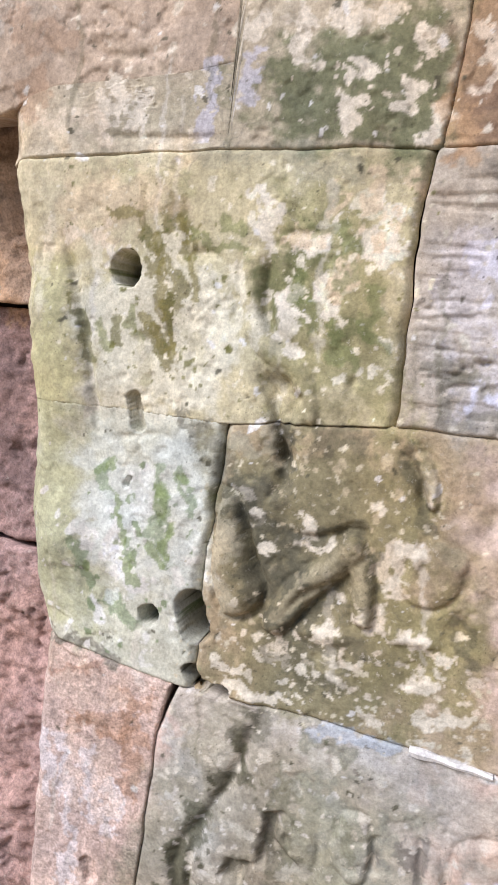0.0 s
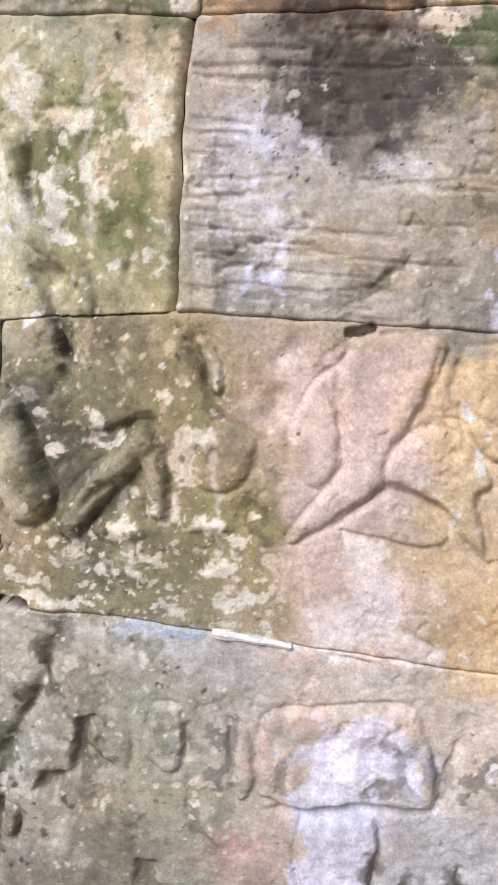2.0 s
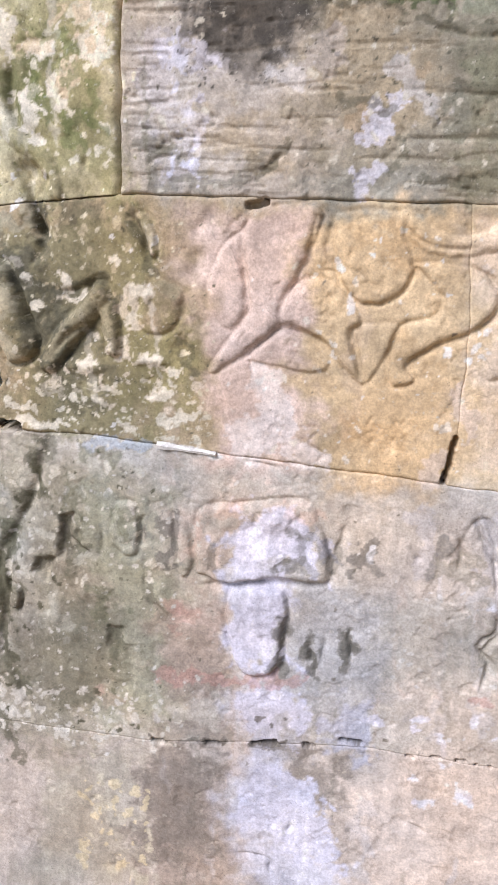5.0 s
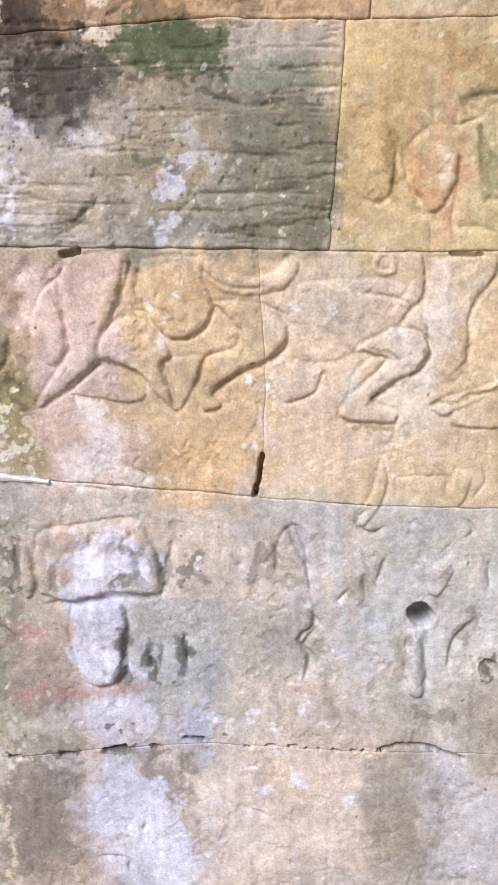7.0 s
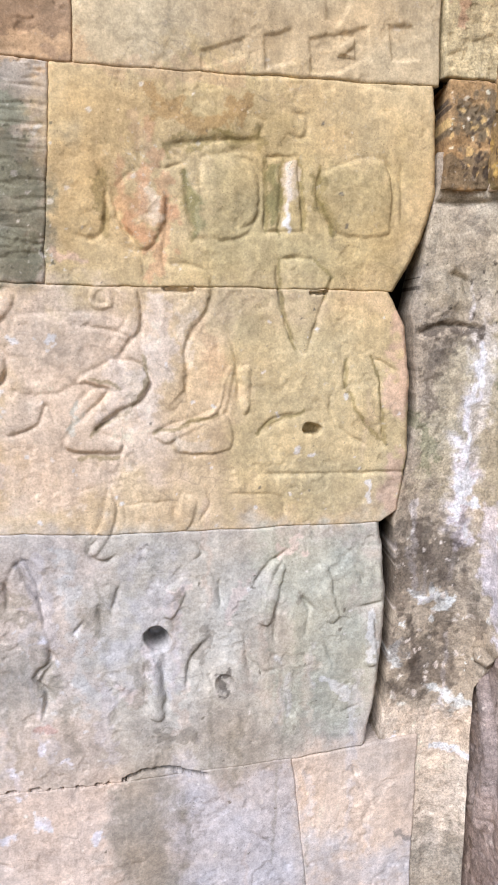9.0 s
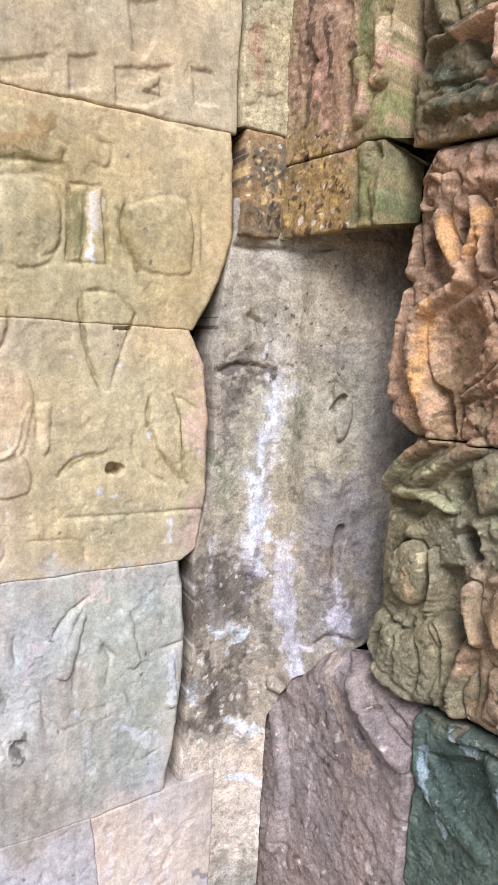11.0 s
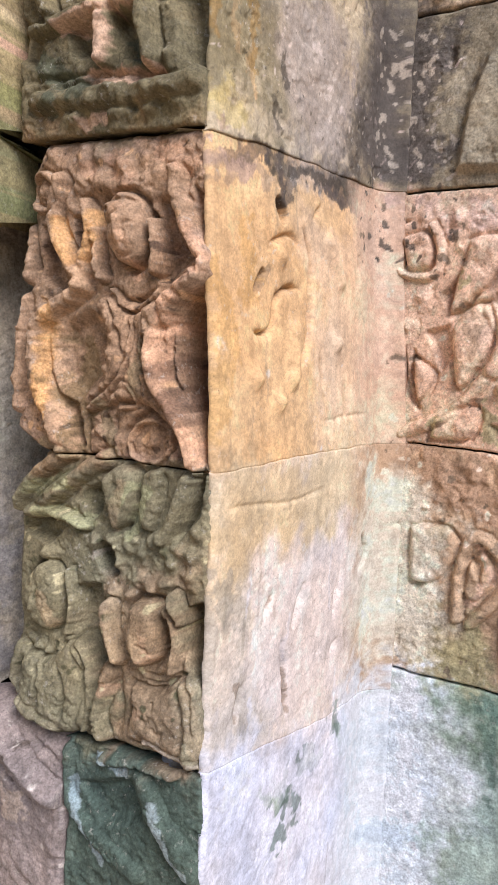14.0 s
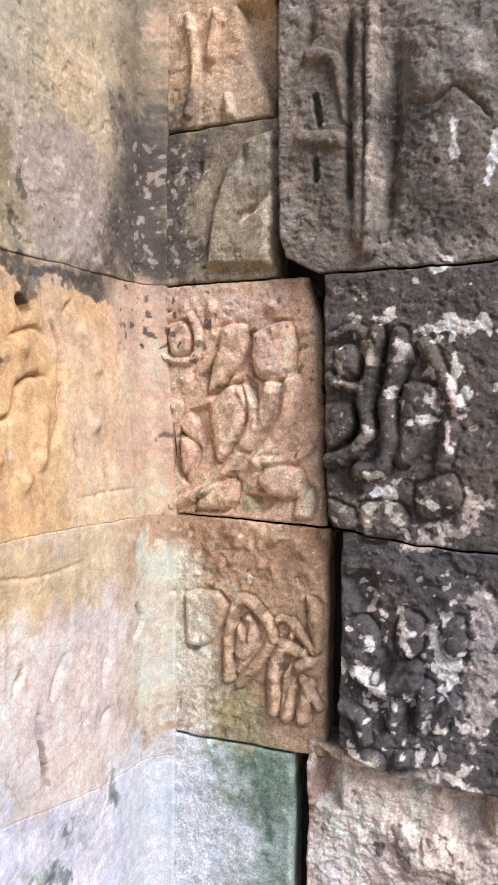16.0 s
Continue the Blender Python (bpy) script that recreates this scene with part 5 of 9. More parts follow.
swell("P", 0.0060, 0.0088, "0.449,1.481")
plate("P", 0.0050, -0.0330, "0.282,1.642 0.300,1.637 0.294,1.583 0.280,1.583")
plate("P", 0.0050, -0.0330, "0.549,1.570 0.564,1.566 0.567,1.511 0.552,1.519")
groove("P", 0.0040, 0.0110, "0.286,1.710 0.287,1.662")
groove("P", 0.0040, 0.0110, "0.324,1.708 0.328,1.661")
groove("P", 0.0040, 0.0110, "0.318,1.623 0.311,1.545 0.317,1.466")
groove("P", 0.0040, 0.0110, "0.276,1.543 0.275,1.463")
groove("A", 0.0035, 0.0042, "1.558,1.421 1.555,1.374 1.586,1.310 1.639,1.256")
groove("A", 0.0035, 0.0042, "1.607,1.424 1.626,1.374 1.636,1.267")
groove("A", 0.0035, 0.0042, "1.607,1.424 1.664,1.390")
groove("A", 0.0035, 0.0042, "1.524,1.342 1.543,1.289 1.606,1.251")
groove("A", 0.0035, 0.0042, "1.418,1.596 1.422,1.537 1.455,1.436")
groove("A", 0.0035, 0.0042, "1.420,1.598 1.491,1.598 1.521,1.568 1.510,1.528 1.486,1.457")
groove("A", 0.0035, 0.0042, "1.386,1.279 1.417,1.306 1.473,1.316")
groove("A", 0.0035, 0.0042, "1.499,1.762 1.491,1.705 1.525,1.647")
groove("A", 0.0035, 0.0042, "1.617,1.781 1.636,1.738 1.634,1.650")
groove("A", 0.0035, 0.0042, "1.651,1.777 1.657,1.661")
groove("A", 0.0035, 0.0042, "1.196,1.281 1.237,1.296 1.310,1.317 1.330,1.394")
groove("A", 0.0035, 0.0042, "1.399,1.199 1.710,1.198")
groove("A", 0.0035, 0.0042, "1.247,1.394 1.258,1.332")
groove("A", 0.0035, 0.0042, "1.328,1.475 1.351,1.394")
groove("A", 0.0035, 0.0042, "1.391,1.768 1.395,1.644")
groove("A", 0.0035, 0.0042, "1.422,1.769 1.422,1.645")
groove("A", 0.0035, 0.0042, "1.454,1.770 1.467,1.648")
groove("A", 0.0035, 0.0042, "1.397,1.644 1.470,1.646")
groove("A", 0.0035, 0.0042, "1.391,1.772 1.454,1.776")
groove("A", 0.0035, 0.0042, "1.208,1.762 1.213,1.743 1.252,1.759")
groove("A", 0.0035, 0.0042, "1.125,1.722 1.135,1.657 1.164,1.620")
groove("A", 0.0035, 0.0042, "1.115,1.703 1.113,1.637")
body("A", 0.0165, 0.0036, "1.504,1.753 1.576,1.779 1.618,1.774 1.635,1.729 1.632,1.650 1.530,1.648 1.498,1.705")
body("A", 0.0165, 0.0036, "1.281,1.764 1.371,1.777 1.383,1.711 1.365,1.644 1.304,1.632 1.279,1.699")
field("A", "6f7450", .02, .85, .8, "0.079,1.974 0.156,2.012 0.279,2.020 0.355,2.029 0.360,1.894 0.227,1.887 0.094,1.896")
field("A", "a8a184", .03, .5, .6, "-0.133,1.971 0.071,1.981 0.094,1.896 -0.127,1.895")
stain_or_shade("A", "efe3cc", .014, .9, .9, "0.169,2.031 0.177,1.985")
stain_or_shade("A", "efe3cc", .014, .9, .9, "0.211,2.029 0.265,2.033")
stain_or_shade("A", "efe3cc", .014, .9, .9, "0.245,1.971 0.259,1.971")
stain_or_shade("A", "efe3cc", .014, .9, .9, "0.235,1.939 0.246,1.907")
stain_or_shade("A", "efe3cc", .014, .9, .9, "0.290,1.932 0.314,1.951")
stain_or_shade("A", "efe3cc", .014, .9, .9, "0.307,2.007 0.322,1.988")
stain_or_shade("A", "efe3cc", .014, .9, .9, "0.334,1.897 0.350,1.919")
stain_or_shade("A", "efe3cc", .014, .9, .9, "-0.080,1.956 -0.072,1.909")
stain_or_shade("A", "efe3cc", .014, .9, .9, "-0.104,1.935 -0.097,1.902")
stain_or_shade("A", "efe3cc", .014, .9, .9, "-0.050,1.941 -0.042,1.899")
stain_or_shade("A", "efe3cc", .014, .9, .9, "0.125,2.039 0.098,2.014")
stain_or_shade("A", "d6d2da", .014, .7, .7, "0.056,1.975 0.053,1.920 0.052,1.892")
stain_or_shade("A", "d6d2da", .014, .7, .7, "0.108,1.987 0.098,1.933")
stain_or_shade("A", "efdcc0", .02, .6, .5, "-0.238,1.921 -0.173,1.913 -0.101,1.898")
stain_or_shade("A", "b9987a", .03, .5, .6, "-0.245,2.040 -0.180,2.023")
stain_or_shade("A", "b9987a", .03, .5, .6, "-0.212,1.958 -0.230,1.936")
field("A", "a09a6c", .02, .75, .8, "0.116,1.831 0.321,1.843 0.335,1.560 0.221,1.546 0.183,1.615 0.149,1.727")
field("A", "74784e", .015, .7, .9, "0.159,1.773 0.239,1.780 0.258,1.678 0.225,1.648 0.170,1.671 0.157,1.727")
field("A", "e6d7b2", .03, .7, .5, "-0.263,1.852 0.019,1.857 0.008,1.792 -0.091,1.758 -0.201,1.768")
field("A", "c3be88", .03, .6, .6, "-0.200,1.752 -0.117,1.741 -0.081,1.492 -0.183,1.479 -0.201,1.609")
field("A", "e4ddc4", .02, .75, .8, "-0.097,1.712 0.118,1.725 0.137,1.536 -0.073,1.509")
stain_or_shade("A", "7d7440", .014, .75, 1.0, "0.015,1.814 0.011,1.763 0.025,1.690 0.022,1.629")
stain_or_shade("A", "7d7440", .014, .75, 1.0, "0.034,1.778 0.037,1.749")
stain_or_shade("A", "7d7440", .014, .75, 1.0, "-0.004,1.634 0.025,1.599")
stain_or_shade("A", "7d7440", .014, .75, 1.0, "-0.001,1.755 -0.010,1.717")
stain_or_shade("A", "f2e8d2", .016, .85, .9, "-0.145,1.755 -0.118,1.760")
stain_or_shade("A", "f2e8d2", .016, .85, .9, "-0.091,1.758 -0.073,1.743")
stain_or_shade("A", "f2e8d2", .016, .85, .9, "0.197,1.771 0.238,1.787")
stain_or_shade("A", "f2e8d2", .016, .85, .9, "0.140,1.811 0.152,1.769")
stain_or_shade("A", "f2e8d2", .016, .85, .9, "0.263,1.815 0.290,1.816 0.303,1.770")
stain_or_shade("A", "f2e8d2", .016, .85, .9, "0.283,1.762 0.310,1.764")
stain_or_shade("A", "f2e8d2", .016, .85, .9, "0.174,1.700 0.195,1.645")
stain_or_shade("A", "f2e8d2", .016, .85, .9, "0.228,1.718 0.236,1.677")
stain_or_shade("A", "f2e8d2", .016, .85, .9, "0.195,1.716 0.183,1.687")
stain_or_shade("A", "8a8c58", .010, .7, .9, "-0.082,1.635 -0.067,1.613")
stain_or_shade("A", "8a8c58", .010, .7, .9, "-0.020,1.625 -0.040,1.654")
stain_or_shade("A", "8a8c58", .010, .7, .9, "0.043,1.764 0.108,1.753")
stain_or_shade("A", "8a8c58", .010, .7, .9, "0.089,1.788 0.105,1.781")
spots("A", "efe6cc", 46, .002, .008, 41, "0.116,1.560 0.335,1.831")
spots("A", "77743f", 40, .002, .007, 42, "-0.075,1.565 0.134,1.773")
stain_or_shade("A", "b0aa7c", .012, .5, .6, "-0.068,1.848 0.003,1.849 0.030,1.828")
stain_or_shade("A", "9c9a86", .02, .4, .5, "0.042,1.871 0.245,1.854")
field("A", "c4c49a", .03, .8, .6, "-0.201,1.527 -0.101,1.522 -0.072,1.378 -0.069,1.208 -0.145,1.174 -0.181,1.273")
field("A", "e2e6da", .02, .8, .6, "-0.078,1.460 0.110,1.486 0.096,1.277 -0.034,1.233 -0.069,1.329")
stain_or_shade("A", "8fa07a", .012, .7, .95, "0.020,1.450 0.036,1.372")
stain_or_shade("A", "8fa07a", .012, .7, .95, "0.055,1.447 0.067,1.402")
stain_or_shade("A", "8fa07a", .012, .7, .95, "-0.067,1.437 -0.051,1.398")
stain_or_shade("A", "8fa07a", .012, .7, .95, "-0.015,1.338 -0.017,1.313")
stain_or_shade("A", "8fa07a", .012, .7, .95, "0.018,1.369 0.049,1.317")
stain_or_shade("A", "8fa07a", .012, .7, .95, "-0.097,1.324 -0.073,1.260")
stain_or_shade("A", "8fa07a", .012, .7, .95, "-0.035,1.250 0.004,1.216")
stain_or_shade("A", "f4f2ea", .016, .8, .9, "-0.043,1.358 -0.030,1.302 -0.001,1.283")
stain_or_shade("A", "f4f2ea", .016, .8, .9, "-0.063,1.244 -0.052,1.229")
stain_or_shade("A", "f4f2ea", .016, .8, .9, "-0.089,1.350 -0.088,1.342")
stain_or_shade("A", "f4f2ea", .016, .8, .9, "-0.004,1.430 -0.001,1.390")
spots("A", "f0eee2", 40, .002, .008, 43, "-0.179,1.163 0.106,1.404")
spots("A", "8a9a70", 40, .002, .007, 44, "-0.087,1.165 0.114,1.459")
stain_or_shade("A", "8b8676", .010, .8, .8, "-0.145,1.174 -0.077,1.176 -0.028,1.152")
stain_or_shade("A", "6b6656", .016, .6, .8, "0.056,1.526 0.091,1.507 0.110,1.486")
field("A", "8b8462", .025, .85, .6, "0.115,1.510 0.337,1.540 0.435,1.463 0.476,1.254 0.453,1.173 0.278,1.158 0.149,1.157 0.108,1.329")
field("A", "9d9468", .03, .6, .6, "0.338,1.533 0.448,1.465 0.507,1.188 0.382,1.169")
# dark stain about the worn figure, the shade of its relief included
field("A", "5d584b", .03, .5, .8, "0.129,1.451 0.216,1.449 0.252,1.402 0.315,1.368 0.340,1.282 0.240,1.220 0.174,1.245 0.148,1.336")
stain_or_shade("A", "5a564a", .016, .4, .7, "0.182,1.519 0.200,1.454 0.163,1.433")
stain_or_shade("A", "5a564a", .016, .4, .7, "0.133,1.497 0.121,1.449")
stain_or_shade("A", "5a564a", .016, .4, .7, "0.239,1.519 0.297,1.520")
stain_or_shade("A", "5a564a", .016, .4, .7, "0.222,1.240 0.328,1.257")
stain_or_shade("A", "c9b998", .016, .8, .6, "0.123,1.387 0.122,1.307 0.155,1.266")
stain_or_shade("A", "e9dcc4", .012, .85, .95, "0.147,1.434 0.155,1.432")
stain_or_shade("A", "e9dcc4", .012, .85, .95, "0.166,1.402 0.170,1.399")
stain_or_shade("A", "e9dcc4", .012, .85, .95, "0.235,1.414 0.240,1.407")
stain_or_shade("A", "e9dcc4", .012, .85, .95, "0.235,1.380 0.269,1.379")
stain_or_shade("A", "e9dcc4", .012, .85, .95, "0.291,1.318 0.295,1.315")
stain_or_shade("A", "e9dcc4", .012, .85, .95, "0.349,1.382 0.371,1.379")
stain_or_shade("A", "e9dcc4", .012, .85, .95, "0.383,1.396 0.391,1.390")
stain_or_shade("A", "e9dcc4", .012, .85, .95, "0.354,1.346 0.376,1.336")
stain_or_shade("A", "e9dcc4", .012, .85, .95, "0.332,1.288 0.338,1.297")
stain_or_shade("A", "e9dcc4", .012, .85, .95, "0.386,1.483 0.395,1.463")
stain_or_shade("A", "e9dcc4", .012, .85, .95, "0.412,1.441")
stain_or_shade("A", "e9dcc4", .012, .85, .95, "0.322,1.309 0.331,1.296")
stain_or_shade("A", "e9dcc4", .012, .85, .95, "0.369,1.281 0.411,1.284")
stain_or_shade("A", "e9dcc4", .012, .85, .95, "0.397,1.227 0.404,1.225")
stain_or_shade("A", "e9dcc4", .012, .85, .95, "0.208,1.229 0.217,1.219")
spots("A", "e6d8be", 70, .002, .009, 45, "0.138,1.162 0.495,1.270")
spots("A", "c9ba98", 80, .002, .006, 46, "0.179,1.327 0.473,1.511")
stain_or_shade("A", "6d6850", .02, .6, .8, "0.175,1.377 0.291,1.310")
stain_or_shade("A", "6d6850", .02, .6, .8, "0.215,1.226 0.294,1.192")
stain_or_shade("A", "e0d2b8", .010, .85, .95, "0.338,1.374 0.349,1.360")
stain_or_shade("A", "e0d2b8", .010, .85, .95, "0.344,1.315 0.348,1.300")
stain_or_shade("A", "e0d2b8", .010, .85, .95, "0.363,1.394 0.385,1.392")
stain_or_shade("A", "e0d2b8", .010, .85, .95, "0.211,1.241 0.215,1.234")
stain_or_shade("A", "e0d2b8", .010, .85, .95, "0.277,1.271 0.284,1.267")
field("A", "e6cdbd", .03, .9, .5, "0.466,1.535 0.646,1.539 0.672,1.340 0.640,1.112 0.528,1.114 0.506,1.254 0.466,1.330")
field("A", "b8a182", .03, .6, .6, "0.397,1.534 0.485,1.527 0.476,1.369 0.415,1.328 0.406,1.442")
field("A", "e2c69c", .03, .85, .4, "0.647,1.534 0.894,1.535 0.912,1.114 0.779,1.113 0.700,1.117 0.673,1.302")
stain_or_shade("A", "f1e4da", .03, .7, .6, "0.587,1.259 0.618,1.182 0.579,1.159")
stain_or_shade("A", "f1e4da", .03, .7, .6, "0.538,1.176 0.569,1.138")
stain_or_shade("A", "f1e4da", .03, .7, .6, "0.649,1.154 0.670,1.135")
stain_or_shade("A", "cfae80", .03, .5, .5, "0.740,1.506 0.815,1.464")
stain_or_shade("A", "cfae80", .03, .5, .5, "0.803,1.346 0.843,1.302")
stain_or_shade("A", "cfae80", .03, .5, .5, "0.736,1.190 0.814,1.175")
stain_or_shade("A", "f3ece0", .006, .9, .9, "0.696,1.456 0.701,1.442")
stain_or_shade("A", "f3ece0", .006, .9, .9, "0.715,1.407 0.716,1.379")
stain_or_shade("A", "f3ece0", .006, .9, .9, "0.922,1.450 0.918,1.454")
stain_or_shade("A", "f3ece0", .006, .9, .9, "1.017,1.453")
stain_or_shade("A", "f3ece0", .006, .9, .9, "0.746,1.466")
stain_or_shade("A", "f3ece0", .006, .9, .9, "0.743,1.244")
stain_or_shade("A", "f3ece0", .006, .9, .9, "0.871,1.323")
stain_or_shade("A", "f3ece0", .006, .9, .9, "0.914,1.333 0.922,1.342")
stain_or_shade("A", "f3ece0", .006, .9, .9, "0.934,1.361")
stain_or_shade("A", "e9d8cc", .02, .5, .6, "0.871,1.160 0.865,1.120")
stain_or_shade("A", "e9d8cc", .02, .5, .6, "0.892,1.257 0.924,1.202")
stain_or_shade("A", "f6f1ea", .010, .95, .3, "0.415,1.132 0.466,1.129 0.509,1.127")
field("A", "a39b86", .03, .9, .5, "0.627,1.853 1.004,1.845 1.017,1.546 0.637,1.547")
field("A", "cdc4b8", .03, .7, .6, "0.362,1.794 0.475,1.784 0.622,1.750 0.627,1.565 0.417,1.579 0.369,1.658")
field("A", "c0ab88", .03, .5, .6, "0.673,1.789 0.742,1.804 0.814,1.748 0.802,1.659 0.697,1.651 0.649,1.733")
stain_or_shade("A", "45413c", .06, .7, .58, "0.512,1.824 0.566,1.815 0.592,1.838")
stain_or_shade("A", "57524b", .045, .5, .58, "0.503,1.767 0.466,1.809")
stain_or_shade("A", "57524b", .045, .5, .58, "0.603,1.782 0.638,1.806")
stain_or_shade("A", "46423c", .06, .6, .58, "0.502,1.826 0.557,1.803 0.599,1.830")
stain_or_shade("A", "46423c", .06, .6, .58, "0.492,1.781 0.548,1.757")
stain_or_shade("A", "5a554c", .05, .5, .58, "0.446,1.856 0.499,1.858 0.578,1.854 0.654,1.857")
stain_or_shade("A", "d2cac8", .03, .5, .7, "0.379,1.762 0.404,1.697 0.422,1.643")
stain_or_shade("A", "d2cac8", .03, .5, .7, "0.440,1.589 0.446,1.604")
stain_or_shade("A", "e4dfe6", .018, .8, .7, "0.442,1.606 0.451,1.597")
stain_or_shade("A", "e4dfe6", .018, .8, .7, "0.456,1.675 0.456,1.641")
stain_or_shade("A", "e4dfe6", .018, .8, .7, "0.466,1.760 0.470,1.735")
stain_or_shade("A", "8d8878", .015, .6, .7, "0.369,1.632 0.437,1.615")
stain_or_shade("A", "8d8878", .015, .6, .7, "0.397,1.570 0.514,1.567")
stain_or_shade("A", "8d8878", .015, .6, .7, "0.533,1.572 0.589,1.608")
stain_or_shade("A", "5f6a48", .03, .85, .8, "0.648,1.869 0.741,1.876 0.815,1.875")
stain_or_shade("A", "5f6a48", .03, .85, .8, "0.686,1.893 0.778,1.884")
stain_or_shade("A", "5f6a48", .03, .85, .8, "0.731,1.851 0.815,1.850")
stain_or_shade("A", "8a9076", .03, .6, .7, "0.870,1.824 0.980,1.814")
stain_or_shade("A", "8a9076", .03, .6, .7, "0.889,1.737 1.002,1.693")
stain_or_shade("A", "8a9076", .03, .6, .7, "0.966,1.612 0.995,1.585")
stain_or_shade("A", "7f8070", .03, .6, .7, "0.945,1.763 1.001,1.728 0.994,1.648")
stain_or_shade("A", "7f8070", .03, .6, .7, "0.862,1.676 0.947,1.640")
stain_or_shade("A", "7f8070", .03, .6, .7, "0.900,1.585 0.986,1.576")
stain_or_shade("A", "bfa684", .015, .5, .8, "0.767,1.729 0.796,1.729")
stain_or_shade("A", "bfa684", .015, .5, .8, "0.709,1.667 0.738,1.649")
stain_or_shade("A", "bfa684", .015, .5, .8, "0.908,1.772 0.944,1.781")
stain_or_shade("A", "d5d0cc", .02, .5, .7, "0.758,1.738 0.814,1.676")
stain_or_shade("A", "d5d0cc", .02, .5, .7, "0.577,1.730 0.615,1.721")
stain_or_shade("A", "efe6da", .005, .9, .9, "0.720,1.577 0.727,1.577")
stain_or_shade("A", "efe6da", .005, .9, .9, "0.964,1.720 0.969,1.718")
stain_or_shade("A", "efe6da", .005, .9, .9, "0.991,1.697")
stain_or_shade("A", "efe6da", .005, .9, .9, "1.003,1.599 1.009,1.592")
spots("A", "5e5a4c", 60, .001, .004, 47, "0.646,1.558 1.025,1.809")
spots("A", "e3dccc", 30, .001, .004, 48, "0.473,1.558 1.025,1.766")
field("A", "8b6f58", .02, .8, .9, "0.358,1.967 0.526,1.995 0.549,1.885 0.391,1.880")
stain_or_shade("A", "4a3c34", .04, .7, .58, "0.489,1.970 0.501,1.914")
stain_or_shade("A", "4a3c34", .04, .7, .58, "0.452,1.944 0.467,1.926")
stain_or_shade("A", "4a3c34", .04, .7, .58, "0.576,1.996 0.585,1.972")
stain_or_shade("A", "4a3c34", .04, .7, .58, "0.483,1.889 0.573,1.898")
stain_or_shade("A", "efdcc2", .02, .85, .9, "0.556,1.977 0.561,1.962")
stain_or_shade("A", "efdcc2", .02, .85, .9, "0.613,1.887 0.626,1.881")
stain_or_shade("A", "efdcc2", .02, .85, .9, "0.525,2.001")
stain_or_shade("A", "efdcc2", .02, .85, .9, "0.591,1.972 0.601,1.936")
stain_or_shade("A", "efdcc2", .02, .85, .9, "0.460,1.932 0.444,1.969")
stain_or_shade("A", "efdcc2", .02, .85, .9, "0.389,1.998 0.391,1.968")
stain_or_shade("A", "efdcc2", .02, .85, .9, "0.625,1.948")
stain_or_shade("A", "c3a078", .03, .6, .7, "0.368,1.911 0.376,1.892")
stain_or_shade("A", "c3a078", .03, .6, .7, "0.559,1.916 0.584,1.917")
stain_or_shade("A", "d8b78c", .03, .7, .7, "0.742,1.926 0.833,1.921")
stain_or_shade("A", "d8b78c", .03, .7, .7, "0.924,1.924 1.013,1.923")
stain_or_shade("A", "d8b78c", .03, .7, .7, "1.067,1.922")
stain_or_shade("A", "7d6c50", .02, .6, .8, "0.557,1.924 0.594,1.911")
stain_or_shade("A", "7d6c50", .02, .6, .8, "0.696,1.927 0.742,1.914")
field("A", "d8bb84", .03, .6, .5, "1.032,1.889 1.240,1.899 1.261,1.782 1.164,1.760 1.085,1.551 1.027,1.550")
field("A", "c6b480", .03, .6, .5, "1.231,1.890 1.397,1.889 1.666,1.835 1.685,1.561 1.285,1.554 1.302,1.728")
field("A", "e2c896", .03, .7, .5, "1.479,1.855 1.644,1.853 1.627,1.786 1.482,1.790")
stain_or_shade("A", "dcae84", .010, .55, .6, "1.144,1.759 1.140,1.694 1.169,1.629")
stain_or_shade("A", "dcae84", .010, .55, .6, "1.213,1.725 1.223,1.669")
stain_or_shade("A", "dcae84", .010, .55, .6, "1.193,1.825 1.183,1.788")
stain_or_shade("A", "f0d8b6", .022, .7, .5, "1.184,1.705 1.189,1.658")
stain_or_shade("A", "ecc9ae", .012, .7, .5, "1.027,1.593 1.066,1.584")
stain_or_shade("A", "a9a577", .014, .7, .4, "1.257,1.735 1.274,1.637")
stain_or_shade("A", "a9a577", .014, .7, .4, "1.407,1.750 1.407,1.654")
stain_or_shade("A", "f6f0e4", .006, .95, .3, "1.437,1.760 1.436,1.703 1.436,1.650")
stain_or_shade("A", "8c7c48", .010, .5, .5, "1.505,1.744 1.502,1.696 1.530,1.653")
stain_or_shade("A", "8c7c48", .010, .5, .5, "1.320,1.803 1.380,1.810")
stain_or_shade("A", "b48c54", .02, .5, .6, "1.202,1.853 1.300,1.820 1.359,1.850")
spots("A", "f0e4cc", 26, .001, .004, 49, "1.032,1.554 1.285,1.881")
field("A", "ecd6be", .03, .7, .5, "0.911,1.529 1.204,1.533 1.207,1.228 0.899,1.128")
field("A", "d6c494", .04, .8, .5, "1.327,1.525 1.666,1.530 1.688,1.201 1.512,1.115 1.357,1.140")
field("A", "d0c49c", .03, .5, .5, "1.442,1.204 1.666,1.190 1.648,1.106 1.446,1.111")
stain_or_shade("A", "f0e0cc", .03, .7, .5, "1.205,1.514 1.205,1.434 1.186,1.312")
stain_or_shade("A", "f0e0cc", .03, .7, .5, "1.124,1.394 1.165,1.384 1.114,1.312")
stain_or_shade("A", "f6f0e6", .007, .9, .8, "0.952,1.450 0.956,1.442")
stain_or_shade("A", "f6f0e6", .007, .9, .8, "1.015,1.453")
stain_or_shade("A", "f6f0e6", .007, .9, .8, "0.909,1.313")
stain_or_shade("A", "f6f0e6", .007, .9, .8, "1.496,1.236")
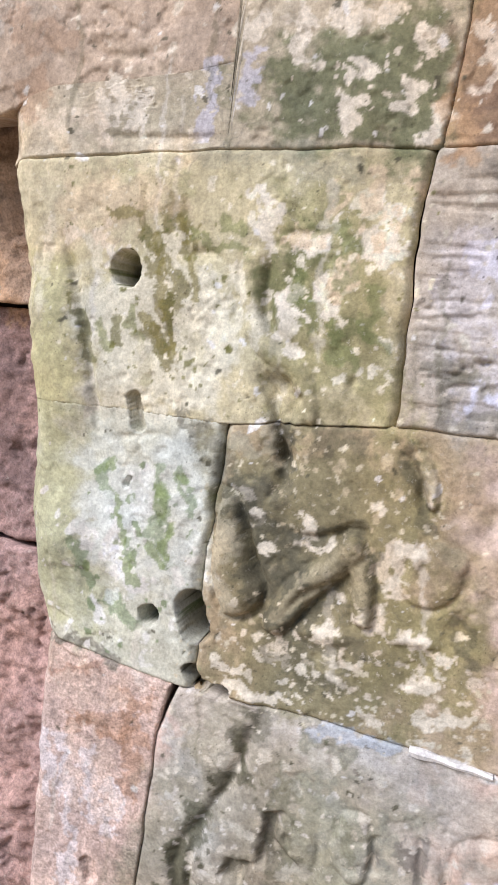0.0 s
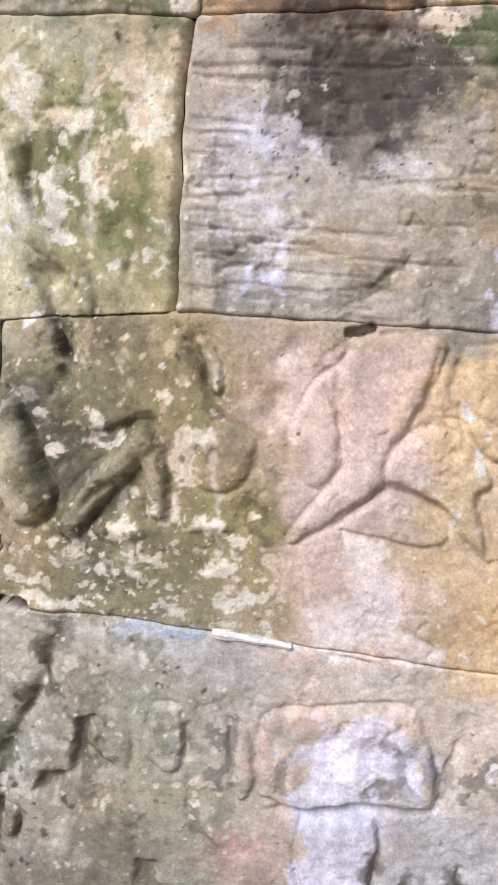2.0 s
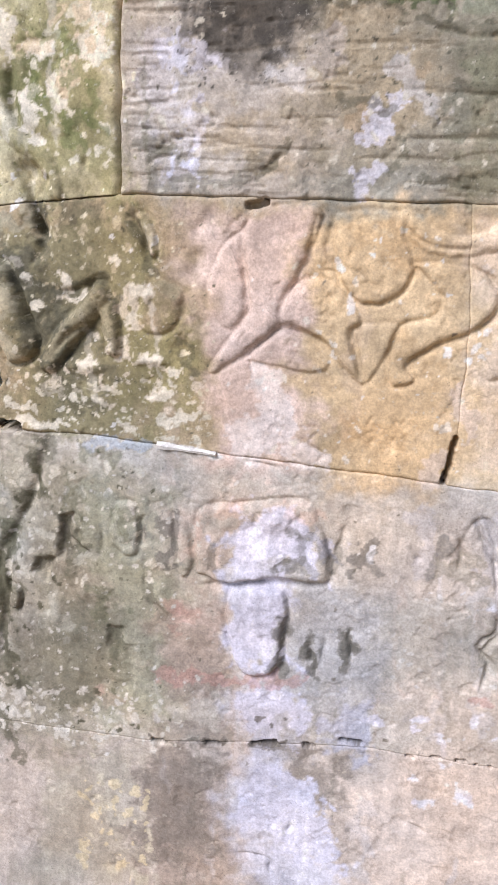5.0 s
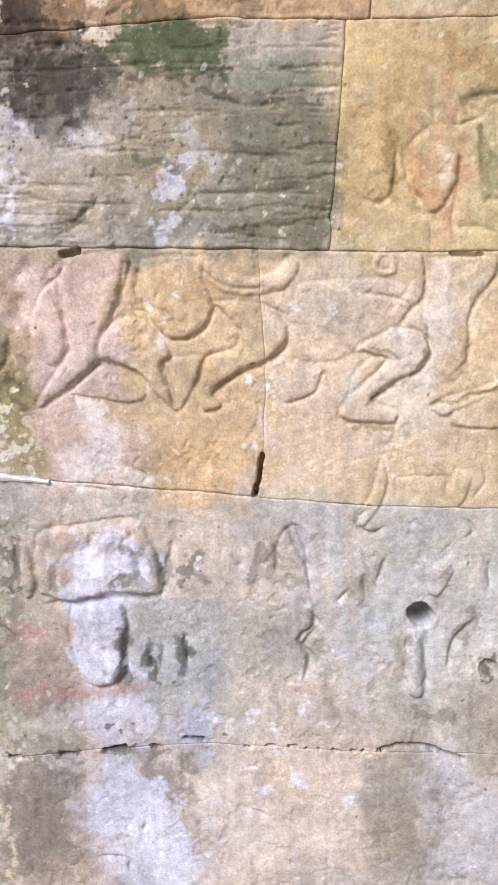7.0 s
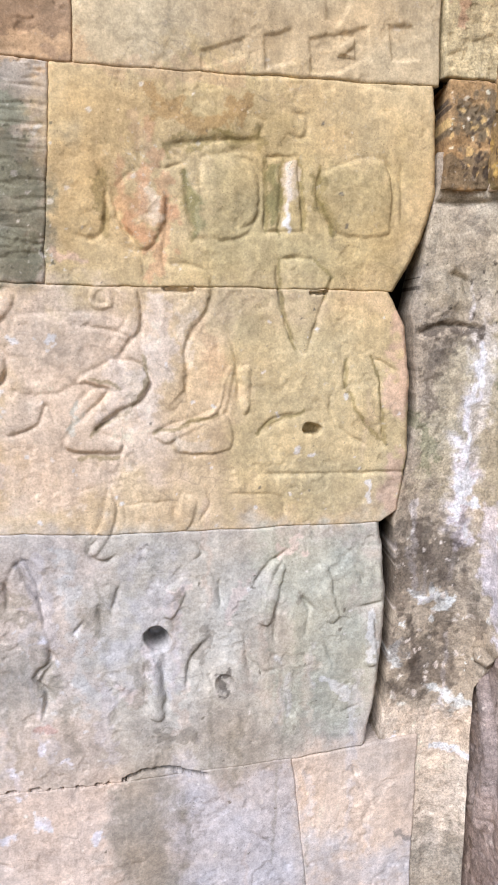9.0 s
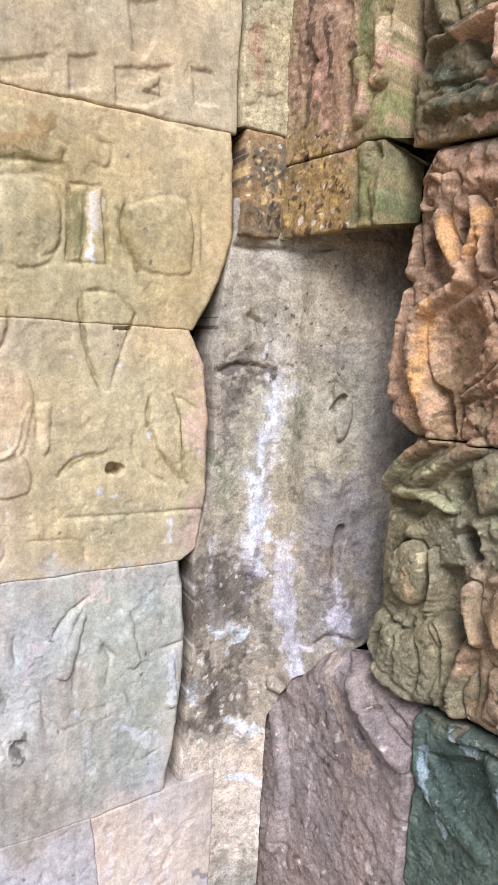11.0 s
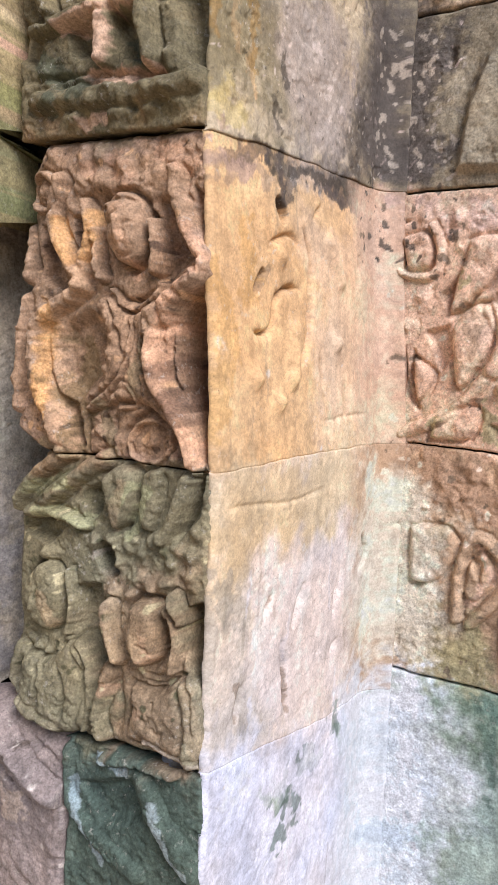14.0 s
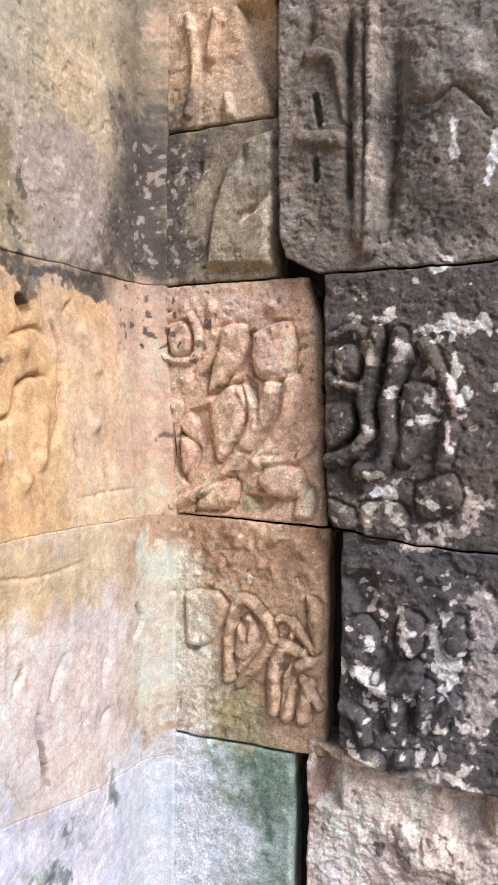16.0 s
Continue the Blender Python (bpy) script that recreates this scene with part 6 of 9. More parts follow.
stain_or_shade("A", "f6f0e6", .007, .9, .8, "1.610,1.174 1.612,1.146")
stain_or_shade("A", "f6f0e6", .007, .9, .8, "1.462,1.247")
stain_or_shade("A", "cdd0c0", .008, .6, .5, "1.064,1.343 1.048,1.292")
stain_or_shade("A", "ecc6b4", .03, .5, .5, "1.666,1.520 1.677,1.437 1.668,1.331")
stain_or_shade("A", "ecc6b4", .03, .5, .5, "1.663,1.223 1.658,1.134")
spots("A", "f4eadc", 40, .001, .004, 50, "0.900,1.122 1.693,1.510")
field("A", "b4ab92", .04, .8, .6, "0.195,1.121 0.445,1.097 0.466,0.916 0.408,0.567 0.169,0.532")
field("A", "9f9a84", .03, .6, .7, "0.293,1.064 0.445,1.076 0.443,0.706 0.294,0.675")
field("A", "d9c3b2", .03, .7, .6, "0.466,1.035 0.702,1.056 0.704,1.025 0.519,0.997 0.509,0.920 0.466,0.916")
field("A", "d4bcae", .03, .6, .7, "0.411,0.888 0.552,0.891 0.543,0.707 0.421,0.703")
field("A", "e2e0ea", .02, .95, .5, "0.524,0.998 0.602,1.026 0.635,0.933 0.649,0.824 0.630,0.725 0.565,0.722 0.542,0.857")
field("A", "e0dfea", .03, .85, .7, "0.554,0.709 0.662,0.723 0.678,0.559 0.733,0.265 0.585,0.236 0.557,0.515")
field("A", "b9b7b6", .03, .7, .6, "0.646,0.912 0.848,0.923 0.858,0.760 0.804,0.626 0.687,0.620 0.651,0.733")
field("A", "d9cdc0", .04, .8, .4, "0.780,1.083 1.082,1.088 1.129,0.628 0.889,0.603 0.833,0.845")
field("A", "cdbfae", .03, .5, .5, "0.722,1.058 0.781,1.063 0.787,0.948 0.727,0.942")
stain_or_shade("A", "d8d8d2", .02, .6, .4, "1.027,1.074 1.066,0.765")
# darker tone along the cuts and pits of the lower block
stain_or_shade("A", "77726a", .016, .7, .8, "0.623,1.007 0.645,0.966 0.635,0.944")
stain_or_shade("A", "77726a", .016, .7, .8, "0.747,0.955 0.775,0.990")
stain_or_shade("A", "77726a", .016, .7, .8, "0.223,0.981 0.216,0.936")
stain_or_shade("A", "77726a", .016, .7, .8, "0.374,0.984 0.373,0.940")
stain_or_shade("A", "77726a", .016, .7, .8, "0.423,0.999 0.428,0.923")
stain_or_shade("A", "7d7668", .014, .6, .8, "0.638,0.823 0.630,0.742")
stain_or_shade("A", "7d7668", .014, .6, .8, "0.692,0.795 0.696,0.739")
stain_or_shade("A", "7d7668", .014, .6, .8, "0.753,0.825 0.760,0.770")
stain_or_shade("A", "7d7668", .014, .6, .8, "0.444,0.834 0.466,0.826")
stain_or_shade("A", "7d7668", .014, .6, .8, "0.319,0.774 0.342,0.741")
stain_or_shade("A", "f7f5f4", .006, .9, .7, "0.780,0.985 0.786,0.964")
stain_or_shade("A", "f7f5f4", .006, .9, .7, "0.986,0.906")
stain_or_shade("A", "efeaf0", .010, .75, .9, "0.884,0.684 0.894,0.679")
stain_or_shade("A", "efeaf0", .010, .75, .9, "0.978,0.697")
stain_or_shade("A", "efeaf0", .010, .75, .9, "0.926,0.655 0.933,0.633")
stain_or_shade("A", "efeaf0", .010, .75, .9, "0.939,0.622")
spots("A", "eceae8", 50, .002, .006, 51, "0.828,0.636 1.107,0.931")
spots("A", "e0d6c4", 90, .003, .013, 52, "0.175,0.211 0.454,0.672")
spots("A", "ded4c0", 24, .003, .009, 53, "0.187,0.702 0.409,0.933")
stain_or_shade("A", "9d8f80", .03, .6, .6, "0.409,0.678 0.543,0.707")
stain_or_shade("A", "9d8f80", .03, .6, .6, "0.420,0.594 0.545,0.587")
stain_or_shade("A", "6f665c", .008, .6, .8, "0.454,0.564 0.534,0.574")
stain_or_shade("A", "6f665c", .008, .6, .8, "0.590,0.576 0.645,0.586")
stain_or_shade("A", "6f665c", .008, .6, .8, "0.752,0.618 0.794,0.612")
stain_or_shade("A", "6f665c", .008, .6, .8, "0.678,0.571 0.721,0.589")
field("A", "cfcabb", .03, .8, .5, "1.082,1.092 1.627,1.078 1.652,0.649 1.463,0.623 1.100,0.622")
field("A", "c2c4b0", .03, .7, .6, "1.403,1.061 1.639,1.067 1.657,0.760 1.556,0.654 1.415,0.675")
field("A", "b7b0a4", .03, .6, .7, "1.123,0.752 1.323,0.729 1.462,0.672 1.417,0.626 1.122,0.632")
stain_or_shade("A", "ead8cb", .02, .7, .6, "1.188,0.853 1.188,0.830")
stain_or_shade("A", "ead8cb", .02, .7, .6, "1.134,0.786 1.166,0.773")
stain_or_shade("A", "ead8cb", .02, .7, .6, "1.340,0.939 1.361,0.984")
stain_or_shade("A", "ead8cb", .02, .7, .6, "1.448,1.060 1.469,1.071")
stain_or_shade("A", "ead8cb", .02, .7, .6, "1.230,0.977 1.220,0.943")
stain_or_shade("A", "eeeee8", .012, .8, .8, "1.539,0.772 1.551,0.765 1.575,0.745")
stain_or_shade("A", "eeeee8", .012, .8, .8, "1.576,0.733")
stain_or_shade("A", "eeeee8", .012, .8, .8, "1.434,0.819")
stain_or_shade("A", "eeeee8", .012, .8, .8, "1.625,0.905 1.630,0.821")
stain_or_shade("A", "8a8274", .012, .6, .8, "1.200,0.688 1.256,0.685")
stain_or_shade("A", "8a8274", .012, .6, .8, "1.297,0.895 1.276,0.849")
stain_or_shade("A", "8a8274", .012, .6, .8, "1.230,0.977 1.209,0.966")
stain_or_shade("A", "8a8274", .012, .6, .8, "1.474,0.946")
stain_or_shade("A", "8a8274", .012, .6, .8, "1.462,0.672")
stain_or_shade("A", "6f685f", .016, .8, .9, "1.327,0.794 1.327,0.779")
spots("A", "d8d0c4", 14, .001, .003, 72, "1.308,0.763 1.350,0.807")
field("A", "b8b09c", .03, .7, .7, "0.167,0.480 0.384,0.526 0.405,0.201 0.152,0.152")
field("A", "a8988a", .03, .8, .6, "0.396,0.528 0.556,0.565 0.585,0.236 0.417,0.204")
field("A", "bcaea0", .02, .6, .6, "0.678,0.559 0.743,0.569 0.746,0.508 0.702,0.501")
field("A", "e3d2c2", .04, .9, .4, "0.754,0.570 1.101,0.600 1.126,0.342 0.778,0.274")
stain_or_shade("A", "f1eeee", .012, .8, .7, "0.911,0.510")
stain_or_shade("A", "f1eeee", .012, .8, .7, "0.977,0.527 0.987,0.523")
stain_or_shade("A", "f1eeee", .012, .8, .7, "1.082,0.491")
stain_or_shade("A", "f1eeee", .012, .8, .7, "0.892,0.562")
field("A", "b8b1a6", .02, .8, .5, "1.111,0.591 1.257,0.599 1.260,0.322 1.110,0.336")
field("A", "d8d4d4", .03, .8, .5, "1.245,0.606 1.476,0.591 1.493,0.301 1.260,0.322")
field("A", "e6d4c0", .02, .8, .4, "1.487,0.609 1.752,0.630 1.769,0.395 1.508,0.403")
field("A", "dedcdc", .03, .7, .5, "1.502,0.397 1.770,0.381 1.777,0.275 1.506,0.300")
stain_or_shade("A", "f2efee", .012, .8, .7, "0.902,0.508")
stain_or_shade("A", "f2efee", .012, .8, .7, "0.973,0.533 0.979,0.545")
stain_or_shade("A", "f2efee", .012, .8, .7, "1.077,0.488")
stain_or_shade("A", "f2efee", .012, .8, .7, "0.882,0.558")
stain_or_shade("A", "85807a", .010, .6, .8, "1.144,0.433 1.156,0.426")
stain_or_shade("A", "85807a", .010, .6, .8, "1.307,0.342")
stain_or_shade("A", "85807a", .010, .6, .8, "1.703,0.413 1.741,0.397")
stain_or_shade("A", "85807a", .010, .6, .8, "1.411,0.443")
field("A", "e2c7b8", .03, .7, .5, "-0.162,1.125 0.039,1.121 0.036,0.815 -0.170,0.742")
stain_or_shade("A", "f3e6e0", .014, .8, .7, "-0.105,1.020 -0.089,0.932 -0.079,0.782")
stain_or_shade("A", "f3e6e0", .014, .8, .7, "-0.055,1.007 -0.042,0.899")
stain_or_shade("A", "f3e6e0", .014, .8, .7, "-0.135,1.012 -0.124,0.921")
stain_or_shade("A", "f3e6e0", .014, .8, .7, "-0.014,0.973 -0.012,0.881")
stain_or_shade("A", "c69e80", .02, .6, .8, "-0.087,1.052 0.007,1.060")
stain_or_shade("A", "c69e80", .02, .6, .8, "-0.024,1.105 0.031,1.110")
stain_or_shade("A", "c69e80", .02, .6, .8, "0.026,1.056 0.015,0.963")
stain_or_shade("A", "b98d74", .008, .5, .9, "-0.121,1.116 -0.046,1.144")
field("A", "a9a690", .03, .7, .7, "0.049,1.106 0.185,1.133 0.180,1.013 0.108,0.840 0.036,0.815")
stain_or_shade("A", "6f6c5c", .016, .7, .8, "0.179,1.106 0.162,1.016 0.110,0.921")
stain_or_shade("A", "6f6c5c", .016, .7, .8, "0.120,0.906 0.090,0.841")
stain_or_shade("A", "6f6c5c", .016, .7, .8, "0.227,0.959 0.237,0.945")
stain_or_shade("A", "d5d4cc", .016, .6, .9, "0.070,1.068 0.111,1.010")
stain_or_shade("A", "d5d4cc", .016, .6, .9, "0.120,0.906 0.153,0.935")
stain_or_shade("A", "d5d4cc", .016, .6, .9, "0.079,0.965")
stain_or_shade("A", "c8cfd6", .014, .6, .7, "0.281,1.134 0.342,1.135 0.386,1.139")
spots("N", "efe8da", 50, .002, .008, 54, "0.117,0.658 0.339,1.076")
spots("N", "6b6254", 40, .001, .006, 55, "0.154,1.440 0.379,1.678")
stain_or_shade("S", "6a6250", .04, .7, .9, "1.769,1.857 1.930,1.869")
stain_or_shade("S", "6a6250", .04, .7, .9, "1.760,1.761 1.950,1.770")
spots("S", "d8b87c", 60, .002, .008, 56, "1.730,1.753 1.997,1.910")
spots("S", "efe0c4", 30, .002, .005, 57, "1.730,1.753 1.997,1.910")
spots("S", "4d4238", 60, .002, .008, 58, "1.729,1.753 1.997,1.920")
stain_or_shade("S", "6a7048", .012, .7, .7, "1.862,2.207 1.861,2.102 1.854,1.972")
stain_or_shade("S", "a88068", .014, .6, .8, "1.758,2.109 1.749,2.026")
field("K", "7d6a4c", .02, .8, .7, "0.011,1.947 0.208,1.916 0.224,1.704 0.027,1.715")
spots("K", "d8b87c", 40, .002, .008, 70, "0.012,1.704 0.224,1.937")
spots("K", "4d4238", 40, .002, .008, 71, "0.012,1.704 0.224,1.937")
field("K", "87805c", .03, .6, .9, "0.181,1.872 0.337,1.851 0.335,1.703 0.193,1.711")
field("K", "8c8258", .02, .7, .7, "0.205,2.148 0.328,2.114 0.346,1.894 0.223,1.914")
stain_or_shade("K", "c09878", .014, .6, .8, "0.115,2.145 0.115,2.029 0.138,1.937")
stain_or_shade("K", "c09878", .014, .6, .8, "0.067,2.128 0.094,1.984")
stain_or_shade("K", "6d7650", .014, .7, .7, "0.221,2.126 0.228,2.033")
stain_or_shade("K", "6d7650", .014, .7, .7, "0.310,1.855 0.292,1.747")
stain_or_shade("K", "d0b890", .010, .6, .8, "0.218,1.980 0.228,1.931")
stain_or_shade("K", "d0b890", .010, .6, .8, "0.280,2.066 0.279,1.995")
stain_or_shade("K", "5a5040", .016, .6, .8, "0.053,2.092 0.096,1.964")
stain_or_shade("K", "5a5040", .016, .6, .8, "0.322,2.029 0.340,1.895")
field("P", "a88662", .02, .6, .5, "0.254,1.868 0.644,1.841 0.670,1.386 0.282,1.382")
stain_or_shade("P", "d0a880", .020, .6, .5, "0.432,1.634 0.373,1.591 0.363,1.518 0.397,1.447 0.418,1.394")
stain_or_shade("P", "d0a880", .020, .6, .5, "0.387,1.714 0.425,1.660")
stain_or_shade("P", "d0a880", .020, .6, .5, "0.458,1.710 0.431,1.651")
stain_or_shade("P", "d0a07c", .016, .6, .5, "0.623,1.715 0.645,1.668 0.590,1.606 0.584,1.526")
stain_or_shade("P", "d0a07c", .016, .6, .5, "0.607,1.478 0.650,1.408")
stain_or_shade("P", "8c8460", .012, .4, .7, "0.468,1.469 0.494,1.393")
stain_or_shade("P", "8c8460", .012, .4, .7, "0.342,1.397 0.424,1.386")
stain_or_shade("P", "8c8460", .012, .4, .7, "0.552,1.558 0.545,1.491")
# brown stain in the upper figure's hollows, their shade painted in with it
stain_or_shade("P", "6e5240", .02, .5, .6, "0.639,1.606 0.651,1.480")
stain_or_shade("P", "6e5240", .02, .5, .6, "0.351,1.698")
stain_or_shade("P", "6e5240", .02, .5, .6, "0.596,1.693")
stain_or_shade("P", "c09472", .02, .5, .7, "0.497,1.821 0.520,1.779")
stain_or_shade("P", "c09472", .02, .5, .7, "0.442,1.811")
stain_or_shade("P", "c09472", .02, .5, .7, "0.579,1.827 0.618,1.807")
stain_or_shade("P", "c09472", .02, .5, .7, "0.519,1.698 0.531,1.664")
field("P", "7f785c", .02, .7, .6, "0.255,1.359 0.671,1.370 0.679,1.242 0.468,1.201 0.468,0.919 0.267,0.936")
field("P", "9a8064", .02, .7, .5, "0.503,1.208 0.669,1.240 0.686,0.949 0.480,0.923")
stain_or_shade("P", "a8a67c", .014, .7, .6, "0.325,1.319 0.414,1.348")
stain_or_shade("P", "a8a67c", .014, .7, .6, "0.520,1.326 0.541,1.346")
stain_or_shade("P", "a8a67c", .014, .7, .6, "0.353,1.284 0.453,1.281")
stain_or_shade("P", "a8a67c", .014, .7, .6, "0.533,1.275 0.573,1.342")
# hollows of the lower figure: dark stain plus painted shade
stain_or_shade("P", "6a5c44", .02, .6, .6, "0.657,1.187 0.668,1.089")
stain_or_shade("P", "6a5c44", .02, .6, .6, "0.470,1.155 0.473,1.091")
stain_or_shade("P", "d0c0aa", .004, .5, .6, "0.458,1.222 0.463,1.235")
stain_or_shade("P", "d0c0aa", .004, .5, .6, "0.581,0.966 0.614,0.959 0.666,0.950")
stain_or_shade("P", "c2a080", .014, .5, .6, "0.577,1.152 0.585,1.101")
stain_or_shade("P", "c2a080", .014, .5, .6, "0.568,1.007")
stain_or_shade("P", "c2a080", .014, .5, .6, "0.499,1.024")
spots("P", "c0b48c", 50, .002, .006, 60, "0.270,1.005 0.673,1.322")
spots("P", "5d5a40", 50, .002, .008, 61, "0.270,1.005 0.673,1.322")
field("P", "4f5c50", .02, .8, .5, "0.406,0.899 0.677,0.928 0.677,0.752 0.403,0.625")
stain_or_shade("P", "a7b4b2", .010, .8, .7, "0.427,0.856 0.436,0.790 0.488,0.732")
stain_or_shade("P", "a7b4b2", .010, .8, .7, "0.597,0.871 0.633,0.795 0.676,0.759")
stain_or_shade("P", "a7b4b2", .010, .8, .7, "0.481,0.904 0.529,0.893")
field("P", "6b6248", .02, .7, .6, "0.299,2.088 0.635,2.011 0.642,1.879 0.319,1.869")
stain_or_shade("P", "d8b090", .012, .7, .6, "0.393,2.013 0.477,2.024 0.538,2.029")
stain_or_shade("P", "d8b090", .012, .7, .6, "0.477,2.016 0.478,1.957")
stain_or_shade("P", "d8b090", .012, .7, .6, "0.439,1.874 0.472,1.877")
stain_or_shade("P", "d8b090", .012, .7, .6, "0.448,1.938 0.574,1.924")
stain_or_shade("P", "4a5240", .02, .6, .7, "0.340,1.978 0.437,1.919")
stain_or_shade("P", "4a5240", .02, .6, .7, "0.521,1.976 0.542,1.956")
stain_or_shade("P", "4a5240", .02, .6, .7, "0.368,1.905")
field("R", "ecc08a", .03, .8, .4, "1.829,1.754 2.138,1.770 2.246,1.706 2.186,1.456 1.952,1.395 1.837,1.397")
field("R", "ecc8a2", .03, .8, .5, "2.155,1.764 2.454,1.802 2.531,1.393 2.188,1.394 2.213,1.620")
field("R", "dcc4a0", .03, .8, .4, "1.838,1.382 2.587,1.363 2.544,1.201 2.232,1.242 2.009,1.225 1.840,1.285")
field("R", "b8ae9c", .02, .7, .7, "1.906,1.298 1.995,1.237 2.000,1.099 1.911,1.100 1.897,1.216")
field("R", "ead9ce", .04, .8, .5, "2.009,1.225 2.597,1.232 2.685,0.832 2.110,0.894 1.989,1.010")
field("R", "cfc4b8", .03, .6, .6, "1.865,1.141 1.987,1.075 1.992,0.916 1.848,0.956")
field("R", "e6e4ec", .04, .9, .4, "1.848,0.948 2.111,0.874 2.569,0.844 2.721,0.347 1.850,0.840")
stain_or_shade("R", "5f7564", .018, .7, .9, "2.329,0.870 2.354,0.802")
stain_or_shade("R", "5f7564", .018, .7, .9, "2.196,0.825 2.252,0.811")
stain_or_shade("R", "5f7564", .018, .7, .9, "2.097,0.809 2.182,0.757")
stain_or_shade("R", "5f7564", .018, .7, .9, "2.184,0.713 2.117,0.718")
field("R", "8d8468", .03, .7, .6, "1.822,2.045 1.931,2.078 1.984,1.967 1.937,1.860 1.827,1.852")
field("R", "d0b878", .02, .8, .7, "1.826,1.890 1.936,1.901 2.014,1.890 1.914,1.854 1.827,1.845")
field("R", "b4a494", .04, .8, .5, "2.061,2.136 2.280,2.152 2.376,1.946 2.201,1.872 2.101,1.895 2.051,2.008")
field("R", "7d7460", .02, .6, .7, "1.954,2.105 2.060,2.154 2.071,1.887 2.000,1.877")
stain_or_shade("R", "e0b888", .016, .7, .7, "1.997,1.980 1.985,1.941")
stain_or_shade("R", "e0b888", .016, .7, .7, "1.945,2.011 1.958,1.991")
stain_or_shade("R", "544e48", .05, .7, .55, "2.430,2.177 2.484,2.092 2.441,1.998 2.520,1.935")
stain_or_shade("R", "544e48", .05, .7, .55, "2.525,2.237 2.571,1.971")
stain_or_shade("R", "544e48", .05, .7, .55, "2.372,2.012 2.408,1.966")
stain_or_shade("R", "544e48", .05, .7, .55, "2.238,1.870 2.358,1.876")
stain_or_shade("R", "4c4642", .020, .75, .58, "2.058,1.838 2.118,1.843 2.105,1.784")
stain_or_shade("R", "4c4642", .020, .75, .58, "2.336,1.882 2.497,1.894")
stain_or_shade("R", "4c4642", .020, .75, .58, "2.451,1.849 2.579,1.861")
stain_or_shade("R", "4c4642", .020, .75, .58, "2.406,1.818")
stain_or_shade("R", "4c4642", .020, .75, .58, "2.167,1.859 2.316,1.867")
stain_or_shade("R", "a89078", .02, .6, .7, "1.849,1.797 2.002,1.825 2.044,1.808")
stain_or_shade("R", "f4ecdc", .010, .6, .5, "1.918,1.309")
stain_or_shade("R", "f4ecdc", .010, .6, .5, "1.910,1.558")
stain_or_shade("R", "f4ecdc", .010, .6, .5, "2.034,1.516")
stain_or_shade("R", "f4ecdc", .010, .6, .5, "1.968,1.288")
spots("R", "f0e4d4", 30, .001, .005, 62, "1.850,0.876 2.514,1.743")
field("Q", "c9a588", .03, .7, .6, "0.709,1.882 1.045,1.847 1.062,1.392 0.728,1.400")
field("Q", "d8b8a8", .02, .6, .7, "0.751,1.866 1.034,1.836 1.022,1.802 0.846,1.812")
field("Q", "d8b8a8", .02, .6, .7, "0.924,1.761 0.974,1.759 0.974,1.666 0.924,1.667")
stain_or_shade("Q", "8f7a60", .016, .6, .8, "0.950,1.643 0.925,1.573")
stain_or_shade("Q", "8f7a60", .016, .6, .8, "0.860,1.645 0.848,1.573")
stain_or_shade("Q", "8f7a60", .016, .6, .8, "0.898,1.786")
stain_or_shade("Q", "8f7a60", .016, .6, .8, "0.780,1.694")
stain_or_shade("Q", "7f8458", .016, .6, .7, "0.888,1.466 0.901,1.408")
stain_or_shade("Q", "7f8458", .016, .6, .7, "0.783,1.427")
stain_or_shade("Q", "7f8458", .016, .6, .7, "0.820,1.717")
field("Q", "9c7e64", .02, .8, .7, "0.770,1.365 1.068,1.358 1.069,1.234 0.851,1.250 0.757,1.279")
field("Q", "8b8560", .03, .8, .6, "0.731,1.031 0.879,1.050 0.957,0.908 0.801,0.894 0.746,0.934")
stain_or_shade("Q", "c9a890", .012, .6, .5, "0.891,1.194 0.929,1.139 0.879,1.074")
stain_or_shade("Q", "c9a890", .012, .6, .5, "0.980,1.121 0.968,1.038")
stain_or_shade("Q", "c9a890", .012, .6, .5, "1.035,1.105 1.041,1.037")
stain_or_shade("Q", "b0a88c", .014, .6, .6, "0.771,1.207 0.825,1.212 0.772,1.121")
field("Q", "5d6e58", .02, .7, .8, "0.801,0.894 0.982,0.901 0.983,0.808 0.908,0.746 0.881,0.836")
field("Q", "c3c4c2", .03, .7, .7, "0.719,0.880 0.828,0.886 0.882,0.741 0.909,0.618 0.722,0.574")
stain_or_shade("Q", "56685a", .014, .7, .9, "0.932,0.822 0.946,0.731")
stain_or_shade("Q", "56685a", .014, .7, .9, "0.907,0.876 0.957,0.850")
stain_or_shade("Q", "56685a", .014, .7, .9, "0.947,0.672")
field("Q", "5b534a", .02, .8, .9, "0.561,2.288 0.775,2.229 0.791,1.924 0.709,1.894 0.564,1.930")
field("Q", "9c927c", .02, .7, .6, "0.803,2.128 0.945,2.180 0.947,1.911 0.805,1.923")
stain_or_shade("Q", "d8c8b0", .010, .7, .7, "0.946,2.051 0.883,2.011")
stain_or_shade("Q", "d8c8b0", .010, .7, .7, "0.945,2.191 0.935,1.924")
stain_or_shade("Q", "d8c8b0", .010, .7, .7, "0.855,2.264 0.842,2.243")
field("Q", "c9a888", .02, .7, .6, "0.745,2.478 0.879,2.438 0.932,2.240 0.761,2.256")
spots("Q", "e6cfc0", 40, .002, .006, 63, "0.576,1.912 0.792,2.260")
spots("Q", "4a443c", 40, .002, .007, 64, "0.594,1.742 0.793,1.928")
stain_or_shade("L", "d9b088", .04, .6, .7, "-0.392,1.713 -0.365,1.657")
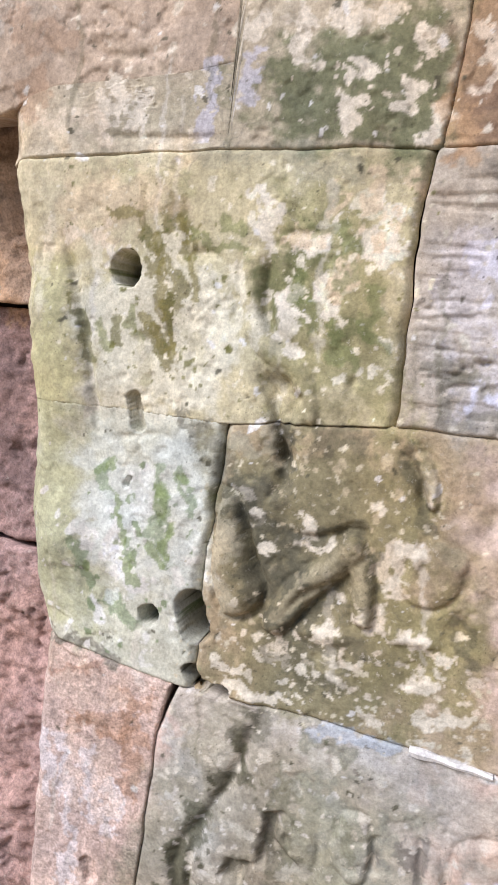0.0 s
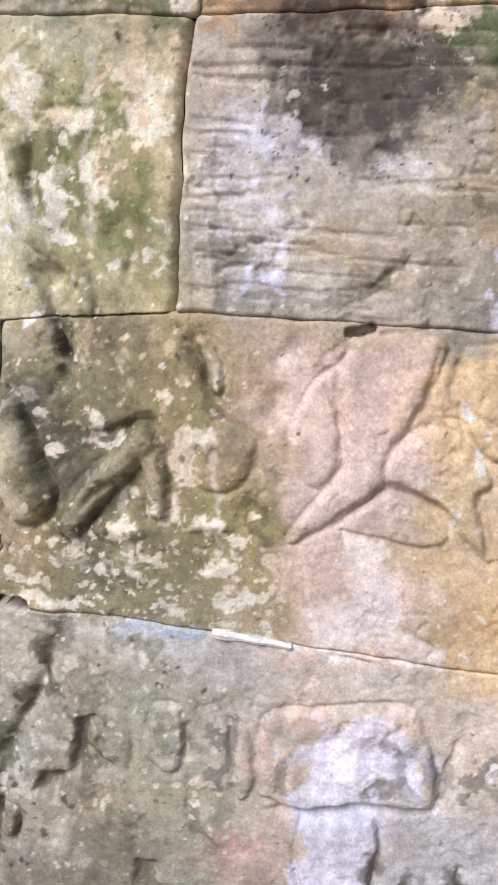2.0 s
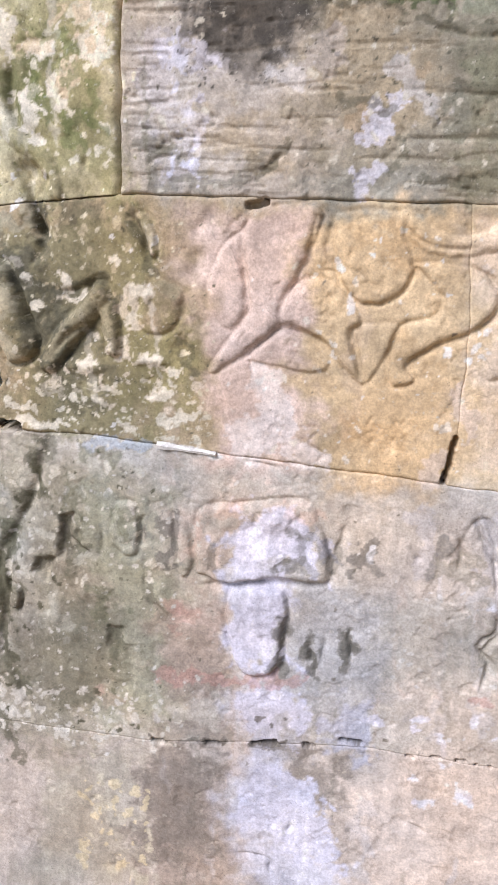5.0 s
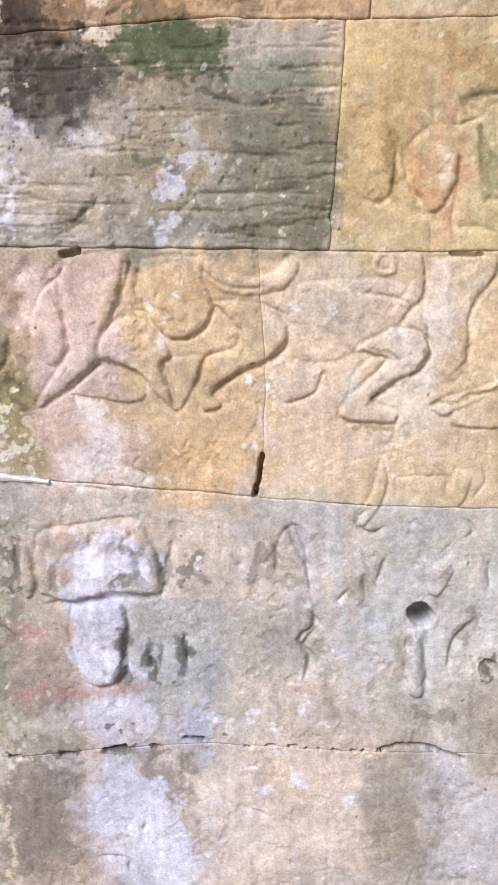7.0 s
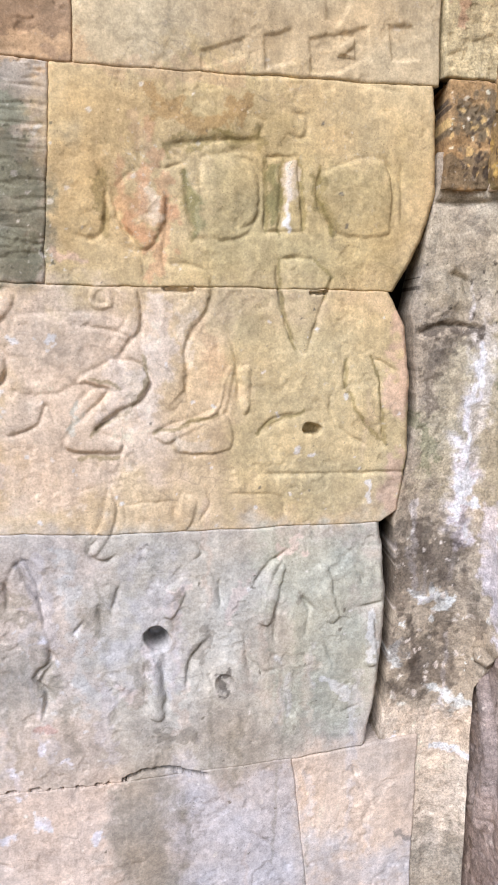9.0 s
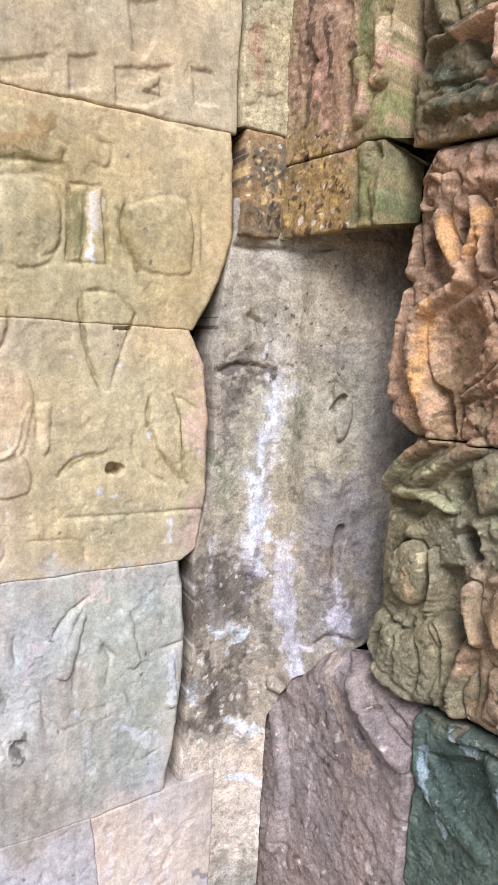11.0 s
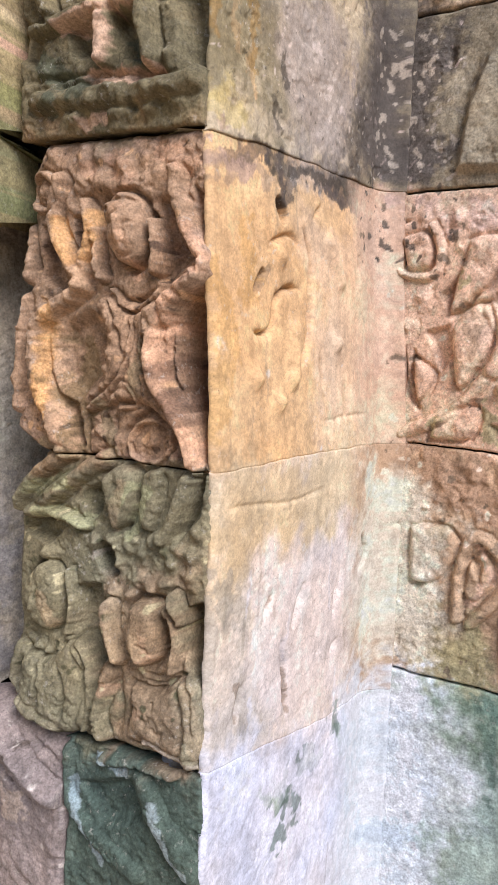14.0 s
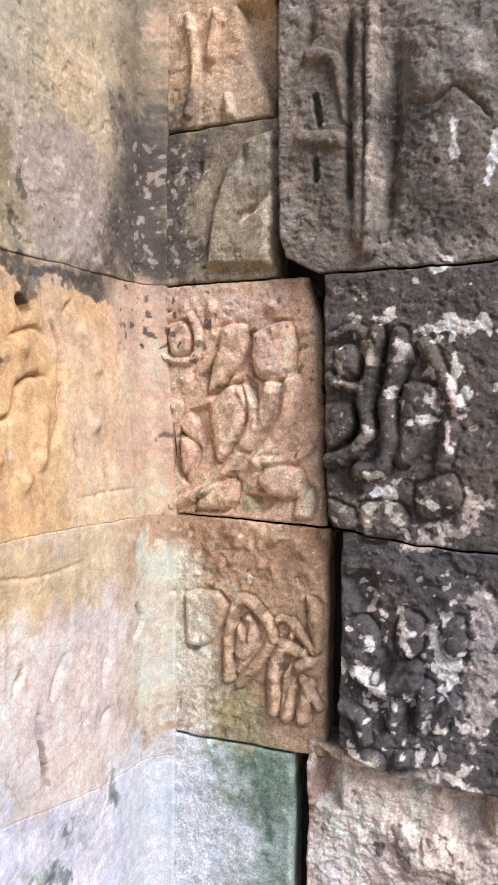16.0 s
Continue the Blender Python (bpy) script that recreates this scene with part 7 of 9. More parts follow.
# the crevice's shade is painted on here, not cut
stain_or_shade("L", "7c6660", .04, .7, .7, "-0.383,1.547 -0.348,1.350")
field("R", "dfb890", 0.04, 0.85, 0.8, "2.36,1.39 2.56,1.39 2.56,1.84 2.40,1.84")
stain_or_shade("R", "4e4842", 0.035, 0.65, 0.55, "2.28,1.86 2.40,1.84 2.56,1.83")
field("K", "9c9088", 0.03, 0.6, 0.7, "-0.1,0.4 0.06,0.4 0.14,0.8 0.10,0.95 -0.1,0.85")
stain_or_shade("K", "b9a490", 0.02, 0.7, 0.7, "0.16,0.92 0.22,0.84 0.31,0.76")
spots("K", "5f5248", 60, 0.003, 0.012, 73, "-0.05,0.2 0.42,0.9")
spots("K", "c9bcae", 50, 0.002, 0.010, 74, "-0.05,0.2 0.42,0.9")
spots("P", "5a4636", 60, 0.002, 0.007, 75, "0.28,1.40 0.66,1.84")
spots("P", "d2a87c", 50, 0.002, 0.006, 76, "0.28,1.40 0.66,1.84")
spots("D", "e0d4c6", 40, 0.002, 0.010, 77, "1.10,1.38 1.5,1.86")
spots("D", "d6cabe", 50, 0.003, 0.012, 78, "1.12,0.92 1.5,1.36")
spots("D", "9a8e80", 160, 0.003, 0.012, 79, "0.98,1.88 1.6,2.5")
spots("Q", "6b5c4a", 90, 0.002, 0.008, 80, "0.70,0.92 1.06,1.86")
spots("Q", "dcc0a8", 90, 0.002, 0.007, 81, "0.70,0.92 1.06,1.86")
spots("A", "f0ebe2", 120, 0.001, 0.005, 82, "0.3,0.4 1.65,1.5")
spots("A", "7f7768", 120, 0.001, 0.004, 83, "0.3,0.4 1.65,1.85")
stain_or_shade("D", "e8ddd0", .010, .9, .8, "1.262,1.756 1.298,1.770 1.368,1.761")
stain_or_shade("D", "e8ddd0", .010, .9, .8, "1.308,1.785 1.318,1.738")
stain_or_shade("D", "e8ddd0", .010, .9, .8, "1.367,1.771 1.377,1.755")
stain_or_shade("D", "e8ddd0", .010, .9, .8, "1.177,1.787 1.204,1.791")
stain_or_shade("D", "e8ddd0", .010, .9, .8, "1.226,1.726 1.228,1.715")
stain_or_shade("D", "e8ddd0", .010, .9, .8, "1.206,1.647")
stain_or_shade("D", "e8ddd0", .010, .9, .8, "1.217,1.624")
stain_or_shade("D", "e8ddd0", .010, .9, .8, "1.269,1.594 1.284,1.599")
stain_or_shade("D", "e8ddd0", .010, .9, .8, "1.248,1.586")
stain_or_shade("D", "e8ddd0", .010, .9, .8, "1.255,1.442 1.286,1.438")
stain_or_shade("D", "e8ddd0", .010, .9, .8, "1.218,1.478")
stain_or_shade("D", "e8ddd0", .010, .9, .8, "1.164,1.476 1.186,1.479")
stain_or_shade("D", "e8ddd0", .010, .9, .8, "1.175,1.450 1.208,1.448")
stain_or_shade("D", "e8ddd0", .010, .9, .8, "1.349,1.645 1.339,1.614")
stain_or_shade("D", "e2d0c4", .012, .85, .7, "1.316,1.697 1.319,1.635 1.325,1.594")
stain_or_shade("D", "e2d0c4", .012, .85, .7, "1.315,1.573 1.310,1.532")
stain_or_shade("D", "e2d0c4", .012, .85, .7, "1.284,1.630")
stain_or_shade("D", "c0b4a0", .014, .7, .7, "1.095,1.704 1.118,1.660 1.152,1.648")
stain_or_shade("D", "c0b4a0", .014, .7, .7, "1.162,1.745 1.167,1.702")
stain_or_shade("D", "c0b4a0", .014, .7, .7, "1.142,1.530 1.174,1.562")
stain_or_shade("D", "c0b4a0", .014, .7, .7, "1.208,1.425 1.219,1.393")
stain_or_shade("D", "c0b4a0", .014, .7, .7, "1.154,1.390 1.165,1.423")
stain_or_shade("D", "c8b8a8", .016, .75, .8, "1.242,1.357 1.322,1.373 1.380,1.432")
stain_or_shade("D", "c8b8a8", .016, .75, .8, "1.351,1.441")
stain_or_shade("D", "dcd2c6", .016, .9, .9, "1.226,1.219 1.244,1.158")
stain_or_shade("D", "dcd2c6", .016, .9, .9, "1.288,1.200 1.299,1.159 1.315,1.089")
stain_or_shade("D", "dcd2c6", .016, .9, .9, "1.324,1.142 1.294,1.117")
stain_or_shade("D", "dcd2c6", .016, .9, .9, "1.118,1.105 1.140,1.110")
stain_or_shade("D", "dcd2c6", .016, .9, .9, "1.168,1.090 1.190,1.061")
stain_or_shade("D", "dcd2c6", .016, .9, .9, "1.167,1.171 1.173,1.160")
stain_or_shade("D", "dcd2c6", .016, .9, .9, "1.303,1.232")
stain_or_shade("D", "b9aca2", .03, .7, .8, "1.372,1.259 1.378,1.128 1.375,1.026")
stain_or_shade("D", "d8cdc0", .012, .8, .9, "1.125,0.943 1.180,0.926")
stain_or_shade("D", "d8cdc0", .012, .8, .9, "1.265,0.956")
stain_or_shade("D", "d8cdc0", .012, .8, .9, "1.316,0.934 1.366,0.913")
stain_or_shade("D", "d8cdc0", .012, .8, .9, "1.269,1.010")
stain_or_shade("D", "d8cdc0", .012, .8, .9, "1.300,1.025")
stain_or_shade("D", "d8cdc0", .012, .8, .9, "1.345,1.032")
stain_or_shade("D", "e8ded2", .008, .95, .6, "1.277,2.142 1.279,2.108")
stain_or_shade("D", "e8ded2", .008, .95, .6, "1.315,2.144 1.316,2.077")
stain_or_shade("D", "e8ded2", .008, .95, .6, "1.388,2.107 1.380,2.017")
stain_or_shade("D", "e8ded2", .008, .95, .6, "1.307,1.888 1.287,1.895")
stain_or_shade("D", "e8ded2", .008, .95, .6, "1.287,1.874 1.302,1.871")
stain_or_shade("D", "a89c8a", .010, .7, .7, "1.162,2.323 1.164,2.173 1.161,2.023 1.160,1.916")
stain_or_shade("D", "8f7f6c", .02, .7, .7, "0.991,2.290 1.005,2.064")
stain_or_shade("D", "8f7f6c", .02, .7, .7, "1.022,2.146 1.102,2.137")
stain_or_shade("D", "8f7f6c", .02, .7, .7, "1.011,2.086 1.023,2.040")
stain_or_shade("D", "8f7f6c", .02, .7, .7, "1.082,1.934 1.149,1.907")
field("D", "6a6054", .03, .6, .7, "0.978,2.427 1.111,2.398 1.116,1.920 1.012,1.930")
field("D", "403c38", .02, .7, .8, "1.168,2.194 1.274,2.176 1.345,2.042 1.366,1.888 1.182,1.914")
field("D", "3a3633", .02, .6, .9, "1.205,1.743 1.218,1.467 1.109,1.464 1.079,1.639")
field("D", "dcc8b8", .03, .9, .5, "1.109,0.891 1.223,0.902 1.327,0.875 1.317,0.800 1.225,0.719 1.116,0.693")
# brownish shadow on the narrow set-back stone, painted as colour
field("D", "8d7466", .02, .8, .4, "1.045,0.924 1.105,0.901 1.106,0.819 1.046,0.818")
field("D", "cfc8c0", .03, .8, .6, "1.046,0.807 1.115,0.821 1.116,0.693 1.048,0.676")
stain_or_shade("D", "5a5048", .012, .7, .8, "1.224,0.801 1.246,0.753")
stain_or_shade("D", "5a5048", .012, .7, .8, "1.182,0.760")
spots("D", "d8ccc0", 60, .002, .007, 66, "1.099,0.909 1.395,1.311")
spots("D", "8a7e70", 80, .002, .008, 67, "0.984,1.876 1.386,2.426")
spots("D", "9a8c7c", 80, .002, .006, 68, "1.094,1.372 1.391,1.857")
field("Q", "d8ccb6", 0.03, 0.9, 0.8, "0.6,0.95 0.79,0.95 0.82,1.15 0.78,1.30 0.6,1.36")
field("Q", "d4d8dc", 0.03, 0.8, 0.8, "0.5,0.0 0.84,0.0 0.85,0.5 0.80,0.92 0.5,0.92")
# deep strip beside the arris, shade and stain in one colour
stain_or_shade("P", "6a4a38", .010, .5, .5, "0.638,1.578 0.646,1.498")
stain_or_shade("P", "6a4a38", .010, .5, .5, "0.647,1.610 0.649,1.547")
# ochre patina of the raised arms, strengthened where even light leaves them flat
stain_or_shade("P", "d8a468", .013, .8, .5, "0.373,1.607 0.354,1.560 0.352,1.489 0.370,1.405")
stain_or_shade("P", "d8a468", .013, .8, .5, "0.381,1.738 0.410,1.679")
stain_or_shade("P", "d8a468", .013, .8, .5, "0.456,1.742 0.445,1.682")
stain_or_shade("P", "dcae88", .013, .75, .5, "0.618,1.714 0.644,1.677 0.609,1.631 0.587,1.602 0.576,1.544 0.595,1.487 0.633,1.440 0.652,1.393")
# oval hollow and right strip: stain darkened further to give their shade
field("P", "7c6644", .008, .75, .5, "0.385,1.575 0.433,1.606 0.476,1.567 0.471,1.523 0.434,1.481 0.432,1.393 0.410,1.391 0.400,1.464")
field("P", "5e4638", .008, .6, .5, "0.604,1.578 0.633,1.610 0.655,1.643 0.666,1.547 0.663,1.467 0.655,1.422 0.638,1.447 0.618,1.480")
stain_or_shade("P", "b89270", .014, .6, .6, "0.514,1.746 0.529,1.678")
stain_or_shade("P", "b89270", .014, .6, .6, "0.339,1.805")
stain_or_shade("P", "b89270", .014, .6, .6, "0.456,1.785")
stain_or_shade("P", "b89270", .014, .6, .6, "0.520,1.803")
stain_or_shade("P", "b09a78", .012, .6, .6, "0.577,1.156 0.575,1.111")
stain_or_shade("P", "b09a78", .012, .6, .6, "0.514,1.177 0.520,1.086")
stain_or_shade("P", "b09a78", .012, .6, .6, "0.652,1.063 0.676,0.962")
stain_or_shade("P", "b09a78", .012, .6, .6, "0.373,1.153 0.382,1.111")
stain_or_shade("P", "b09a78", .012, .6, .6, "0.528,1.351 0.507,1.285")
# olive in the lower hollows, shade included in the colour
stain_or_shade("P", "5c563c", .014, .6, .6, "0.473,1.176 0.479,1.084")
stain_or_shade("P", "5c563c", .014, .6, .6, "0.439,1.320 0.471,1.297")
stain_or_shade("P", "5c563c", .014, .6, .6, "0.337,1.304 0.412,1.363")
field("Q", "57504a", 0.03, 0.8, 0.9, "0.6,1.89 0.77,1.9 0.79,2.1 0.74,2.2 0.6,2.21")
spots("Q", "a89c8c", 60, 0.002, 0.010, 85, "0.67,1.9 0.8,2.2")
spots("R", "a0948a", 90, 0.002, 0.010, 86, "2.28,1.9 2.5,2.2")
spots("R", "8a7c66", 40, 0.002, 0.010, 87, "1.92,1.88 2.3,2.4")
drips("A", "e4e0e0", 26, 0.006, 0.022, 90, "0.35,0.2 1.65,1.0", 0.45)
drips("A", "8f8a78", 26, 0.004, 0.016, 91, "0.35,0.2 1.65,1.05", 0.40)
drips("A", "d8c0ac", 20, 0.006, 0.022, 92, "0.35,0.2 1.65,1.4", 0.35)
drips("A", "6d6a4c", 16, 0.003, 0.010, 93, "-0.35,0.9 0.45,2.2", 0.40)
drips("A", "efe6d6", 18, 0.004, 0.012, 94, "-0.35,0.9 0.45,2.2", 0.45)
drips("R", "efe9ea", 22, 0.005, 0.016, 95, "1.92,0.3 2.45,1.35", 0.5)
drips("R", "8c8470", 20, 0.003, 0.012, 96, "1.92,0.5 2.45,2.4", 0.4)
drips("N", "e6e2e2", 14, 0.005, 0.016, 97, "0.070,0.400 0.254,1.599", 0.5)
drips("N", "6f6458", 14, 0.003, 0.010, 98, "0.070,0.400 0.254,1.699", 0.45)
drips("K", "b8aca4", 14, 0.004, 0.014, 99, "0.0,0.2 0.42,0.9", 0.4)
spots("A", "efeae0", 160, 0.0015, 0.006, 100, "-0.35,0.9 0.4,2.3")
spots("A", "55513f", 140, 0.001, 0.005, 101, "-0.35,0.9 0.4,2.3")
stain_or_shade("A", "c8c0bc", .03, .4, .8, "0.454,1.753 0.483,1.734")
stain_or_shade("A", "c8c0bc", .03, .4, .8, "0.653,1.750 0.664,1.763")
field("A", "d6d2d2", .02, .5, .8, "1.113,1.014 1.208,1.033 1.221,0.805 1.123,0.787")
stain_or_shade("A", "d2ccca", .02, .55, .8, "0.859,1.059 0.875,0.957")
stain_or_shade("A", "d2ccca", .02, .55, .8, "0.974,1.049 0.999,0.865")
stain_or_shade("A", "d2ccca", .02, .55, .8, "1.092,0.790 1.115,0.660")
stain_or_shade("A", "efe9f0", .010, .8, .7, "0.885,0.661")
stain_or_shade("A", "efe9f0", .010, .8, .7, "0.976,0.533 0.992,0.530")
stain_or_shade("A", "efe9f0", .010, .8, .7, "0.895,0.508")
stain_or_shade("A", "efe9f0", .010, .8, .7, "1.082,0.491")
stain_or_shade("A", "efe9f0", .010, .8, .7, "0.802,0.666 0.813,0.662")
# dark colour in the chips stands in for the shade of their cuts
stain_or_shade("R", "8a7258", .006, .6, .6, "2.063,1.162 2.033,1.116")
stain_or_shade("R", "8a7258", .006, .6, .6, "2.122,1.018 2.134,0.941")
stain_or_shade("R", "8a7258", .006, .6, .6, "1.967,1.045 1.969,0.992")
stain_or_shade("R", "8a7258", .006, .6, .6, "2.022,1.652 2.042,1.681")
stain_or_shade("R", "a8b4a0", .012, .6, .7, "2.197,0.814 2.292,0.805")
stain_or_shade("R", "a8b4a0", .012, .6, .7, "2.051,0.842 2.114,0.780")
stain_or_shade("R", "a8b4a0", .012, .6, .7, "2.352,0.838 2.377,0.768")
stain_or_shade("R", "d9a860", .03, .5, .55, "1.896,1.663 1.935,1.550 1.902,1.450")
stain_or_shade("R", "d9a860", .03, .5, .55, "1.979,1.725 1.995,1.640")
stain_or_shade("A", "6f6a30", .008, .7, .8, "-0.130,1.678 -0.108,1.617 -0.088,1.588")
stain_or_shade("A", "6f6a30", .008, .7, .8, "-0.036,1.827 -0.022,1.761")
stain_or_shade("A", "6f6a30", .008, .7, .8, "-0.061,1.653 -0.050,1.615")
stain_or_shade("A", "6f6a30", .008, .7, .8, "0.017,1.689 0.025,1.645")
stain_or_shade("A", "d8cfae", .012, .7, .8, "0.044,1.661 0.058,1.602")
stain_or_shade("A", "d8cfae", .012, .7, .8, "0.244,1.733 0.254,1.706")
stain_or_shade("A", "d8cfae", .012, .7, .8, "-0.019,1.610 -0.006,1.565")
stain_or_shade("A", "d8cfae", .012, .7, .8, "0.262,1.821 0.278,1.802")
field("A", "96907c", .03, .6, .8, "0.082,1.044 0.240,1.095 0.280,0.787 0.221,0.494 0.058,0.466")
field("A", "a89484", .03, .5, .8, "0.260,0.882 0.520,0.878 0.533,0.705 0.274,0.643")
stain_or_shade("A", "5c5c44", .022, .6, .9, "0.114,0.957 0.094,0.811 0.105,0.659 0.146,0.623")
stain_or_shade("A", "5c5c44", .022, .6, .9, "0.175,1.071 0.191,1.020")
stain_or_shade("A", "5c5c44", .022, .6, .9, "0.089,0.570 0.116,0.485")
stain_or_shade("A", "d8d2c0", .012, .7, .9, "0.140,0.914 0.148,0.867")
stain_or_shade("A", "d8d2c0", .012, .7, .9, "0.183,0.784 0.245,0.782")
stain_or_shade("A", "d8d2c0", .012, .7, .9, "0.236,0.751")
stain_or_shade("A", "d8d2c0", .012, .7, .9, "0.120,0.734 0.129,0.705")
stain_or_shade("A", "d8d2c0", .012, .7, .9, "0.293,0.604 0.338,0.590")
stain_or_shade("A", "d8b4a4", .014, .6, .7, "0.407,0.825 0.440,0.839 0.458,0.813")
stain_or_shade("A", "d8b4a4", .014, .6, .7, "0.301,0.647 0.328,0.631")
spots("A", "e0d8c8", 50, .002, .006, 120, "0.101,0.581 0.543,1.132")
spots("A", "57543f", 60, .002, .007, 121, "0.084,0.557 0.403,1.131")
field("R", "e4c898", 0.04, 0.7, 0.7, "1.86,1.22 2.2,1.24 2.4,1.27 2.42,1.40 1.86,1.40")
field("N", "b5a98f", .02, .7, .7, "0.131,1.698 0.435,1.713 0.456,1.541 0.352,1.513 0.138,1.524")
field("N", "b2a98e", .02, .7, .7, "0.164,1.462 0.447,1.486 0.466,1.249 0.395,1.136 0.176,1.133")
field("N", "8c8682", .02, .75, .8, "0.366,1.247 0.496,1.271 0.504,0.915 0.441,0.924 0.384,0.996")
stain_or_shade("N", "cfc9c0", .042, .75, .3, "0.285,1.465 0.270,1.363 0.256,1.250 0.251,1.078")
stain_or_shade("N", "f2eef4", .014, .7, .4, "0.276,1.442 0.261,1.352 0.247,1.239 0.244,1.090")
stain_or_shade("N", "dcd6dc", .03, .6, .5, "0.320,1.125 0.333,0.987 0.364,0.899")
stain_or_shade("N", "dcd6dc", .03, .6, .5, "0.435,1.043 0.452,0.958")
stain_or_shade("N", "f0eaf2", .026, .75, .5, "0.258,1.193 0.255,1.054")
stain_or_shade("N", "f0eaf2", .026, .75, .5, "0.366,0.863 0.403,0.762 0.428,0.710")
stain_or_shade("N", "5e554a", .014, .75, .8, "0.151,1.472 0.206,1.482 0.276,1.473")
stain_or_shade("N", "5e554a", .014, .75, .8, "0.216,1.699 0.257,1.661")
stain_or_shade("N", "5e554a", .014, .75, .8, "0.160,1.080 0.181,1.008")
stain_or_shade("N", "5e554a", .014, .75, .8, "0.148,0.891 0.178,0.754")
stain_or_shade("N", "7c7264", .018, .7, .8, "0.172,1.419 0.169,1.333")
stain_or_shade("N", "7c7264", .018, .7, .8, "0.208,0.979 0.237,0.832")
stain_or_shade("N", "7c7264", .018, .7, .8, "0.267,0.982 0.307,0.864")
stain_or_shade("N", "7c7264", .018, .7, .8, "0.419,1.113 0.437,1.007")
stain_or_shade("N", "d8dcd8", .014, .85, .8, "0.151,0.949 0.228,0.923 0.211,0.897")
stain_or_shade("N", "d8dcd8", .014, .85, .8, "0.191,0.738 0.302,0.699 0.243,0.674")
stain_or_shade("N", "d8dcd8", .014, .85, .8, "0.126,0.829 0.133,0.793")
stain_or_shade("N", "7f8062", .02, .6, .8, "0.164,1.289 0.173,1.212")
stain_or_shade("N", "7f8062", .02, .6, .8, "0.344,1.424 0.341,1.357")
field("A", "a3a288", .02, .6, .8, "0.282,1.033 0.414,1.041 0.388,0.598 0.259,0.585")
field("A", "a89a88", .015, .45, .8, "0.384,0.814 0.540,0.818 0.552,0.721 0.390,0.706")
field("A", "b2aea2", .015, .6, .8, "0.815,0.894 0.977,0.905 1.009,0.766 0.819,0.746")
field("A", "a39c8e", .015, .65, .8, "1.127,0.641 1.234,0.652 1.266,0.305 1.151,0.289")
field("A", "948a7e", .012, .7, .9, "0.386,0.548 0.537,0.565 0.529,0.333 0.383,0.260")
field("A", "948a7e", .012, .7, .9, "0.684,0.593 0.791,0.602 0.756,0.437 0.699,0.518")
field("A", "e2e0ee", .008, .85, .7, "0.516,1.002 0.605,1.036 0.709,1.006 0.713,0.920 0.515,0.925")
field("A", "e2e0ee", .008, .85, .7, "0.545,0.889 0.637,0.892 0.644,0.755 0.616,0.722 0.565,0.746")
field("A", "e2e0ee", .008, .85, .7, "0.572,0.699 0.681,0.705 0.688,0.618 0.582,0.606")
field("A", "e2e0ee", .008, .85, .7, "0.595,0.559 0.694,0.557 0.746,0.486 0.741,0.371 0.641,0.345 0.593,0.430")
field("A", "cbc9d4", .010, .7, .8, "0.716,0.708 0.820,0.714 0.823,0.632 0.720,0.621")
# darker tone following the cut lines
stain_or_shade("A", "86827a", .012, .6, .8, "0.637,1.001 0.689,0.994 0.705,0.941")
stain_or_shade("A", "86827a", .012, .6, .8, "0.653,0.948 0.679,0.939")
stain_or_shade("A", "86827a", .012, .6, .8, "0.643,0.836 0.637,0.755 0.627,0.725")
stain_or_shade("A", "86827a", .012, .6, .8, "0.691,0.806 0.697,0.737")
stain_or_shade("A", "86827a", .012, .6, .8, "0.755,0.811 0.761,0.772")
stain_or_shade("A", "86827a", .012, .6, .8, "0.902,1.008 0.884,0.954")
stain_or_shade("A", "86827a", .012, .6, .8, "0.782,0.968 0.793,0.947")
stain_or_shade("A", "dcbca8", .014, .4, .5, "0.484,1.013 0.478,0.936")
stain_or_shade("A", "dcbca8", .014, .4, .5, "0.637,1.042 0.699,1.032")
stain_or_shade("A", "dcbca8", .014, .4, .5, "0.516,1.026 0.563,1.045")
stain_or_shade("A", "b89282", .012, .4, .8, "0.430,0.844 0.485,0.832")
stain_or_shade("A", "b89282", .012, .4, .8, "0.440,0.796")
stain_or_shade("A", "efeef4", .012, .9, .5, "0.885,0.679")
stain_or_shade("A", "efeef4", .012, .9, .5, "0.930,0.652")
stain_or_shade("A", "efeef4", .012, .9, .5, "0.980,0.695")
stain_or_shade("A", "efeef4", .012, .9, .5, "0.908,0.506")
stain_or_shade("A", "efeef4", .012, .9, .5, "0.976,0.531 0.989,0.524")
stain_or_shade("A", "efeef4", .012, .9, .5, "1.080,0.485")
stain_or_shade("A", "efeef4", .012, .9, .5, "0.886,0.557")
stain_or_shade("A", "efeef4", .012, .9, .5, "0.981,0.899")
stain_or_shade("A", "efeef4", .012, .9, .5, "1.022,0.653")
stain_or_shade("A", "efeef4", .012, .9, .5, "0.941,0.597")
stain_or_shade("A", "d9cfb6", .014, .8, .6, "0.282,0.378 0.321,0.389")
stain_or_shade("A", "d9cfb6", .014, .8, .6, "0.270,0.326")
stain_or_shade("A", "d9cfb6", .014, .8, .6, "0.391,0.315")
stain_or_shade("A", "d9cfb6", .014, .8, .6, "0.315,0.250")
stain_or_shade("A", "d9cfb6", .014, .8, .6, "0.376,0.231")
stain_or_shade("A", "d9cfb6", .014, .8, .6, "0.271,0.497")
stain_or_shade("A", "d9cfb6", .014, .8, .6, "0.298,0.409")
stain_or_shade("A", "d9cfb6", .014, .8, .6, "0.404,0.343")
stain_or_shade("A", "d9cfb6", .014, .8, .6, "0.300,0.449")
# darker tone over the row of small holes
stain_or_shade("A", "6f675c", .006, .8, .6, "0.399,0.560 0.422,0.562")
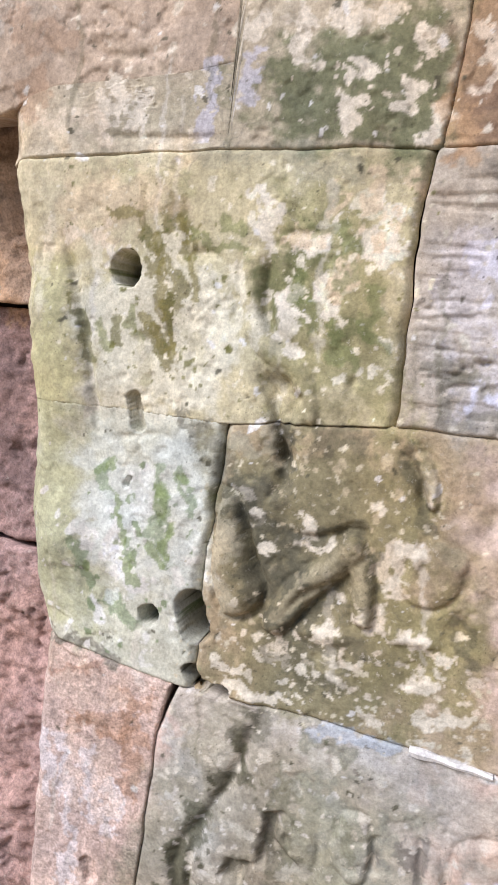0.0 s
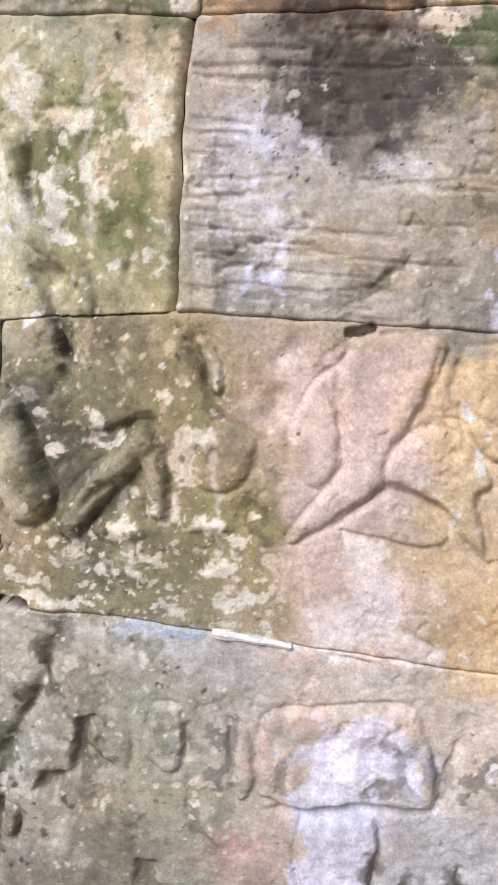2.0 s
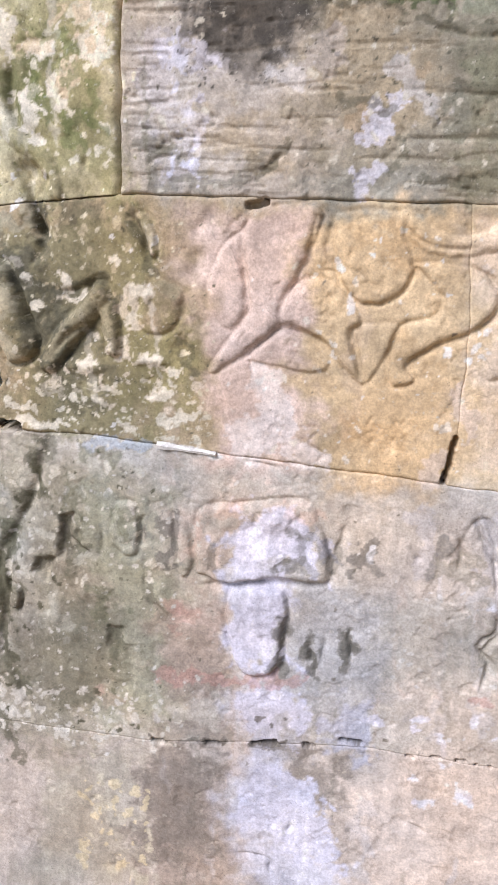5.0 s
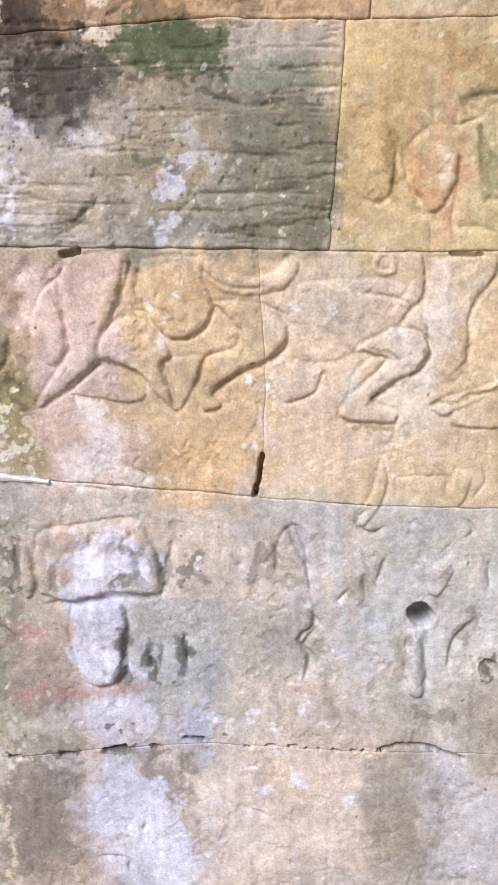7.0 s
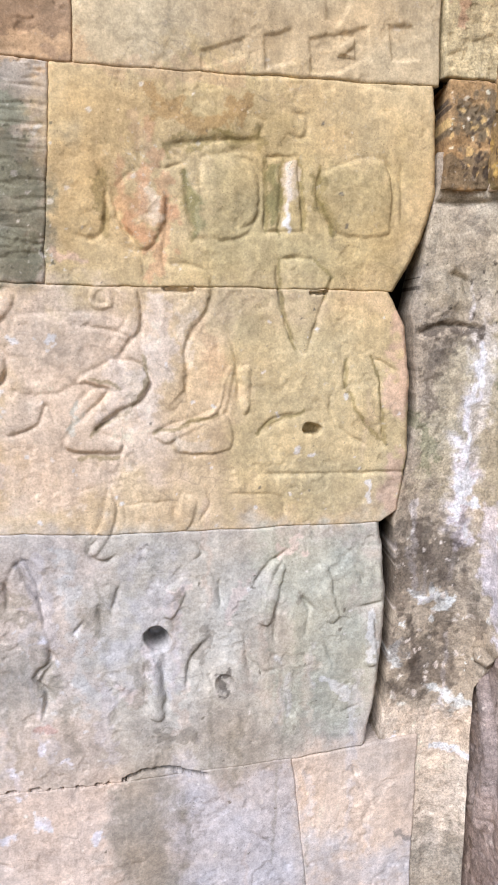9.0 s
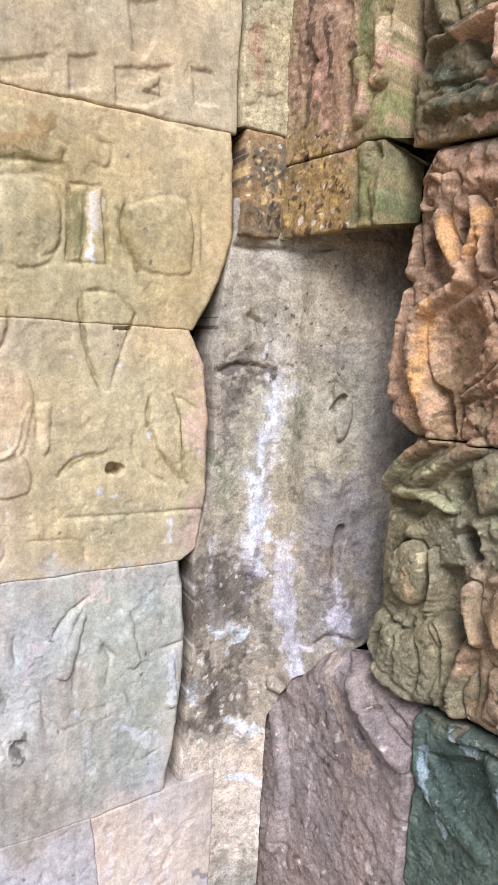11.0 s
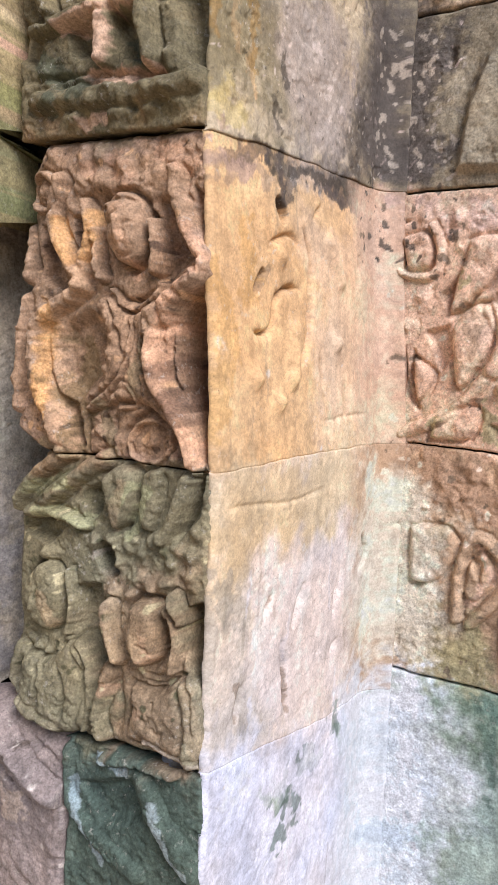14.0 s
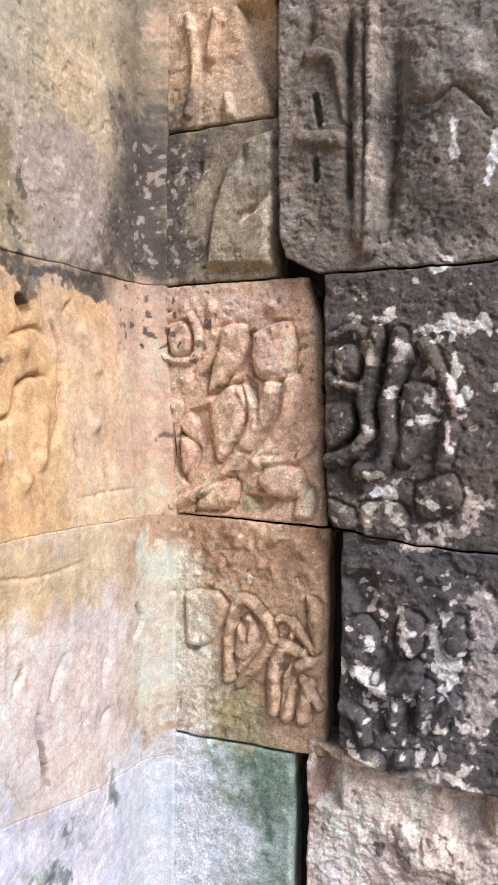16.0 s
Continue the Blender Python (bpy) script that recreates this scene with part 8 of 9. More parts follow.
stain_or_shade("A", "6f675c", .006, .8, .6, "0.503,0.573 0.537,0.572")
stain_or_shade("A", "6f675c", .006, .8, .6, "0.593,0.581 0.649,0.592")
stain_or_shade("A", "6f675c", .006, .8, .6, "0.605,0.633")
stain_or_shade("A", "6f675c", .006, .8, .6, "0.627,0.623")
stain_or_shade("A", "6f675c", .006, .8, .6, "0.654,0.644")
stain_or_shade("A", "6f675c", .006, .8, .6, "0.759,0.618 0.791,0.614")
stain_or_shade("A", "6f675c", .006, .8, .6, "0.693,0.591")
stain_or_shade("A", "a8a08e", .02, .6, .8, "1.082,0.958 1.087,0.916")
stain_or_shade("A", "a8a08e", .02, .6, .8, "1.169,0.836 1.165,0.770")
stain_or_shade("A", "a8a08e", .02, .6, .8, "0.914,0.967 0.954,0.959")
stain_or_shade("A", "a8a08e", .02, .6, .8, "0.999,0.865 0.993,0.798")
stain_or_shade("A", "c3968a", .014, .5, .7, "0.414,0.699 0.583,0.709 0.670,0.723")
stain_or_shade("A", "c3968a", .014, .5, .7, "0.986,0.736")
field("A", "b6a27a", .02, .5, .8, "0.424,1.669 0.607,1.678 0.607,1.607 0.422,1.616")
field("A", "8e8a70", .02, .6, .8, "0.788,1.794 1.016,1.759 1.012,1.567 0.850,1.556 0.917,1.677")
field("A", "a2a094", .02, .6, .8, "0.607,1.616 0.793,1.626 0.850,1.556 0.635,1.554")
stain_or_shade("A", "e6e2ea", .018, .7, .8, "0.428,1.774 0.436,1.730")
stain_or_shade("A", "e6e2ea", .018, .7, .8, "0.461,1.589 0.442,1.607")
stain_or_shade("A", "e6e2ea", .018, .7, .8, "0.764,1.677 0.737,1.652")
stain_or_shade("A", "e6e2ea", .018, .7, .8, "0.748,1.582 0.720,1.576")
stain_or_shade("A", "e6e2ea", .018, .7, .8, "0.408,1.748")
stain_or_shade("A", "6a6654", .008, .6, .7, "0.788,1.802 0.841,1.787 0.964,1.776")
stain_or_shade("A", "6a6654", .008, .6, .7, "0.607,1.830 0.716,1.825 0.770,1.812")
stain_or_shade("A", "6a6654", .008, .6, .7, "0.765,1.634 0.784,1.617 0.766,1.591")
stain_or_shade("A", "6a6654", .008, .6, .7, "0.558,1.571 0.607,1.625")
stain_or_shade("A", "6a6654", .008, .6, .7, "0.392,1.606 0.423,1.625")
stain_or_shade("A", "6a6654", .008, .6, .7, "0.813,1.582 0.886,1.574")
stain_or_shade("A", "6a6654", .008, .6, .7, "0.918,1.652 0.988,1.660")
stain_or_shade("A", "6a6654", .008, .6, .7, "0.681,1.695 0.764,1.677")
stain_or_shade("A", "6a6654", .008, .6, .7, "0.844,1.711 0.924,1.702")
spots("A", "6a6654", 110, .001, .003, 131, "0.634,1.837 1.030,1.567")
spots("A", "d8d0bc", 120, .001, .006, 132, "0.363,1.842 1.030,1.558")
spots("A", "57524a", 260, .001, .0025, 133, "0.415,1.948 0.644,1.708")
spots("A", "e2d2ae", 60, .002, .010, 134, "0.252,0.456 0.400,0.224")
spots("A", "e9d6ba", 70, .0015, .006, 135, "0.924,1.531 1.175,1.127")
spots("A", "f0e4d0", 60, .0015, .006, 136, "0.606,1.526 0.946,1.115")
# dark stain in the figure's cuts, with their shade painted in
stain_or_shade("A", "545244", .022, .5, .8, "0.160,1.406 0.191,1.318")
stain_or_shade("A", "545244", .022, .5, .8, "0.213,1.380 0.229,1.336")
stain_or_shade("A", "545244", .022, .5, .8, "0.153,1.420 0.145,1.448")
stain_or_shade("A", "545244", .022, .5, .8, "0.214,1.269 0.253,1.315")
stain_or_shade("A", "545244", .012, .5, .8, "0.190,1.517 0.199,1.473")
stain_or_shade("A", "545244", .012, .5, .8, "0.348,1.526 0.377,1.476 0.390,1.432")
stain_or_shade("A", "545244", .012, .5, .8, "0.445,1.307 0.462,1.275")
stain_or_shade("A", "545244", .012, .5, .8, "0.217,1.391 0.303,1.406")
stain_or_shade("A", "545244", .012, .5, .8, "0.323,1.373 0.328,1.306")
stain_or_shade("A", "e9dfc8", .010, .9, .8, "0.232,1.414 0.247,1.411")
stain_or_shade("A", "e9dfc8", .010, .9, .8, "0.291,1.318")
stain_or_shade("A", "e9dfc8", .010, .9, .8, "0.397,1.226 0.424,1.232")
stain_or_shade("A", "e9dfc8", .010, .9, .8, "0.383,1.283 0.413,1.284")
stain_or_shade("A", "e9dfc8", .010, .9, .8, "0.168,1.406")
stain_or_shade("A", "e9dfc8", .010, .9, .8, "0.251,1.379 0.274,1.384")
stain_or_shade("A", "e9dfc8", .010, .9, .8, "0.126,1.193 0.167,1.189")
stain_or_shade("A", "e9dfc8", .010, .9, .8, "0.187,1.370 0.175,1.362")
stain_or_shade("A", "e9dfc8", .010, .9, .8, "0.351,1.315")
stain_or_shade("A", "e9dfc8", .010, .9, .8, "0.412,1.179 0.464,1.192")
stain_or_shade("A", "e9dfc8", .010, .9, .8, "0.159,1.284")
stain_or_shade("A", "e9dfc8", .010, .9, .8, "0.343,1.345 0.364,1.361")
stain_or_shade("A", "e9dfc8", .010, .9, .8, "0.370,1.394 0.385,1.392")
stain_or_shade("A", "e9dfc8", .010, .9, .8, "0.437,1.261")
stain_or_shade("A", "e9dfc8", .010, .9, .8, "0.327,1.445 0.338,1.442")
stain_or_shade("A", "e9dfc8", .010, .9, .8, "0.261,1.269 0.292,1.270")
stain_or_shade("A", "e9dfc8", .010, .9, .8, "0.142,1.162 0.223,1.155")
# darker tone along the winding groove and in the pits
stain_or_shade("A", "55533f", .016, .5, .7, "0.199,1.125 0.183,1.063 0.158,0.999")
stain_or_shade("A", "55533f", .016, .5, .7, "0.105,0.909 0.095,0.850 0.112,0.804 0.100,0.731 0.110,0.681")
stain_or_shade("A", "55533f", .016, .5, .7, "0.229,0.984 0.238,0.963 0.230,0.920 0.264,0.922")
stain_or_shade("A", "55533f", .016, .5, .7, "0.174,0.890 0.200,0.893")
stain_or_shade("A", "55533f", .016, .5, .7, "0.323,0.774 0.329,0.734")
stain_or_shade("A", "55533f", .016, .5, .7, "0.137,0.827 0.130,0.806")
# darker tone along the finer cuts
stain_or_shade("A", "625e50", .009, .45, .6, "0.374,0.992 0.374,0.956")
stain_or_shade("A", "625e50", .009, .45, .6, "0.508,0.968 0.509,0.923")
stain_or_shade("A", "625e50", .009, .45, .6, "0.655,0.995 0.660,0.952")
stain_or_shade("A", "625e50", .009, .45, .6, "0.619,0.937 0.641,0.949")
stain_or_shade("A", "625e50", .009, .45, .6, "0.383,0.888 0.393,0.847 0.424,0.822")
stain_or_shade("A", "625e50", .009, .45, .6, "0.639,0.819 0.638,0.761")
stain_or_shade("A", "625e50", .009, .45, .6, "0.686,0.797 0.699,0.751")
stain_or_shade("A", "625e50", .009, .45, .6, "0.753,0.836 0.757,0.779")
stain_or_shade("A", "625e50", .009, .45, .6, "0.720,0.941 0.725,0.986")
field("A", "6e6c58", .02, .5, .9, "0.218,0.828 0.304,0.849 0.335,0.694 0.229,0.593 0.090,0.614 0.120,0.744")
field("A", "a9a99a", .02, .5, .9, "0.323,1.035 0.427,1.047 0.440,0.960 0.335,0.938")
spots("A", "e0d6be", 90, .0015, .008, 137, "0.103,1.248 0.499,1.139")
spots("A", "dcd6c8", 110, .002, .010, 138, "0.054,0.651 0.422,0.530")
spots("A", "e0d8c4", 70, .002, .009, 139, "0.067,1.112 0.455,0.860")
field("K", "a58858", .015, .8, .9, "-0.027,1.932 0.201,1.890 0.210,1.706 -0.008,1.726")
spots("K", "4e3c30", 90, .002, .008, 141, "-0.007,1.920 0.215,1.710")
spots("K", "c9a860", 50, .002, .008, 142, "-0.007,1.920 0.215,1.710")
spots("K", "d8c8b4", 40, .002, .006, 143, "-0.007,1.920 0.215,1.710")
field("K", "a5846c", .012, .7, .8, "0.041,2.188 0.189,2.141 0.191,1.902 0.047,1.927")
stain_or_shade("K", "3e3428", .010, .7, .8, "0.061,2.162 0.079,2.057 0.073,1.938")
stain_or_shade("K", "3e3428", .010, .7, .8, "0.115,2.107 0.133,2.005")
stain_or_shade("K", "3e3428", .010, .7, .8, "0.198,2.046 0.199,1.971")
stain_or_shade("K", "7c7c4c", .014, .7, .7, "0.222,2.095 0.237,2.018")
stain_or_shade("K", "7c7c4c", .014, .7, .7, "0.293,1.933 0.285,1.881")
stain_or_shade("K", "7c7c4c", .014, .7, .7, "0.329,1.837 0.325,1.748")
stain_or_shade("K", "7c7c4c", .014, .7, .7, "0.249,1.822 0.249,1.756")
stain_or_shade("K", "c8a088", .014, .7, .6, "0.104,2.051 0.124,1.928")
stain_or_shade("K", "c8a088", .014, .7, .6, "0.286,2.006 0.262,1.976")
stain_or_shade("K", "c8a088", .014, .7, .6, "0.227,1.974 0.229,1.932")
field("R", "94855f", .04, .6, .8, "1.766,2.046 1.953,2.137 2.022,2.041 2.069,1.923 1.769,1.885")
field("R", "b9aca0", .05, .5, .8, "2.107,2.102 2.281,2.142 2.357,1.898 2.133,1.875 2.067,1.977")
field("R", "d8c09c", .015, .7, .7, "2.140,2.266 2.329,2.362 2.298,2.201 2.204,2.181")
field("R", "544c45", .03, .75, .9, "2.359,2.226 2.752,2.352 2.787,1.954 2.407,1.875 2.311,1.962 2.401,2.077")
stain_or_shade("R", "cdb87c", .018, .6, .7, "1.841,1.883 1.901,1.878 1.961,1.879")
stain_or_shade("R", "cdb87c", .018, .6, .7, "1.847,1.866")
stain_or_shade("R", "a5854f", .014, .7, .7, "1.995,2.030 2.004,1.956")
stain_or_shade("R", "a5854f", .014, .7, .7, "1.973,2.097 1.982,2.042")
stain_or_shade("R", "a5854f", .014, .7, .7, "1.886,2.027 1.899,1.969")
stain_or_shade("R", "4d4438", .010, .7, .8, "2.054,1.937 2.070,1.896")
stain_or_shade("R", "4d4438", .010, .7, .8, "2.051,1.837 2.097,1.801")
stain_or_shade("R", "4d4438", .010, .7, .8, "2.118,1.843 2.238,1.860 2.359,1.865")
stain_or_shade("R", "4d4438", .010, .7, .8, "2.081,2.009 2.090,1.966")
stain_or_shade("R", "e0cfc0", .010, .7, .7, "2.371,2.321")
stain_or_shade("R", "e0cfc0", .010, .7, .7, "2.326,2.276")
stain_or_shade("R", "e0cfc0", .010, .7, .7, "2.640,2.193")
stain_or_shade("R", "e0cfc0", .010, .7, .7, "2.078,2.081")
stain_or_shade("R", "e0cfc0", .010, .7, .7, "2.192,2.058")
stain_or_shade("R", "e0cfc0", .010, .7, .7, "2.249,2.017")
stain_or_shade("R", "e0cfc0", .010, .7, .7, "2.289,1.988")
spots("R", "6a6050", 60, .001, .003, 151, "1.822,2.074 2.355,1.919")
spots("R", "dccab8", 80, .001, .004, 152, "1.822,2.074 2.600,1.953")
stain_or_shade("R", "574c46", .014, .65, .8, "2.079,1.853 2.098,1.773")
stain_or_shade("R", "574c46", .014, .65, .8, "2.239,1.850 2.429,1.822")
stain_or_shade("R", "574c46", .014, .65, .8, "1.938,1.831 2.043,1.849")
stain_or_shade("R", "b89a86", .014, .6, .8, "1.870,1.818 2.003,1.817")
stain_or_shade("R", "b89a86", .014, .6, .8, "1.849,1.782")
stain_or_shade("R", "b89a86", .014, .6, .8, "1.925,1.857")
field("R", "e8cfa8", .02, .5, .7, "1.859,1.395 2.586,1.376 2.597,1.232 1.871,1.321")
stain_or_shade("R", "efe6da", .02, .6, .6, "2.373,1.241 2.362,1.046")
stain_or_shade("R", "efe6da", .02, .6, .6, "2.180,1.199 2.168,1.068")
stain_or_shade("R", "efe6da", .02, .6, .6, "2.545,1.188 2.589,0.943")
stain_or_shade("R", "efe6da", .02, .6, .6, "2.041,1.134 2.030,1.043")
stain_or_shade("R", "a8a090", .02, .6, .7, "1.926,1.226 1.934,1.163")
stain_or_shade("R", "a8a090", .02, .6, .7, "1.885,1.235 1.894,1.089")
stain_or_shade("R", "5f705e", .010, .7, .8, "2.187,0.845 2.180,0.811 2.272,0.791")
stain_or_shade("R", "5f705e", .010, .7, .8, "2.351,0.862 2.344,0.794")
stain_or_shade("R", "5f705e", .010, .7, .8, "2.144,0.838 2.140,0.747")
stain_or_shade("R", "5f705e", .010, .7, .8, "2.083,0.796")
stain_or_shade("R", "5f705e", .010, .7, .8, "2.292,0.799")
stain_or_shade("R", "e9e7ef", .03, .6, .5, "1.966,0.910 2.113,0.822 2.520,0.771")
stain_or_shade("R", "e9e7ef", .03, .6, .5, "2.586,0.583 2.654,0.424")
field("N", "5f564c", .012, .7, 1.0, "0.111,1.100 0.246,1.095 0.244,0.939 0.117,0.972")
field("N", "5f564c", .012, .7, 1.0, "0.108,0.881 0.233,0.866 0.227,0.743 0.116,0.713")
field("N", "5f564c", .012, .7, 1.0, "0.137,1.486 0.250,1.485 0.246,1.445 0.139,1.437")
spots("N", "cfc6ba", 60, .0015, .006, 161, "0.111,1.111 0.281,0.660")
spots("N", "4e463c", 90, .001, .004, 162, "0.139,1.688 0.422,1.456")
field("N", "b9ac94", .012, .6, .7, "0.170,1.703 0.308,1.714 0.309,1.606 0.182,1.597")
field("A", "e4cba6", .02, .6, .6, "-0.163,1.868 0.003,1.864 0.001,1.775 -0.159,1.775")
stain_or_shade("A", "8a7f48", .008, .75, .8, "0.001,1.724 0.010,1.658")
stain_or_shade("A", "8a7f48", .008, .75, .8, "-0.015,1.656 0.003,1.628")
stain_or_shade("A", "8a7f48", .008, .75, .8, "0.051,1.749 0.052,1.691")
stain_or_shade("A", "8a7f48", .008, .75, .8, "0.021,1.790 0.035,1.755")
stain_or_shade("A", "8a7f48", .008, .75, .8, "-0.073,1.786 -0.033,1.795")
stain_or_shade("A", "8a7f48", .008, .75, .8, "-0.014,1.760 -0.011,1.738")
stain_or_shade("A", "8a7f48", .008, .75, .8, "0.023,1.637 0.027,1.615")
stain_or_shade("A", "ece2c4", .010, .8, .6, "0.069,1.728 0.072,1.663")
stain_or_shade("A", "ece2c4", .010, .8, .6, "0.095,1.694 0.098,1.636")
stain_or_shade("A", "ece2c4", .010, .8, .6, "0.115,1.731 0.125,1.667")
stain_or_shade("A", "ece2c4", .010, .8, .6, "0.019,1.761 0.025,1.725")
stain_or_shade("A", "ece2c4", .010, .8, .6, "0.049,1.676 0.050,1.639")
stain_or_shade("A", "ece2c4", .010, .8, .6, "0.146,1.683 0.148,1.640")
stain_or_shade("A", "ece2c4", .010, .8, .6, "-0.106,1.755 -0.091,1.719")
stain_or_shade("A", "e8d2b0", .016, .75, .7, "0.274,1.834 0.288,1.801")
stain_or_shade("A", "e8d2b0", .016, .75, .7, "0.307,1.782")
stain_or_shade("A", "e8d2b0", .016, .75, .7, "0.187,1.777 0.216,1.781")
stain_or_shade("A", "e8d2b0", .016, .75, .7, "0.233,1.819")
stain_or_shade("A", "e8d2b0", .016, .75, .7, "0.255,1.746 0.245,1.704")
stain_or_shade("A", "e8d2b0", .016, .75, .7, "0.329,1.836")
stain_or_shade("A", "77804e", .014, .6, .8, "0.215,1.785 0.267,1.767")
stain_or_shade("A", "77804e", .014, .6, .8, "0.256,1.732")
stain_or_shade("A", "77804e", .014, .6, .8, "0.191,1.735 0.201,1.701")
stain_or_shade("A", "77804e", .014, .6, .8, "0.287,1.707 0.300,1.653")
stain_or_shade("A", "77804e", .014, .6, .8, "0.235,1.654 0.267,1.622")
stain_or_shade("A", "8fa06a", .010, .75, .8, "-0.036,1.390 -0.025,1.343")
stain_or_shade("A", "8fa06a", .010, .75, .8, "0.026,1.422 0.024,1.383")
stain_or_shade("A", "8fa06a", .010, .75, .8, "0.042,1.377 0.040,1.337")
stain_or_shade("A", "8fa06a", .010, .75, .8, "-0.080,1.301")
stain_or_shade("A", "8fa06a", .010, .75, .8, "-0.018,1.311 -0.008,1.288")
stain_or_shade("A", "8fa06a", .010, .75, .8, "-0.053,1.444")
stain_or_shade("A", "8fa06a", .010, .75, .8, "0.015,1.333 0.034,1.312")
stain_or_shade("A", "8fa06a", .010, .75, .8, "0.062,1.443")
stain_or_shade("A", "e8ede2", .014, .7, .7, "-0.058,1.387 -0.063,1.320")
stain_or_shade("A", "e8ede2", .014, .7, .7, "0.000,1.427 -0.005,1.378")
stain_or_shade("A", "e8ede2", .014, .7, .7, "0.058,1.324 0.072,1.358")
stain_or_shade("A", "e8ede2", .014, .7, .7, "-0.033,1.259")
stain_or_shade("A", "e8ede2", .014, .7, .7, "-0.083,1.358")
stain_or_shade("A", "e9d0bc", .02, .6, .6, "-0.084,1.043 -0.072,0.911")
stain_or_shade("A", "e9d0bc", .02, .6, .6, "-0.037,1.036 -0.024,0.896")
stain_or_shade("A", "e9d0bc", .02, .6, .6, "-0.106,1.100 -0.014,1.102")
stain_or_shade("A", "b48e72", .01, .6, .7, "-0.066,1.056 -0.010,1.042")
stain_or_shade("A", "b48e72", .01, .6, .7, "0.004,1.106 0.009,1.029")
field("N", "dacbb6", .015, .8, .7, "0.060,0.695 0.376,0.660 0.394,0.391 0.066,0.463")
stain_or_shade("N", "efe9ea", .014, .7, .7, "0.133,0.619 0.160,0.559")
stain_or_shade("N", "efe9ea", .014, .7, .7, "0.234,0.603 0.295,0.581")
stain_or_shade("N", "efe9ea", .014, .7, .7, "0.111,0.534")
# paler tone along the raised limbs of the figure
stain_or_shade("A", "a89d7e", .012, .65, .6, "0.218,1.277 0.245,1.320 0.282,1.358 0.301,1.386")
stain_or_shade("A", "a89d7e", .012, .65, .6, "0.305,1.386 0.317,1.356 0.324,1.309")
stain_or_shade("A", "bdb497", .018, .65, .7, "0.122,1.418 0.127,1.359 0.136,1.298 0.155,1.272")
stain_or_shade("A", "bdb497", .018, .65, .7, "0.135,1.490 0.168,1.499")
stain_or_shade("A", "a89d7e", .010, .6, .7, "0.375,1.504 0.387,1.477")
stain_or_shade("A", "a89d7e", .010, .6, .7, "0.406,1.408 0.435,1.395")
spots("A", "ddd2b4", 220, .001, .004, 171, "0.064,1.528 0.500,1.123")
spots("A", "6a6650", 90, .001, .0025, 172, "0.064,1.528 0.500,1.123")
spots("A", "d8d2c4", 240, .001, .005, 173, "0.049,1.084 0.493,0.542")
spots("A", "6a6656", 90, .001, .003, 174, "0.049,1.084 0.493,0.542")
stain_or_shade("A", "c9c4b2", .012, .6, .8, "0.251,0.909 0.294,0.914")
stain_or_shade("A", "c9c4b2", .012, .6, .8, "0.174,0.955 0.200,0.949")
stain_or_shade("A", "c9c4b2", .012, .6, .8, "0.209,0.836 0.201,0.796")
stain_or_shade("A", "c9c4b2", .012, .6, .8, "0.150,1.086 0.158,1.043")
stain_or_shade("A", "c9c4b2", .012, .6, .8, "0.264,1.123 0.297,1.076")
stain_or_shade("A", "c9c4b2", .012, .6, .8, "0.097,0.955")
stain_or_shade("A", "c9c4b2", .012, .6, .8, "0.257,1.045")
stain_or_shade("A", "77775c", .016, .5, .8, "0.272,1.124 0.321,1.104")
stain_or_shade("A", "77775c", .016, .5, .8, "0.241,1.052 0.258,1.010")
stain_or_shade("A", "77775c", .016, .5, .8, "0.324,1.000 0.350,0.967")
stain_or_shade("A", "77775c", .016, .5, .8, "0.287,0.856 0.296,0.809")
spots("A", "efe4c6", 220, .001, .005, 175, "-0.163,1.857 0.362,1.533")
spots("A", "8a8654", 100, .001, .003, 176, "-0.163,1.857 0.362,1.533")
spots("A", "e9dcc4", 120, .001, .006, 177, "-0.173,2.058 0.477,1.891")
spots("A", "6a6450", 50, .001, .003, 178, "-0.173,2.058 0.477,1.891")
stain_or_shade("A", "8a7c48", .005, .6, .5, "1.558,1.421 1.555,1.374 1.586,1.310 1.639,1.256")
stain_or_shade("A", "8a7c48", .005, .6, .5, "1.607,1.424 1.626,1.374 1.636,1.267")
stain_or_shade("A", "8a7c48", .005, .6, .5, "1.420,1.596 1.422,1.537 1.455,1.436")
stain_or_shade("A", "8a7c48", .005, .6, .5, "1.491,1.598 1.521,1.568 1.510,1.528")
stain_or_shade("A", "8a7c48", .005, .6, .5, "1.196,1.281 1.237,1.296 1.310,1.317")
stain_or_shade("A", "8a7c48", .005, .6, .5, "1.499,1.762 1.491,1.705 1.525,1.647")
stain_or_shade("A", "8a7c48", .005, .6, .5, "1.386,1.279 1.417,1.306 1.473,1.316")
stain_or_shade("A", "8a7c48", .005, .6, .5, "1.391,1.768 1.395,1.644")
stain_or_shade("A", "8a7c48", .005, .6, .5, "1.422,1.769 1.422,1.645")
stain_or_shade("A", "8a7c48", .005, .6, .5, "1.454,1.770 1.467,1.648")
stain_or_shade("A", "8a7c48", .005, .6, .5, "1.084,1.383 1.134,1.368")
stain_or_shade("A", "8a7c48", .005, .6, .5, "1.175,1.424 1.187,1.384 1.155,1.333 1.083,1.282")
stain_or_shade("A", "8a7c48", .005, .6, .5, "1.062,1.240 1.134,1.240")
stain_or_shade("A", "7d7038", .012, .45, .7, "1.402,1.750 1.407,1.654")
stain_or_shade("A", "7d7038", .012, .45, .7, "1.252,1.735 1.264,1.631")
stain_or_shade("A", "7d7038", .012, .45, .7, "1.212,1.780 1.301,1.797 1.380,1.798")
stain_or_shade("A", "7d7038", .012, .45, .7, "1.484,1.743 1.486,1.695")
